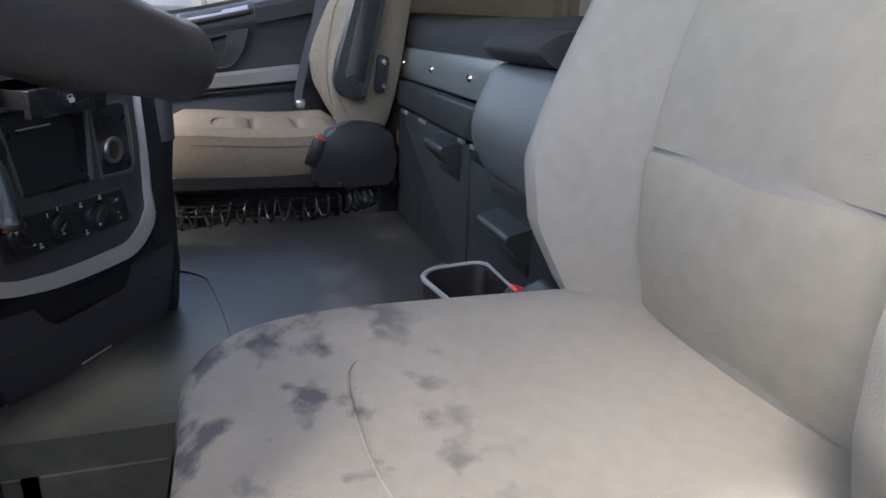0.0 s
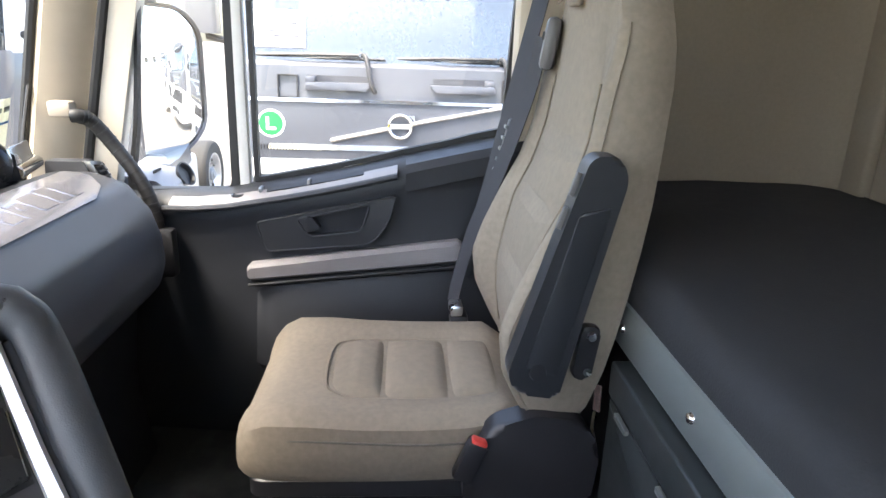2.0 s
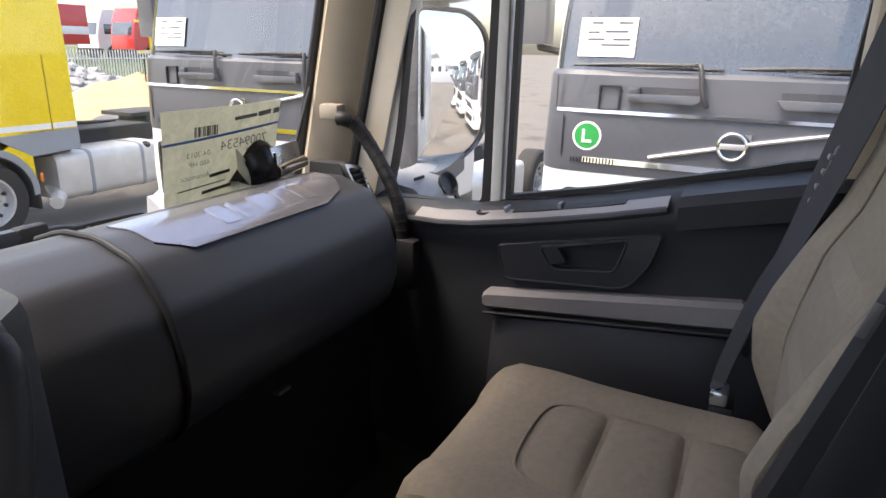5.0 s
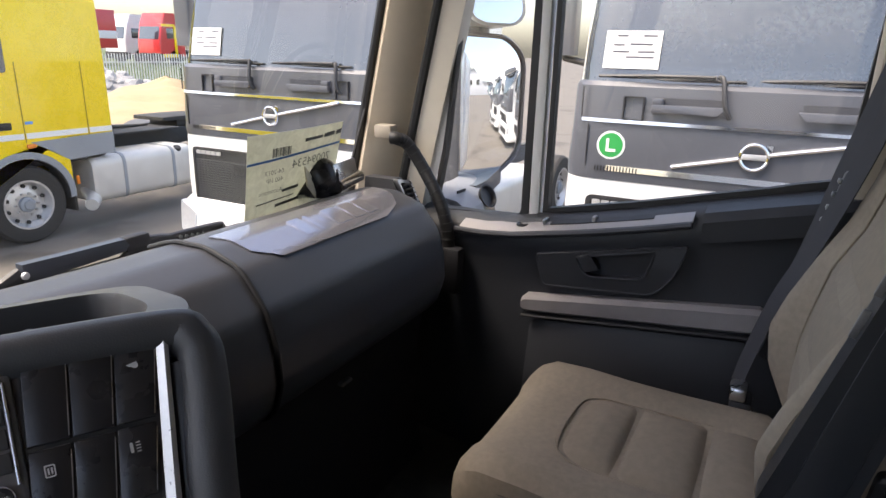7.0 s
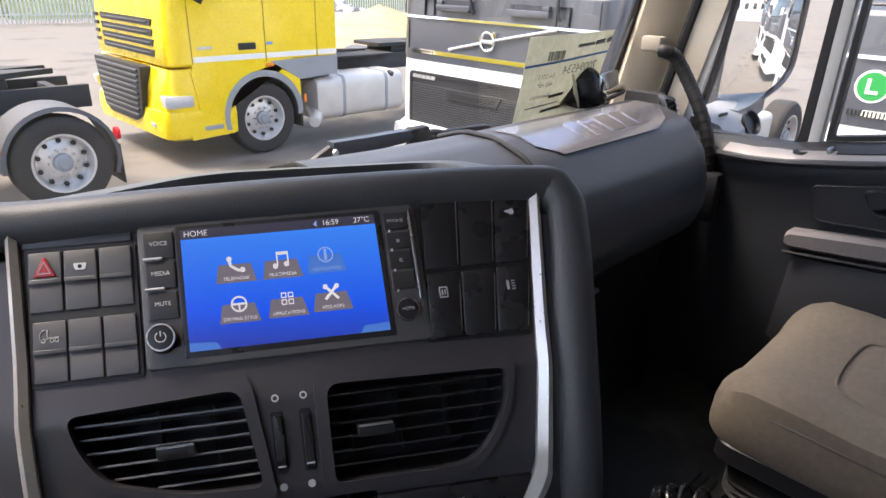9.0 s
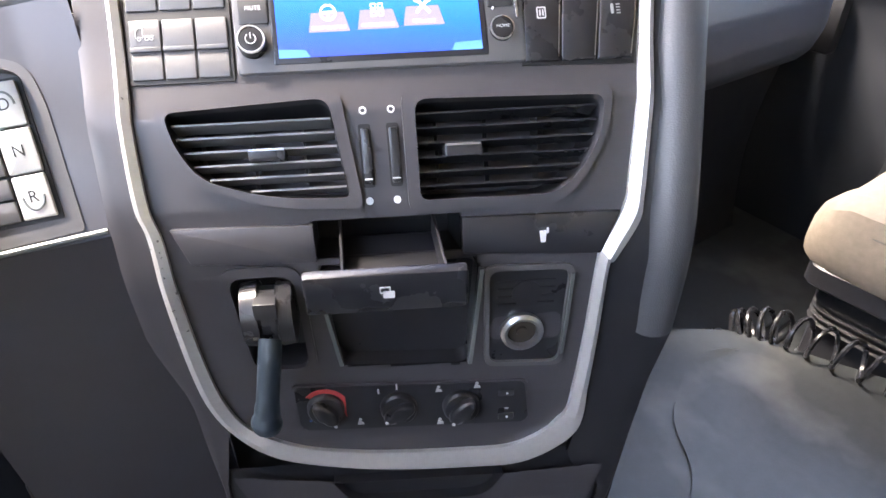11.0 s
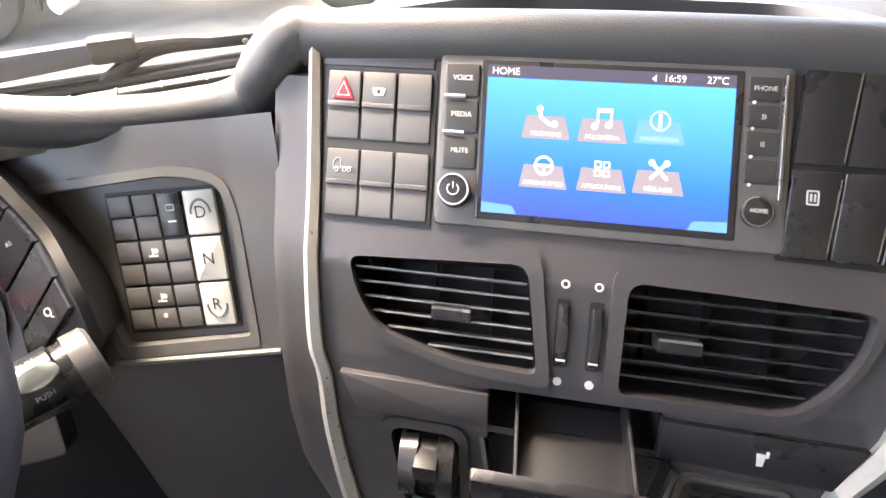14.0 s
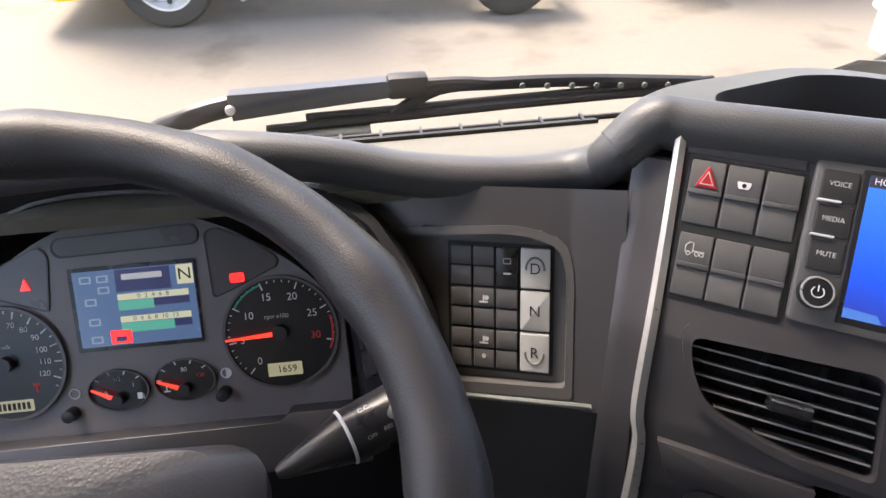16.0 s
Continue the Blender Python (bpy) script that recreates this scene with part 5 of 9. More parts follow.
# pod with a storage tray on top of the console
Q = lambda u, d, z: CU_ * (u - 0.43) + CD_ * d + Vector((0, 0, z))
podz = lambda u, d: 0.795 - 0.22 * (d - 0.63) - 0.04 * max(0, u)
pod_o = rounded([(-0.225, 0.628), (0.215, 0.628), (0.235, 0.74), (0.21, 0.88), (-0.09, 0.845), (-0.20, 0.70)], [0.02, 0.03, 0.03, 0.04, 0.04, 0.04], 5)
pod_i = rounded([(-0.165, 0.652), (0.175, 0.652), (0.20, 0.74), (0.18, 0.855), (-0.08, 0.82), (-0.165, 0.69)], [0.02, 0.03, 0.03, 0.04, 0.04, 0.04], 5)
part("pod_shell", loft([[Q(u, d, 0.45) for u, d in pod_o], [Q(u, d, podz(u, d) - 0.012) for u, d in pod_o], [Q(u * 0.985, d, podz(u, d)) for u, d in pod_o], [Q(u, d, podz(u, d)) for u, d in pod_i], [Q(u * 0.98, 0.75 + (d - 0.75) * 0.98, podz(u, d) - 0.008) for u, d in pod_i], [Q(u * 0.97, 0.75 + (d - 0.75) * 0.97, 0.70) for u, d in pod_i]]), M_LEATHER, dash, "grained pod with an open tray on top")
part("tray_floor", prism([(u * 0.96, 0.75 + (d - 0.75) * 0.96) for u, d in pod_i], 0.700, 0.7025, lambda a, b, n: Q(a, b, n)), M_RUBBER, dash)
part("tray_peg", cyl(Q(0.10, 0.80, 0.70), Q(0.10, 0.80, 0.735), 0.005, 0.004, 10), M_BLACK, dash)

# ---- driver's fascia with gear keys ----
PLACE = FASCIA_SIDE
GO, GA, GB = Vector((-0.413, 0.806, 0.616)), Vector((0.961, -0.273, 0.052)), Vector((0.103, 0.523, 0.846))
GN = GA.cross(GB)
G = lambda a, b, n=0.0: GO + GA * a + GB * b + GN * n
rec = rounded([(-0.050, 0.1015), (0.055, 0.1075), (0.087, 0.0985), (0.0925, 0.075), (0.0925, -0.0125), (-0.007, -0.0155), (-0.020, 0.025)], [0.004, 0.02, 0.02, 0.02, 0.004, 0.004, 0.02], 5)
part("fascia", holed(lambda a, b, n: G(a, b, 0.012 + 0.006 * max(0, (a - 0.09) / 0.04)), -0.10, 0.128, -0.022, 0.135, 0.0036, [grow(rec, 0.001)], [(-0.018, -0.022), (0.125, -0.022), (0.128, 0.135), (-0.10, 0.135), (-0.087, 0.1037), (-0.055, 0.053), (-0.0306, -0.0027)]), M_CFACE, dash, "dark grey fascia beside the instruments")
part("fascia_back", sheet(lambda s, t: G(-0.10 + 0.27 * s, -0.03 + 0.145 * t, -0.03), 6, 6, (0, 0.006, -0.002)), M_RUBBER, dash)
part("fascia_edge", ringwall(grow(rec, 0.002), grow(rec, -0.006), -0.002, 0.0135, G), M_GREYP, dash)
part("key_field", prism(rec, -0.006, 0.0, G), M_GREYP, dash)
part("fascia_lower_edge", tube([G(-0.014, -0.0205, 0.013), G(0.05, -0.019, 0.0145), G(0.108, -0.018, 0.0145)], 0.0022, 8), M_RAIL, dash)
part("knee_panel", sheet(lambda s, t: G(-0.05 + 0.20 * s, -0.02 - 0.05 * t, 0.012 - 0.05 * t) - Vector((0, 0, 0.42 * t * t)), 10, 14, (0, 0.006, 0)), M_CFACE, dash, "dark knee panel")
part("key_surround", prism(quad(-0.0025, -0.0025, 0.0795, 0.0945, 0.002), -0.001, 0.0014, G), M_RUBBER, dash)
for r in range(3):
    for c in range(3):
        a0, b0 = 0.0 + 0.0178 * c, 0.0626 - 0.0311 * r
        if (r, c) == (0, 2):
            k = part("push_key", prism(quad(a0, b0, a0 + 0.0165, b0 + 0.0292, 0.001, 2), 0, 0.0045, G, 0.0008), M_BLACKG, dash)
            part("lamp_mark", prism(quad(a0 + 0.0055, b0 + 0.0095, a0 + 0.0115, b0 + 0.0108, 0.0003), 0.004, 0.0052, G), M_MARK, k)
            part("icon", ringwall(quad(a0 + 0.0052, b0 + 0.017, a0 + 0.0115, b0 + 0.0215, 0.001), quad(a0 + 0.006, b0 + 0.0178, a0 + 0.0107, b0 + 0.0207, 0.0006), 0.004, 0.0050, G), M_MARKD, k)
            continue
        k = part("rocker_key", prism(quad(a0, b0 + 0.0152, a0 + 0.0165, b0 + 0.0292, 0.001, 2), 0, 0.0048, G, 0.0009), M_SWITCH, dash)
        part("lower_half", prism(quad(a0, b0, a0 + 0.0165, b0 + 0.0143, 0.001, 2), 0, 0.0042, G, 0.0009), M_SWITCH, k)
        if c == 1 and r > 0:
            part("icon", join(prism(quad(a0 + 0.0048, b0 + 0.0185, a0 + 0.0116, b0 + 0.0198, 0.0003), 0.004, 0.0052, G), prism(quad(a0 + 0.0075, b0 + 0.0185, a0 + 0.0088, b0 + 0.0245, 0.0003), 0.004, 0.0052, G), *[dots(G, [(a0 + 0.0105, b0 + 0.0225)], 0.0018, 0.0052)]), M_MARK, k)
        if (r, c) == (2, 1):
            part("icon", dots(G, [(a0 + 0.0082, b0 + 0.009)], 0.0018, 0.0046), M_MARKD, k)
M_GKEY = mat("gear_key_pale", (0.52, 0.52, 0.5), 0.42, var=0.05, metal=0.15)
M_INK = mat("dark_ink", (0.02, 0.02, 0.02), 0.6)
for r, ch in enumerate("DNR"):
    b0 = 0.0626 - 0.0311 * r
    k = part("gear_key", prism(quad(0.0543, b0, 0.0765, b0 + 0.0295, 0.0015, 3), 0, 0.0055, G, 0.0012), M_GKEY, dash, "pale grey gear key marked " + ch)
    part("key_letter", text_mesh(ch, 0.0115, G, 0.0652, b0 + 0.0145, 0.0058), M_INK, k)
    if ch != "N":
        s = 1 if ch == "D" else -1
        part("key_groove", tube([G(0.0652 + 0.007 * math.cos(t), b0 + 0.0145 + s * (0.009 * math.sin(t) - 0.0005), 0.0055) for t in np.linspace(0, math.pi, 13)], 0.0009, 6), M_RAIL, k)

# ---- instrument cluster ----
PLACE = None
KO = Vector((-0.655, 0.9501, 0.533))
KA, KB, KN = Vector((0.9948, -0.0851, 0.0553)), Vector((-0.0022, 0.5271, 0.8498)), Vector((-0.1015, -0.8455, 0.5242))
K = lambda a, b, n=0.0: KO + KA * a + KB * b + KN * n
CX = -0.0525
cl = thing("instrument_cluster", "instrument cluster with two dials and a lit display", "instrument cluster", (-0.7, 0.95, 0.45))
M_CLF = mat("cluster_face", (0.175, 0.16, 0.162), 0.45, var=0.1, bump=0.15, bscale=1500)
M_LAMPW = mat("lamp_window", (0.085, 0.08, 0.082), 0.3, var=0.08)
side_ = [(0.186, -0.085), (0.1865, -0.011), (0.183, 0.0195), (0.1643, 0.0458), (0.136, 0.0722), (0.0887, 0.1029), (0.046, 0.1185)]
face_o = [(CX + p[0], p[1]) for p in smooth_path([(p[0], p[1], 0) for p in side_ + [(0.0, 0.1245)] + [(-a, b) for a, b in side_[::-1]]], 4)]
part("cluster_face", prism(face_o, -0.01, 0.0, K), M_CLF, cl)
# hood: a funnel from the face out to its rim
H_IN = [(0.152, -0.085, 0.02), (0.150, -0.045, 0.03), (0.149, -0.018, 0.03), (0.145, 0.015, 0.03), (0.135, 0.0454, 0.03), (0.1117, 0.0753, 0.032), (0.0925, 0.0968, 0.034), (0.0224, 0.134, 0.04), (-0.0185, 0.1425, 0.042), (CX, 0.144, 0.042)]
H_OUT = [(0.214, -0.03, 0.09), (0.2124, 0.0032, 0.0966), (0.2059, 0.0266, 0.092), (0.1957, 0.0535, 0.080), (0.1811, 0.081, 0.075), (0.1644, 0.1048, 0.069), (0.125, 0.127, 0.058), (0.035, 0.152, 0.060), (-0.0185, 0.163, 0.060), (CX, 0.165, 0.060)]
flip = lambda l: l + [(2 * CX - a, b, n) for a, b, n in l[-2::-1]]
h_in, h_out = smooth_path(flip(H_IN), 4), smooth_path(flip(H_OUT), 4)
h_mid = [p.lerp(Vector((CX, 0.02, p.z)), 0.05) - Vector((0, 0, p.z)) for p in h_in]
part("hood", loft([[K(m.x, m.y, -0.004), K(p.x, p.y, p.z - 0.003), K(p.x, p.y, p.z), K(q.x, q.y, q.z), K(q.x + 0.006 * (1 if q.x > CX else -1), q.y + 0.005, q.z - 0.004), K(q.x + 0.012 * (1 if q.x > CX else -1), q.y + 0.008, -0.01)] for p, q, m in zip(h_in, h_out, h_mid)]), M_BLACK, cl, "black instrument hood")
# lighter tube along the top lip stands for its highlight
part("hood_lip", tube([K(p.x, p.y, p.z + 0.001) for p in h_in[24:53]], 0.0028, 6), M_CFACE, cl)
part("lower_bezel", prism(rounded([(-0.26, -0.078), (0.072, -0.078), (0.075, -0.070), (0.150, -0.070), (0.150, -0.125), (-0.26, -0.125)], 0.005, 3), -0.01, 0.022, K, 0.005), M_CFACE, cl, "dark panel below the dials")
windows = ([(-0.1243, 0.0982), (-0.1191, 0.1066), (0.0042, 0.1095), (0.0094, 0.1027), (0.0058, 0.0921), (-0.1186, 0.0899)],
           [(0.0149, 0.1004), (0.0247, 0.1044), (0.0559, 0.0908), (0.0785, 0.0721), (0.0771, 0.0645), (0.0326, 0.0454), (0.0168, 0.0402)],
           [(-0.128, 0.0922), (-0.136, 0.1005), (-0.170, 0.087), (-0.19, 0.068), (-0.18, 0.0573), (-0.1339, 0.041)])
for o in windows:
    o = rounded(o, 0.005, 4)
    w_ = part("lamp_window", prism(o, 0.0, 0.0008, K), M_LAMPW, cl)
    part("window_edge", ringwall(grow(o, 0.0012), grow(o, -0.0006), -0.0005, 0.0014, K), M_BLACK, w_)
M_REDL = glow_mat("red_lamp", (1.0, 0.02, 0.02), 0.43)
part("red_warning_lamp", prism(quad(0.0335, 0.0525, 0.0465, 0.0610, 0.002), 0.001, 0.0022, K), M_REDL, cl, "lit red warning lamp")
part("red_warning_lamp", prism([(-0.1555, 0.0625), (-0.1465, 0.0625), (-0.151, 0.073)], 0.001, 0.0022, K), M_REDL, cl, "lit red warning lamp")
# display, drawn about its lower left corner
disp = part("display", prism(quad(-0.112, 0.0, 0.003, 0.0785, 0.002), 0, 0.0018, K), M_BLACKG, cl, "lit colour display")
M_LCD = glow_mat("display_blue", (0.055, 0.11, 0.24), 0.17)
M_LCDD, M_LCDG, M_LCDW = glow_mat("display_dark", (0.02, 0.025, 0.09), 0.17), glow_mat("display_green", (0.06, 0.32, 0.27), 0.17), glow_mat("display_pale", (0.42, 0.46, 0.36), 0.17)
L = lambda a, b, n=0.0: K(-0.108 + a * 1.185, 0.004 + b * 1.04, n)
part("display_field", prism(quad(0.0, 0.0, 0.0922, 0.068, 0.0005), 0.0016, 0.0022, L), M_LCD, disp, smooth=False)
part("display_header", prism(quad(0.0322, 0.0475, 0.0742, 0.0672, 0.0003), 0.002, 0.0025, L), M_LCDD, disp)
part("display_wordmark", prism(quad(0.0372, 0.058, 0.0682, 0.0632, 0.001), 0.0024, 0.0028, L), glow_mat("display_grey", (0.3, 0.33, 0.4), 0.17), disp)
part("gear_field", prism(quad(0.0792, 0.050, 0.0919, 0.0672, 0.0003), 0.002, 0.0025, L), M_LCDW, disp)
part("gear_letter", text_mesh("N", 0.0145, L, 0.0855, 0.0585, 0.0028), M_INK, disp)
for b, w, txt in ((0.036, 0.5, "0  2  4  6  8"), (0.016, 0.75, "0  4  6  8  10  12")):
    part("gauge_scale", prism(quad(0.0322, b + 0.004, 0.0867, b + 0.0095, 0.0003), 0.002, 0.0025, L), M_LCDW, disp)
    part("gauge_numbers", text_mesh(txt, 0.0052, L, 0.0597, b + 0.0068, 0.0028), M_LCDD, disp)
    part("gauge_bar", prism(quad(0.0322, b - 0.005, 0.0322 + 0.0545 * w, b + 0.0035, 0.0003), 0.002, 0.0025, L), M_LCDG, disp)
    part("gauge_rest", prism(quad(0.0322 + 0.0545 * w, b - 0.003, 0.0867, b + 0.0035, 0.0003), 0.002, 0.0025, L), M_LCDD, disp)
part("red_symbol", prism(quad(0.0232, 0.0015, 0.0392, 0.0135, 0.001), 0.0022, 0.0028, L), M_REDL, disp)
part("symbol_core", prism(quad(0.0272, 0.0035, 0.0352, 0.008, 0.0005), 0.0028, 0.0031, L), M_LCDD, disp)
M_LCDS = glow_mat("display_symbol", (0.17, 0.24, 0.36), 0.17)
for a, b in ((0.005, 0.060), (0.018, 0.060), (0.018, 0.050), (0.007, 0.040), (0.008, 0.022), (0.008, 0.006)):
    part("symbol", ringwall(quad(a, b - 0.003, a + 0.009, b + 0.0035, 0.001), quad(a + 0.0014, b - 0.0017, a + 0.0076, b + 0.0022, 0.0006), 0.002, 0.0026, L), M_LCDS, disp)
# dials
M_DIALF = mat("dial_face", (0.012, 0.012, 0.013), 0.35, var=0.05)
M_NEEDLE = glow_mat("red_needle", (1.0, 0.05, 0.03), 0.25)


def gauge(name, a, b, r, marks, numbers, needle, sq=1.0, label="", low=0.0, hub=0.14):
    g = part(name, prism(disc(a, b, r, 48, sq), 0, 0.002, K, 0.0006), M_DIALF, cl, label)
    part("dial_ring", ringwall(disc(a, b, r * 1.035, 48, sq), disc(a, b, r * 0.985, 48, sq), 0, 0.0042, K), M_GREYP, g)
    for ang, ln in marks:
        t = radians(ang)
        c, s = math.cos(t), math.sin(t)
        w = 0.0006 if ln > 0.06 else 0.00045
        p = [(a + c * r * q[0] - s * q[1], b + sq * (s * r * q[0] + c * q[1])) for q in ((0.95, -w), (0.95, w), (0.95 - ln, w), (0.95 - ln, -w))]
        part("tick", prism(p, 0.002, 0.0026, K), M_MARK, g)
    for txt, ang, f, sz, m in numbers:
        t = radians(ang)
        part("number", text_mesh(txt, sz, K, a + math.cos(t) * r * f, b + sq * math.sin(t) * r * f, 0.0027), m, g)
    t = radians(needle[0])
    c, s = math.cos(t), math.sin(t)
    p = [(a + c * r * q[0] - s * q[1], b - low + s * r * q[0] + c * q[1]) for q in ((needle[1], -0.0009), (needle[1], 0.0009), (0.0, 0.0024), (0.0, -0.0024))]
    part("needle", prism(p, 0.0072, 0.0082, K), M_NEEDLE, g, "red needle")
    part("needle_hub", lathe(K(a, b - low, 0.002), KN, [(0, r * hub), (0.0075, r * hub * 0.95), (0.0077, 0.0001)], 20), M_BLACK, g)
    return g


REDN = mat("red_number", (0.7, 0.05, 0.05), 0.5)
TA, TB = 0.0745, 0.002
tk = gauge("rev_counter", TA, TB, 0.052, [(229 - 8.1 * k, 0.13 if k % 5 == 0 else 0.04) for k in range(0, 31)], [("0", 229, 0.66, 0.0098, M_MARK), ("5", 188, 0.70, 0.0085, M_MARK), ("10", 148, 0.64, 0.0098, M_MARK), ("15", 107, 0.68, 0.0098, M_MARK), ("20", 67, 0.68, 0.0098, M_MARK), ("25", 27, 0.66, 0.0098, M_MARK), ("30", -10, 0.62, 0.0098, REDN), ("rpm x100", 100, 0.30, 0.0058, M_MARKD)], (183, 0.97), label="rev counter with red needle")
part("green_band", prism(arc(TA, TB, 0.0490, 108, 147) + arc(TA, TB, 0.0472, 147, 108), 0.002, 0.0027, K), mat("green_print", (0.03, 0.35, 0.25), 0.5), tk)
part("red_band", prism(arc(TA, TB, 0.0490, -24, 14) + arc(TA, TB, 0.0472, 14, -24), 0.002, 0.0027, K), REDN, tk)
M_CLOCK = glow_mat("clock_pale", (0.33, 0.34, 0.24), 0.13)
part("clock_window", prism(quad(0.0585, -0.0397, 0.0905, -0.0272, 0.001), 0.002, 0.0028, K), M_CLOCK, tk)
part("clock_text", text_mesh("1659", 0.0092, K, 0.0765, -0.0335, 0.003), M_INK, tk)
SA, SB = -0.178, -0.004
sp = gauge("speedometer", SA, SB, 0.0525, [(229 - 9.6 * k, 0.13 if k % 2 == 0 else 0.05) for k in range(0, 28)], [("10", 209, 0.7, 0.0075, M_MARK), ("30", 170, 0.7, 0.0075, M_MARK), ("50", 132, 0.7, 0.0075, M_MARK), ("70", 76, 0.7, 0.0075, M_MARK), ("80", 57, 0.7, 0.0075, M_MARK), ("90", 38, 0.7, 0.0075, M_MARK), ("100", 18, 0.66, 0.0075, M_MARK), ("110", -1, 0.66, 0.0075, M_MARK), ("120", -20, 0.66, 0.0075, M_MARK), ("km/h", 90, 0.3, 0.0055, M_MARKD)], (210, 0.6), label="speedometer with red needle")
part("odometer_window", prism(quad(-0.195, -0.050, -0.1595, -0.0388, 0.001), 0.002, 0.0028, K), M_CLOCK, sp)
part("odometer_digits", join(*[prism(quad(-0.192 + 0.0044 * k, -0.0478, -0.1892 + 0.0044 * k, -0.0412, 0.0004), 0.0028, 0.0031, K) for k in range(7)]), M_INK, sp)
part("speed_mark", join(prism(quad(-0.1575, -0.0265, -0.1515, -0.0245, 0.0004), 0.002, 0.0027, K), prism(quad(-0.1555, -0.0325, -0.1535, -0.0255, 0.0004), 0.002, 0.0027, K)), REDN, sp)
fg = gauge("fuel_gauge", -0.081, -0.0385, 0.0275, [(176 - 34 * k, 0.16) for k in range(5)], [("0", 195, 0.45, 0.0058, M_MARK), ("1/2", 92, 0.55, 0.0058, M_MARK), ("1", 22, 0.55, 0.0058, M_MARK)], (153, 0.92), 0.7, "fuel gauge", 0.008, 0.2)
part("pump_icon", join(prism(quad(-0.0645, -0.0485, -0.0600, -0.0425, 0.0004), 0.002, 0.0026, K), prism(quad(-0.0592, -0.0485, -0.0584, -0.0440, 0.0002), 0.002, 0.0026, K)), M_MARK, fg)
tg = gauge("temperature_gauge", -0.0193, -0.0345, 0.0278, [(176 - 34 * k, 0.16) for k in range(5)], [("80", 90, 0.5, 0.0058, M_MARK), ("120", 18, 0.55, 0.0052, REDN)], (158, 0.92), 0.7, "coolant temperature gauge", 0.008, 0.2)
part("coolant_icon", join(prism(quad(-0.0402, -0.0450, -0.0340, -0.0438, 0.0002), 0.002, 0.0026, K), prism(quad(-0.0376, -0.0440, -0.0366, -0.0390, 0.0002), 0.002, 0.0026, K)), M_MARK, tg)
for a, b in ((-0.126, -0.0568), (0.0157, -0.0509)):
    part("reset_knob", lathe(K(a, b, 0), KN, [(0, 0.0066), (0.012, 0.0058), (0.013, 0.0001)], 16), M_BLACK, cl)
part("contrast_icon", ringwall(disc(0.0188, -0.0323, 0.0052, 20), disc(0.0188, -0.0323, 0.0040, 20), 0.0, 0.0014, K), M_MARK, cl)
part("contrast_half", prism([(0.0188, -0.0283)] + [(0.0188 + 0.004 * math.cos(t), -0.0323 + 0.004 * math.sin(t)) for t in np.linspace(1.4, -1.4, 10)] + [(0.0188, -0.0363)], 0.0, 0.0013, K), M_MARK, cl)
part("reset_icon", ringwall(disc(-0.1223, -0.0385, 0.0052, 20), disc(-0.1223, -0.0385, 0.0042, 20), 0.0, 0.0014, K), M_MARKD, cl)
# keys set into the hood's sloping side
for k, txt in enumerate(("", "SL", "ASR", "", "*")):
    i0, i1, o0, o1 = (K(*q) for q in (H_IN[6 - k], H_IN[5 - k], H_OUT[6 - k], H_OUT[5 - k]))
    up = (o0 - i0).cross(i0 - i1).normalized()
    up = up if up.dot(KN) > 0 else -up
    at = lambda u, v, n: i1.lerp(o1, u).lerp(i0.lerp(o0, u), v) + up * n
    ring = [(0.06, 0.03), (0.97, 0.03), (0.97, 0.97), (0.06, 0.97)] if k else [(0.10, 0.03), (0.97, 0.03), (0.85, 0.6), (0.62, 0.95), (0.10, 0.97)]
    kk = part("side_key", loft([[at(u, v, 0.0) for u, v in ring], [at(u, v, 0.0030) for u, v in ring], [at(0.5 + (u - 0.5) * 0.97, 0.5 + (v - 0.5) * 0.94, 0.0042) for u, v in ring]]), M_BLACKG, cl)
    ux, mid = (o1.lerp(o0, 0.5) - i1.lerp(i0, 0.5)).normalized(), at(0.68, 0.5, 0.0046)
    ux = (ux * 0.75 + KA * 0.6).normalized()
    uy = up.cross(ux)
    on_key = lambda u, v, n: mid + ux * u + uy * v + up * n
    if txt == "*":
        part("icon", join(ringwall(disc(-0.001, 0.001, 0.0034, 16), disc(-0.001, 0.001, 0.0026, 16), 0.0, 0.0004, on_key), ringwall(disc(0.0025, -0.0025, 0.0024, 14), disc(0.0025, -0.0025, 0.0017, 14), 0.0, 0.0004, on_key)), M_MARK, kk)
    elif txt:
        part("key_text", text_mesh(txt, 0.0072 if txt == "SL" else 0.005, on_key, 0.0, 0.0, 0.0), M_MARK, kk)

# ---- steering wheel ----
PLACE = None
W0 = Vector((-0.713, 0.683, 0.685))
WN = Vector((0.065, -0.33, 1.0)).normalized()
WX = Vector((1.0, 0.0, -0.065)).normalized()
WB = WN.cross(WX)
W = lambda a, b, n=0.0: W0 + 1.068 * (WX * a + WB * b + WN * n)
sw = thing("steering_wheel", "black grained steering wheel with thick rim", "steering wheel", (-0.63, 0.72, 0.55))
R0 = 0.2277
part("rim", tube([W(R0 * math.cos(t), R0 * math.sin(t), 0.004) for t in np.linspace(0, 2 * math.pi, 97)[:-1]], [0.021 + 0.0025 * math.cos(6 * t) ** 8 for t in np.linspace(0, 2 * math.pi, 97)[:-1]], 18, True), cell_mat("wheel_leather", (0.022, 0.021, 0.024), 0.46, 0.0016, 0.4), sw, "thick grained black rim")
hub = rounded([(-0.142, 0.048), (0.142, 0.042), (0.125, -0.115), (-0.125, -0.115)], [0.03, 0.03, 0.06, 0.06], 6)
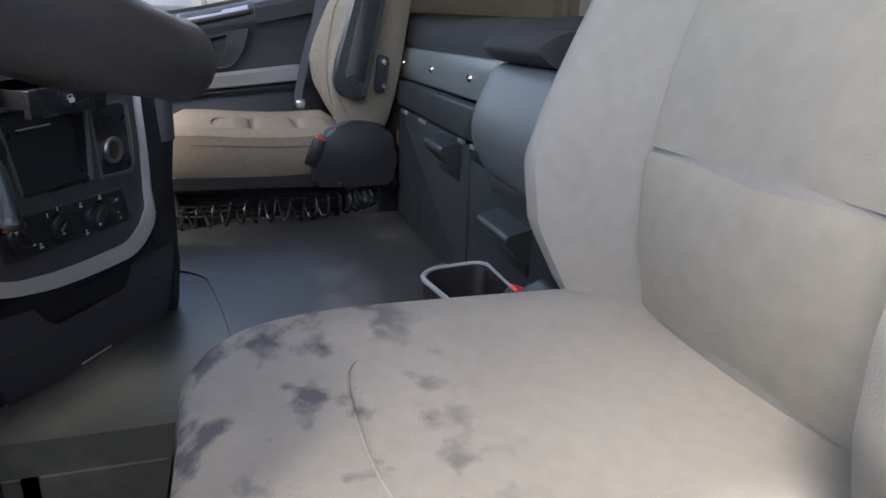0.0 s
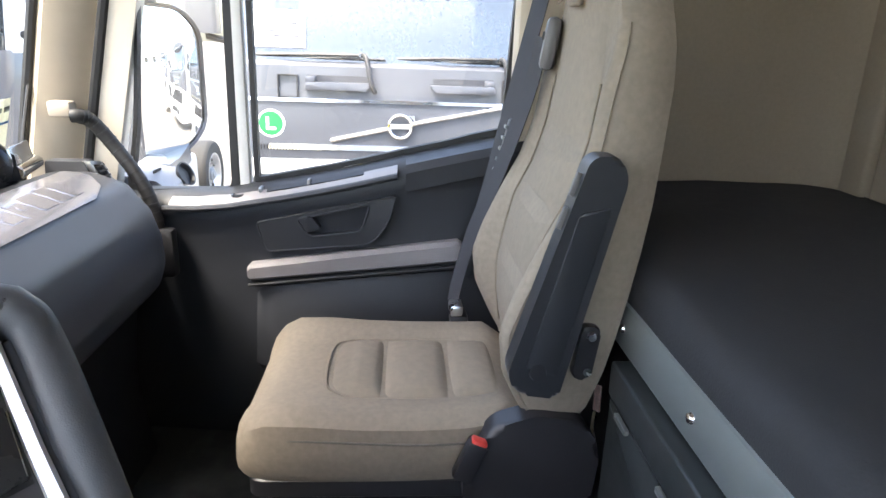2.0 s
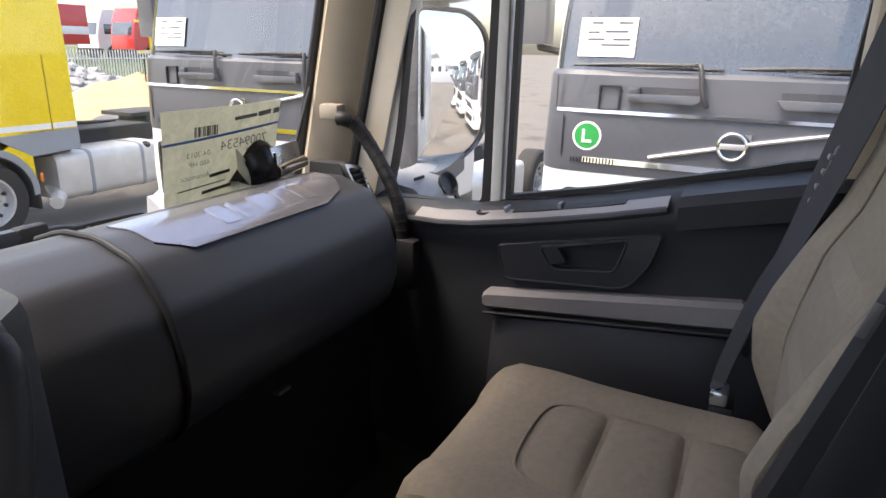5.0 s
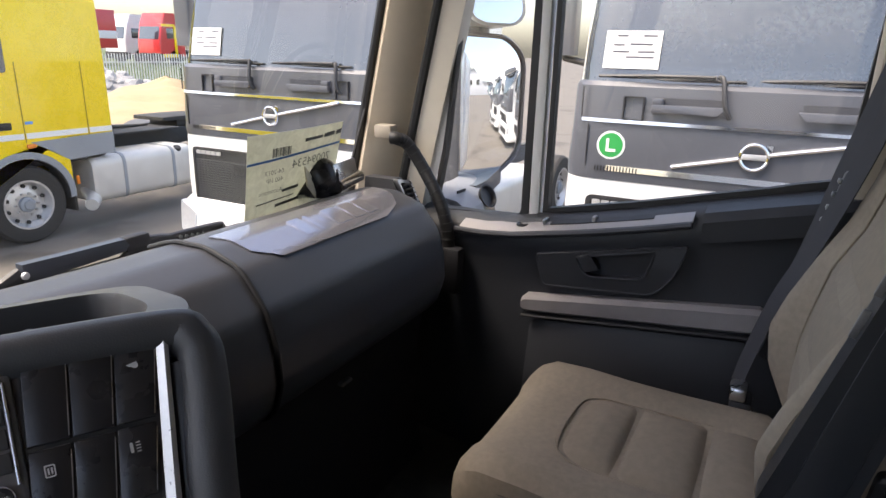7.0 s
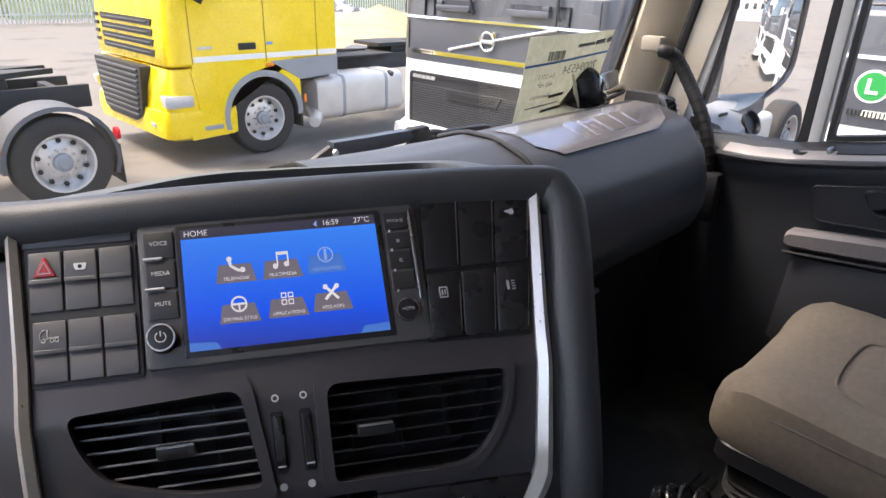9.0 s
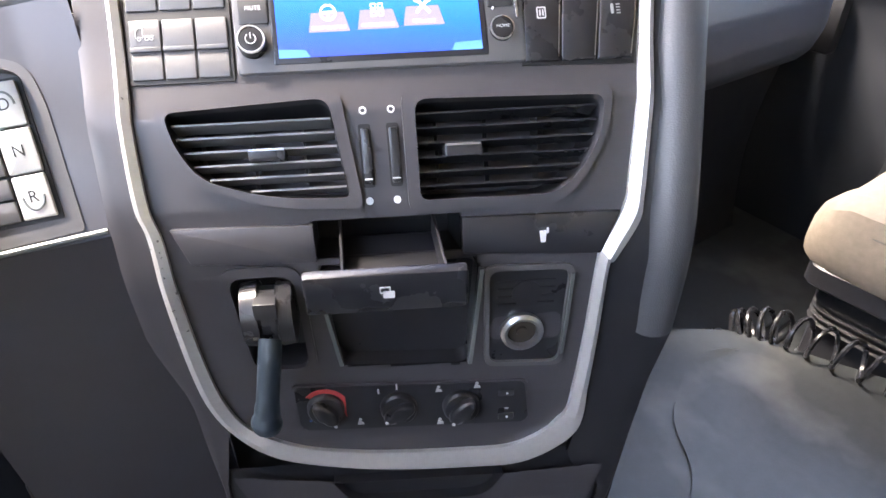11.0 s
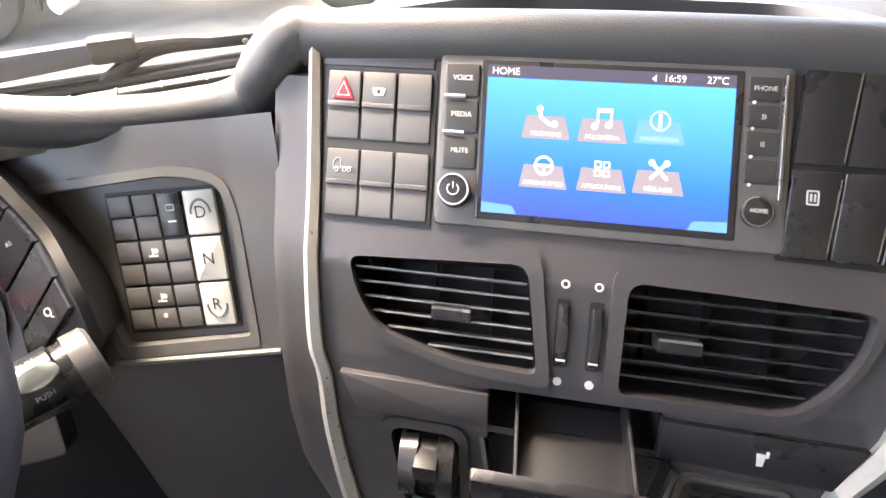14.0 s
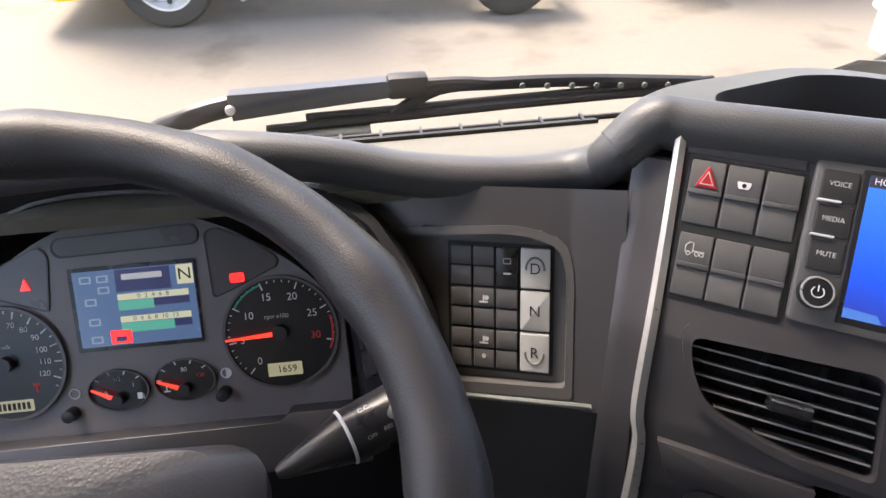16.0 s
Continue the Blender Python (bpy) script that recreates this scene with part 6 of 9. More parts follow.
part("hub", loft([[W(a * 0.9, b * 0.9, -0.10) for a, b in hub], [W(a, b, -0.06) for a, b in hub], [W(a, b, -0.035) for a, b in hub], [W(a * 0.85, b * 0.85, -0.018) for a, b in hub], [W(a * 0.3, b * 0.3, -0.012) for a, b in hub]]), M_DASH, sw, "padded wheel hub")
for s in (-1, 1):
    part("spoke", loft([[W(s * x, y + h, n), W(s * x, y, n + 0.008), W(s * x, y - h, n), W(s * x, y, n - 0.014)] for x, y, h, n in ((0.07, -0.06, 0.035, -0.045), (0.13, -0.065, 0.028, -0.03), (0.212, -0.07, 0.032, 0.0))]), M_BLACK, sw)
    part("spoke", loft([[W(s * x + h, y, n), W(s * x, y, n + 0.008), W(s * x - h, y, n), W(s * x, y, n - 0.014)] for x, y, h, n in ((0.035, -0.06, 0.02, -0.045), (0.06, -0.13, 0.016, -0.02), (0.09, -0.205, 0.022, 0.0))]), M_BLACK, sw)
column = thing("steering_column", "black plastic steering column cover with stalk", "steering column", (-0.63, 0.75, 0.4))
part("cover", loft([[W(-0.07, 0.03, n), W(0.07, 0.03, n), W(0.075, -0.05, n), W(0.04, -0.085, n), (W(-0.04, -0.085, n)), W(-0.075, -0.05, n)] for n in (-0.10, -0.18, -0.30)]), M_BLACK, column)
ST0, ST1 = Vector((-0.577, 0.780, 0.558)), Vector((-0.472, 0.822, 0.565))
SX = (ST1 - ST0).normalized()
SN = (Vector((-0.05, -0.62, 0.78)) - SX * Vector((-0.05, -0.62, 0.78)).dot(SX)).normalized()
SY = SN.cross(SX)
stk = part("stalk", lathe(ST0, SX, [(0, 0.0035), (0.004, 0.006), (0.055, 0.0205), (0.06, 0.0212), (0.112, 0.0235), (0.114, 0.021), (0.124, 0.021)], 28), M_BLACKG, column, "black conical control stalk with printed marks")
part("stalk_push", lathe(ST0 + SX * 0.122, SX, [(0, 0.0235), (0.014, 0.0235), (0.017, 0.021), (0.016, 0.017), (0.015, 0.0001)], 24), M_GREYP, stk)
part("stalk_ring", lathe(ST0 + SX * 0.0535, SX, [(0, 0.0204), (0.0004, 0.0212), (0.0022, 0.0216), (0.0026, 0.0208)], 28), M_MARK, stk)
on_stalk = lambda u, v, n: ST0 + SX * u + (SN * math.cos(v / 0.0225) + SY * math.sin(v / 0.0225)) * (0.0215 + 0.045 * (u - 0.06) + 0.0004 + n)
part("stalk_wheel", lathe(on_stalk(0.073, 0.002, -0.003), SN, [(0, 0.0058), (0.004, 0.0055), (0.0045, 0.0001)], 18), M_BLACK, stk)
for txt, u, v, z in (("C.C", 0.072, 0.0135, 0.0055), ("OFF", 0.070, -0.0085, 0.0045), ("RES", 0.083, -0.0075, 0.0045), ("PULL", 0.099, 0.013, 0.0055), ("PUSH", 0.099, -0.013, 0.0052)):
    part("stalk_print", text_mesh(txt, z, on_stalk, u, v, 0.0), M_MARKD, stk)
part("stalk_pad", loft([[on_stalk(0.100 + 0.014 * math.cos(t) * k, 0.0075 * math.sin(t) * k, n) for t in np.linspace(0, 2 * math.pi, 25)[:-1]] for k, n in ((1.0, -0.002), (1.0, 0.0008), (0.9, 0.0014))]), M_RAIL, stk, "pale grey pad on the stalk")

# ---- seats ----
M_ARMR = mat("armrest_black_plastic", (0.019, 0.021, 0.025), 0.42, var=0.1, bump=0.25, bscale=800)
# height, half width, front of the bolsters, front of the centre, rear
BACK = [(0.36, 0.20, 0.13, 0.135, 0.05), (0.40, 0.222, 0.154, 0.140, 0.035), (0.47, 0.236, 0.188, 0.150, 0.018), (0.54, 0.240, 0.197, 0.152, 0.004), (0.60, 0.241, 0.178, 0.142, -0.006), (0.68, 0.241, 0.143, 0.125, -0.018), (0.75, 0.240, 0.108, 0.092, -0.026), (0.83, 0.238, 0.083, 0.070, -0.031), (0.92, 0.234, 0.070, 0.058, -0.036), (0.97, 0.226, 0.058, 0.054, -0.036), (1.0, 0.212, 0.052, 0.053, -0.036), (1.03, 0.188, 0.049, 0.055, -0.036), (1.06, 0.165, 0.050, 0.064, -0.038), (1.10, 0.155, 0.054, 0.060, -0.042), (1.2, 0.15, 0.042, 0.046, -0.055), (1.3, 0.135, 0.022, 0.026, -0.066), (1.36, 0.11, 0.0, 0.0, -0.066), (1.378, 0.08, -0.02, -0.02, -0.055)]
CUSH = [(0.628, 0.17, 0.318, 0.285), (0.622, 0.195, 0.345, 0.272), (0.605, 0.212, 0.368, 0.266), (0.57, 0.220, 0.384, 0.264), (0.50, 0.223, 0.384, 0.262), (0.42, 0.223, 0.378, 0.262), (0.33, 0.222, 0.376, 0.262), (0.24, 0.218, 0.378, 0.262), (0.17, 0.205, 0.384, 0.264), (0.13, 0.185, 0.36, 0.272)]
CUSH_WORN = [(0.628, 0.12, 0.31, 0.285), (0.622, 0.14, 0.335, 0.272), (0.605, 0.165, 0.352, 0.266), (0.575, 0.188, 0.362, 0.264), (0.53, 0.206, 0.366, 0.262), (0.46, 0.218, 0.366, 0.262), (0.33, 0.222, 0.364, 0.262), (0.2, 0.218, 0.364, 0.262), (0.05, 0.205, 0.362, 0.264)]


def seat(x0, dy, side, fabric, centre, label, back_dy=0.0, back_dz=0.0, hollow=0.0):
    """A sprung truck seat; side: +1 with its armrest and buckle on the smaller x."""
    X = lambda x, y, z: Vector((x0 + side * x, y + dy, z))
    XB = lambda x, y, z: Vector((x0 + side * x, y + back_dy, z + back_dz))
    st = thing("truck_seat", label, "seat", X(0, 0.35, -0.05), group="cab seats")

    def back_ring(z, w, yf, yc, yb):
        half = [(1.0, (yf + yb) / 2), (1.0, yf - 0.035), (0.985, yf - 0.014), (0.945, yf - 0.003), (0.89, yf), (0.83, yf - 0.004), (0.77, yf - 0.3 * (yf - yc) - 0.004), (0.70, yf - 0.8 * (yf - yc) - 0.006), (0.63, yc - 0.004), (0.32, yc + 0.002)]
        rear = [(0.985, yb + 0.03), (0.94, yb + 0.008), (0.85, yb), (0.4, yb - 0.006)]
        pts = [(-a, b) for a, b in half] + [(0, yc + 0.003)] + half[::-1] + rear + [(0, yb - 0.008)] + [(-a, b) for a, b in rear[::-1]]
        return [XB(a * w, b, z) for a, b in pts]
    fine = [(z, w, yf, yc - hollow * min(1.0, max(0.0, (1.0 - z) / 0.12)), yb) for z, (w, yf, yc, yb) in [(z, interp(BACK, z)) for z in np.linspace(0.36, 1.378, 72)]]
    face = lambda z: interp(fine, z)
    back = part("backrest", loft([back_ring(*r) for r in fine]), fabric, st, "fabric backrest with deep side bolsters")
    for sg in (-1, 1):
        part("bolster_seam", tube([XB(sg * 0.66 * w, yc - 0.001, z) for z, w, yf, yc, yb in fine[3:40]], 0.0022, 6), centre, back)
        part("side_seam", tube([XB(sg * w * 0.988, yf - 0.012, z) for z, w, yf, yc, yb in fine[1:46]], 0.0018, 6), centre, back)
    w, yf, yc, yb = face(1.05)
    part("cross_seam", tube([XB(a * w, yc + 0.003, 1.05 + 0.012 * math.cos(2 * a)) for a in np.linspace(-0.9, 0.9, 13)], 0.0018, 6), centre, back)
    bands = ((0.43, 0.575), (0.58, 0.70), (0.705, 0.80), (0.805, 1.03)) if side > 0 else ((0.39, 0.56), (0.565, 0.72), (0.725, 0.90), (0.905, 1.03))
    for z0, z1 in bands:
        def pad(s, t, z0=z0, z1=z1):
            z = z0 + (z1 - z0) * t
            w, yf, yc, yb = face(z)
            return XB((2 * s - 1) * 0.62 * w, yc + (-0.003 if side > 0 else 0.002) + (0.011 if side > 0 else 0.006) * (max(0.0, math.sin(math.pi * s)) ** 0.7) * (max(0.0, math.sin(math.pi * t)) ** 0.6), z)
        part("centre_panel", sheet(pad, 16, 12), centre, back)

    def cush_ring(y, w, zt, zb):
        pts = [(-w, zb + 0.02), (-w, zt - 0.045), (-0.97 * w, zt - 0.015), (-0.85 * w, zt), (-0.62 * w, zt - 0.004), (-0.52 * w, zt - 0.014), (0, zt - 0.016), (0.52 * w, zt - 0.014), (0.62 * w, zt - 0.004), (0.85 * w, zt), (0.97 * w, zt - 0.015), (w, zt - 0.045), (w, zb + 0.02), (0.96 * w, zb), (-0.96 * w, zb)]
        return [X(a, y, b) for a, b in pts]
    tab = sorted(CUSH if side > 0 else CUSH_WORN)
    cu = part("seat_cushion", loft([cush_ring(y, *interp(tab, y)) for y in list(np.linspace(0.13 if side > 0 else -0.03, 0.57, 22)) + [0.585, 0.60, 0.612, 0.622, 0.628]]), fabric, st, "beige fabric seat cushion")
    for k, (y0, y1) in enumerate(() if side < 0 else ((0.385, 0.482), (0.262, 0.378), (0.165, 0.255))):
        def pad2(s, t, y0=y0, y1=y1, k=k):
            y = y0 + (y1 - y0) * t
            hw = 0.117 - (0.030 * max(0, (t - 0.45) / 0.55) ** 2.5 if k == 0 else 0)
            return X((2 * s - 1) * hw, y, (0.362 if side > 0 else 0.3465) + (0.017 if side > 0 else 0.005) * (math.sin(math.pi * s) ** 0.35) * (math.sin(math.pi * (0.5 + 0.5 * t) if k == 0 and t > 0.5 else math.pi * t) ** 0.4 if 0 < t < 1 else 0.0))
        part("insert_panel", sheet(pad2, 16, 12), centre, cu)
    zi = 0.0 if side > 0 else -0.017
    part("insert_seam", tube(smooth_path([X(-0.119, 0.17, 0.364 + zi), X(-0.119, 0.40, 0.364 + zi), X(-0.105, 0.465, 0.367 + zi), X(-0.06, 0.487, 0.37 + zi), X(0.06, 0.487, 0.37 + zi), X(0.105, 0.465, 0.367 + zi), X(0.119, 0.40, 0.364 + zi), X(0.119, 0.17, 0.364 + zi)], 6), 0.003 if side > 0 else 0.0013, 6), centre if side > 0 else fabric, cu)
    for sg in (-1, 1):
        if side > 0:
            part("edge_seam", tube(smooth_path([X(sg * 0.213, 0.16, 0.345), X(sg * 0.221, 0.3, 0.338), X(sg * 0.221, 0.5, 0.345), X(sg * 0.208, 0.6, 0.34)], 6), 0.002, 6), M_SEATGREY, cu)
    base = part("seat_base", loft([[X(a * k, 0.365 + b * k2, z) for a, b in rounded([(-0.205, -0.23), (0.205, -0.23), (0.205, 0.235), (-0.205, 0.235)], 0.03, 3)] for k, k2, z in ((1.0, 1.0, 0.225), (1.04, 1.02, 0.232), (1.04, 1.02, 0.262), (1.0, 1.0, 0.27))]), M_BLACK, st, "black seat frame")
    rings = []
    for i in range(13):
        z = 0.228 - 0.0065 * i
        k = 0.985 if i % 2 else 0.93
        rings.append([X(a * k, 0.365 + b * k, z) for a, b in rounded([(-0.20, -0.225), (0.20, -0.225), (0.20, 0.228), (-0.20, 0.228)], 0.05, 4)])
    part("bellows", loft(rings), M_RUBBER, st, "folded black rubber bellows under the seat")
    part("pedestal", bx(X(0, 0.37, 0.05), (0.36, 0.42, 0.2), 0.02), M_BLACK, st)
    # recliner cover, buckle
    rc = rounded([(0.03, 0.235), (0.245, 0.235), (0.245, 0.30), (0.20, 0.385), (0.13, 0.408), (0.055, 0.395), (0.02, 0.345)], 0.02, 4)
    if side < 0:
        rc = rounded([(0.16, 0.235), (0.245, 0.235), (0.245, 0.315), (0.215, 0.345), (0.16, 0.35)], 0.014, 4)
    part("recliner_cover", prism(rc, 0.0, 0.045, lambda a, b, n: X(-0.20 - n - (0.03 if side < 0 else 0.0), a, b), 0.012, 3), M_BLACK, st, "black plastic recliner cover")
    part("cover_bolt", lathe(X(-0.243, 0.174, 0.246), (-side, 0, 0), [(0, 0.006), (0.006, 0.005), (0.0062, 0.0001)], 12), M_STEEL, st)
    bo_ = 0.0 if side > 0 else 0.055
    bk = part("belt_buckle", bx((0, 0, 0), (0.026, 0.034, 0.075), 0.006, 2, pose(*X(-0.247 - bo_, 0.236, 0.328 - 0.9 * bo_), 22, 0, 0)), M_BLACK, st, "black belt buckle with red button")
    part("red_button", bx((0, 0.0, 0.036), (0.02, 0.026, 0.012), 0.003, 2, pose(*X(-0.248 - bo_, 0.236, 0.328 - 0.9 * bo_), 22, 0, 0)), glowless_red, bk)
    # folded-up armrest
    if side < 0:
        X = lambda x, y, z: Vector((x0 + side * x, y + back_dy - 0.035, z + back_dz))
    AX = lambda a, b, n: X(-0.243 - n, a, b)
    ao = rounded([(0.176, 0.470), (0.192, 0.502), (0.100, 0.822), (0.088, 0.832), (0.056, 0.832), (0.042, 0.80), (0.112, 0.462)], [0.02, 0.02, 0.01, 0.01, 0.015, 0.015, 0.012], 5)
    arm = part("armrest", prism(ao, 0.0, 0.042, AX, 0.008, 3), M_ARMR, st, "dark plastic armrest folded up beside the backrest")
    part("arm_inset", prism(rounded([(0.118, 0.50), (0.062, 0.762), (0.106, 0.752), (0.165, 0.515)], 0.006, 3), 0.041, 0.0438, AX, 0.0015), M_ARMR, arm)
    for b in (0.742, 0.79):
        part("arm_clip", bx((0, 0, 0), (0.006, 0.010, 0.034), 0.002, 2, pose(*X(-0.27, 0.1255 - (b - 0.742) * 0.28, b), 15)), M_GREYP, arm)
    part("arm_pivot", lathe(X(-0.285, 0.146, 0.508), (-side, 0, 0), [(0, 0.014), (0.003, 0.0125), (0.003, 0.0001)], 18), M_BLACK, arm)
    part("arm_edge", tube(smooth_path([X(-0.232, 0.178, 0.50), X(-0.238, 0.14, 0.64), X(-0.238, 0.102, 0.79)], 6), 0.006, 8), M_RAIL, arm)
    br = part("arm_bracket", prism(rounded([(0.085, 0.478), (0.055, 0.478), (0.045, 0.565), (0.075, 0.57)], 0.012, 4), 0.0, 0.018, lambda a, b, n: X(-0.236 - n, a, b), 0.004), M_BLACK, st)
    for a, b in ((0.062, 0.493), (0.06, 0.552)):
        part("bracket_bolt", lathe(X(-0.254, a, b), (-side, 0, 0), [(0, 0.008), (0.004, 0.007), (0.0042, 0.0001)], 12), M_STEEL, br)
    if side < 0:
        return st
    # belt guide in the shoulder
    part("belt_guide", bx((0, 0, 0), (0.05, 0.03, 0.10), 0.012, 2, pose(*X(0.17, 0.068, 0.975), 8, 0, side * -14)), M_GREYP, st, "grey belt guide on the shoulder")
    part("guide_slot", bx((0, 0.014, 0.012), (0.03, 0.01, 0.018), 0.003, 2, pose(*X(0.17, 0.068, 0.975), 8, 0, side * -14)), M_RUBBER, st)
    w, yf, yc, yb = face(1.08)
    bd = part("headrest_badge", bx(X(0, yc + 0.006, 1.085), (0.06, 0.012, 0.10), 0.02, 3), centre, st)
    part("badge_mark", bx(X(0, yc + 0.012, 1.10), (0.038, 0.004, 0.03), 0.006, 2), M_SEATGREY, bd)
    return st


glowless_red = mat("buckle_red", (0.62, 0.06, 0.05), 0.4, var=0.05)
seat(0.775, 0.0, 1, M_FABRIC, mat("seat_panel_beige", (0.235, 0.198, 0.153), 0.92, var=0.14, scale=70, bump=0.6, bscale=700, spec=0.2), "beige fabric passenger seat with folded armrest")
seat(-0.71, -0.143, -1, M_FABRIC2, mat("seat_panel_worn", (0.255, 0.235, 0.20), 0.92, var=0.12, scale=40, bump=0.7, bscale=600, spec=0.2, stain=((0.085, 0.085, 0.095), 20, 0.53, 0.64, 0.22, 0.32)), "worn stained grey-beige driver seat with folded armrest", -0.07, -0.035, 0.06)

# seat belt of the passenger seat
belt = thing("seat_belt", "dark grey seat belt hanging beside the passenger seat", "seat belt", (1.02, 0.2, 0.38))


def strap(pts, w, nrm, mtl, name, label=""):
    p = smooth_path(pts, 8)
    n = Vector(nrm).normalized()
    rings = []
    for i, q in enumerate(p):
        d = (p[min(i + 1, len(p) - 1)] - p[max(i - 1, 0)]).normalized()
        s = d.cross(n).normalized() * w / 2
        rings.append([q - s - n * 0.001, q + s - n * 0.001, q + s + n * 0.001, q - s + n * 0.001])
    return part(name, loft(rings), mtl, belt, label)


M_BELT = mat("belt_webbing", (0.035, 0.036, 0.042), 0.75, var=0.15, bump=0.4, bscale=900)
strap([(0.948, 0.084, 0.985), (0.975, 0.096, 0.89), (1.0, 0.127, 0.768), (1.022, 0.160, 0.659), (1.032, 0.192, 0.57), (1.032, 0.222, 0.45), (1.02, 0.232, 0.40)], 0.046, (-0.5, 1, 0.2), M_BELT, "webbing", "dark grey webbing")
strap([(1.08, 0.02, 1.35), (1.08, 0.058, 1.112), (1.08, 0.085, 0.981), (1.08, 0.118, 0.83), (1.08, 0.153, 0.665), (1.07, 0.189, 0.53), (1.06, 0.205, 0.45)], 0.05, (-0.6, 1, 0.2), M_BELT, "webbing")
part("latch_plate", bx((0.992, 0.228, 0.398), (0.05, 0.03, 0.026), 0.006), M_STEEL, belt, "chrome belt latch")
part("latch_housing", bx((1.0, 0.22, 0.37), (0.06, 0.04, 0.03), 0.008), M_BLACK, belt)
part("strap_stop", lathe((1.085, 0.165, 0.60), (-0.6, 1, 0.2), [(0, 0.012), (0.006, 0.01), (0.0062, 0.0001)], 16), M_RAIL, belt)
part("height_adjuster", bx((0, 0, 0), (0.03, 0.02, 0.16), 0.006, 2, pose(1.045, 0.13, 0.74, 12)), M_BLACK, belt)
for k in range(6):
    part("adjuster_tooth", bx((0, 0.012, -0.06 + 0.024 * k), (0.02, 0.008, 0.008), 0.002, 2, pose(1.045, 0.13, 0.74, 12)), M_RAIL, belt)

# coiled air hose on the floor beside the seat
path = smooth_path([(0.50, 0.645, 0.135), (0.52, 0.58, 0.165), (0.528, 0.42, 0.178), (0.532, 0.26, 0.18), (0.56, 0.13, 0.19), (0.61, 0.06, 0.20), (0.66, 0.0, 0.215)], 24)
coil = []
L_ = len(path)
for i in range(27 * 14):
    f = i / (27 * 14 - 1) * (L_ - 1)
    k = min(int(f), L_ - 2)
    p = path[k].lerp(path[k + 1], f - k)
    d = (path[k + 1] - path[k]).normalized()
    u, v = frame_axes(d)
    a = 2 * math.pi * i / 14
    r = 0.0275 if i < 21 * 14 else 0.018
    coil.append(p + r * (math.cos(a) * u + math.sin(a) * v))
hose = thing("coiled_hose", "black coiled air hose lying along the seat base", "hose", (0.53, 0.3, 0.15))
part("coil", tube(coil, 0.0038, 6), M_BLACKG, hose)
part("hose_end", tube(smooth_path([(0.66, 0.0, 0.215), (0.68, -0.012, 0.23), (0.70, -0.02, 0.26), (0.715, -0.028, 0.29)], 6), 0.0035, 6), M_BLACKG, hose)
part("hose_end", tube(smooth_path([coil[0], (0.51, 0.68, 0.10), (0.53, 0.72, 0.03)], 6), 0.0035, 6), M_BLACKG, hose)
wires = thing("seat_cables", "bundle of pale cables behind the passenger seat", "cable", (0.66, -0.02, 0.24))
for k, m in enumerate((M_MARK, M_MARK, mat("cable_cream", (0.6, 0.5, 0.3), 0.5))):
    part("cable", tube(smooth_path([(0.60 + 0.012 * k, 0.02, 0.24), (0.64 + 0.01 * k, -0.005, 0.285), (0.69, -0.015, 0.265 + 0.012 * k), (0.715, -0.025, 0.30)], 6), 0.003, 6), m, wires)
part("label_tag", bx((0, 0, 0), (0.02, 0.004, 0.05), 0.001, 1, pose(0.715, -0.028, 0.33, 10, 15, 20)), mat("tag_red_white", (0.65, 0.45, 0.42), 0.6, var=0.4, scale=120), wires, "small red and white tag")

# ---- bunk ----
bunk = thing("bunk", "bunk with black mattress and grey metal rail", "bed", (0.1, -0.35, 0.2))


def mat_top(s, t):
    x = -1.25 + 2.36 * s
    yf = -0.012 if x > -0.12 else -0.012 - 0.16 * min(1, (-0.12 - x) / 0.22)
    z, k = interp([(0, 0.565, 0.0), (0.1, 0.60, 0.006), (0.22, 0.635, 0.002), (0.32, 0.655, -0.02), (0.45, 0.664, -0.10), (0.75, 0.668, -0.35), (1, 0.66, -1.0)], t)
    y = yf + k if k > -1 else YR + 0.02
    z += 0.006 * noise.noise((x * 4, y * 5, 0.3)) + (0.012 if x > 0.4 and t > 0.2 else 0) * min(1, (x - 0.4) / 0.4 if x > 0.4 else 0)
    return Vector((x, max(y, YR + 0.02), z))
part("mattress", sheet(mat_top, 60, 24, (0, -0.004, -0.02)), M_MATTRESS, bunk, "black mattress")
part("strap_band", sheet(lambda s, t: mat_top(0.36 + 0.05 * s, 0.12 + 0.3 * t) + Vector((0, 0.004, 0.004)), 4, 8, (0, -0.003, -0.003)), M_RUBBER, bunk, "black strap over the mattress edge")


def rail_y(x):
    return 0.0 if x > -0.12 else -0.17 * min(1, ((-0.12 - x) / 0.24)) ** 1.3
xs = [1.12, 0.9, 0.5, 0.2, 0.0, -0.1, -0.15, -0.2, -0.26, -0.32, -0.38, -0.6, -1.2]
part("rail", loft([[Vector((x, rail_y(x) - 0.022, 0.512)), Vector((x, rail_y(x) - 0.004, 0.512)), Vector((x, rail_y(x), 0.522)), Vector((x, rail_y(x), 0.574)), Vector((x, rail_y(x) - 0.004, 0.586)), Vector((x, rail_y(x) - 0.014, 0.592)), Vector((x, rail_y(x) - 0.026, 0.588)), Vector((x, rail_y(x) - 0.028, 0.52))] for x in xs]), M_RAIL, bunk, "grey metal bunk rail")
for x in (0.81, 0.556, 0.3, 0.048):
    part("rail_bolt", lathe((x, 0.0, 0.55), (0, 1, 0), [(-0.004, 0.0085), (0.001, 0.0085), (0.0045, 0.006), (0.005, 0.0001)], 16), M_CHROME, bunk, "domed chrome bolt")
part("base_board", bx((0.1, -0.36, 0.50), (2.3, 0.62, 0.02)), M_BLACK, bunk)
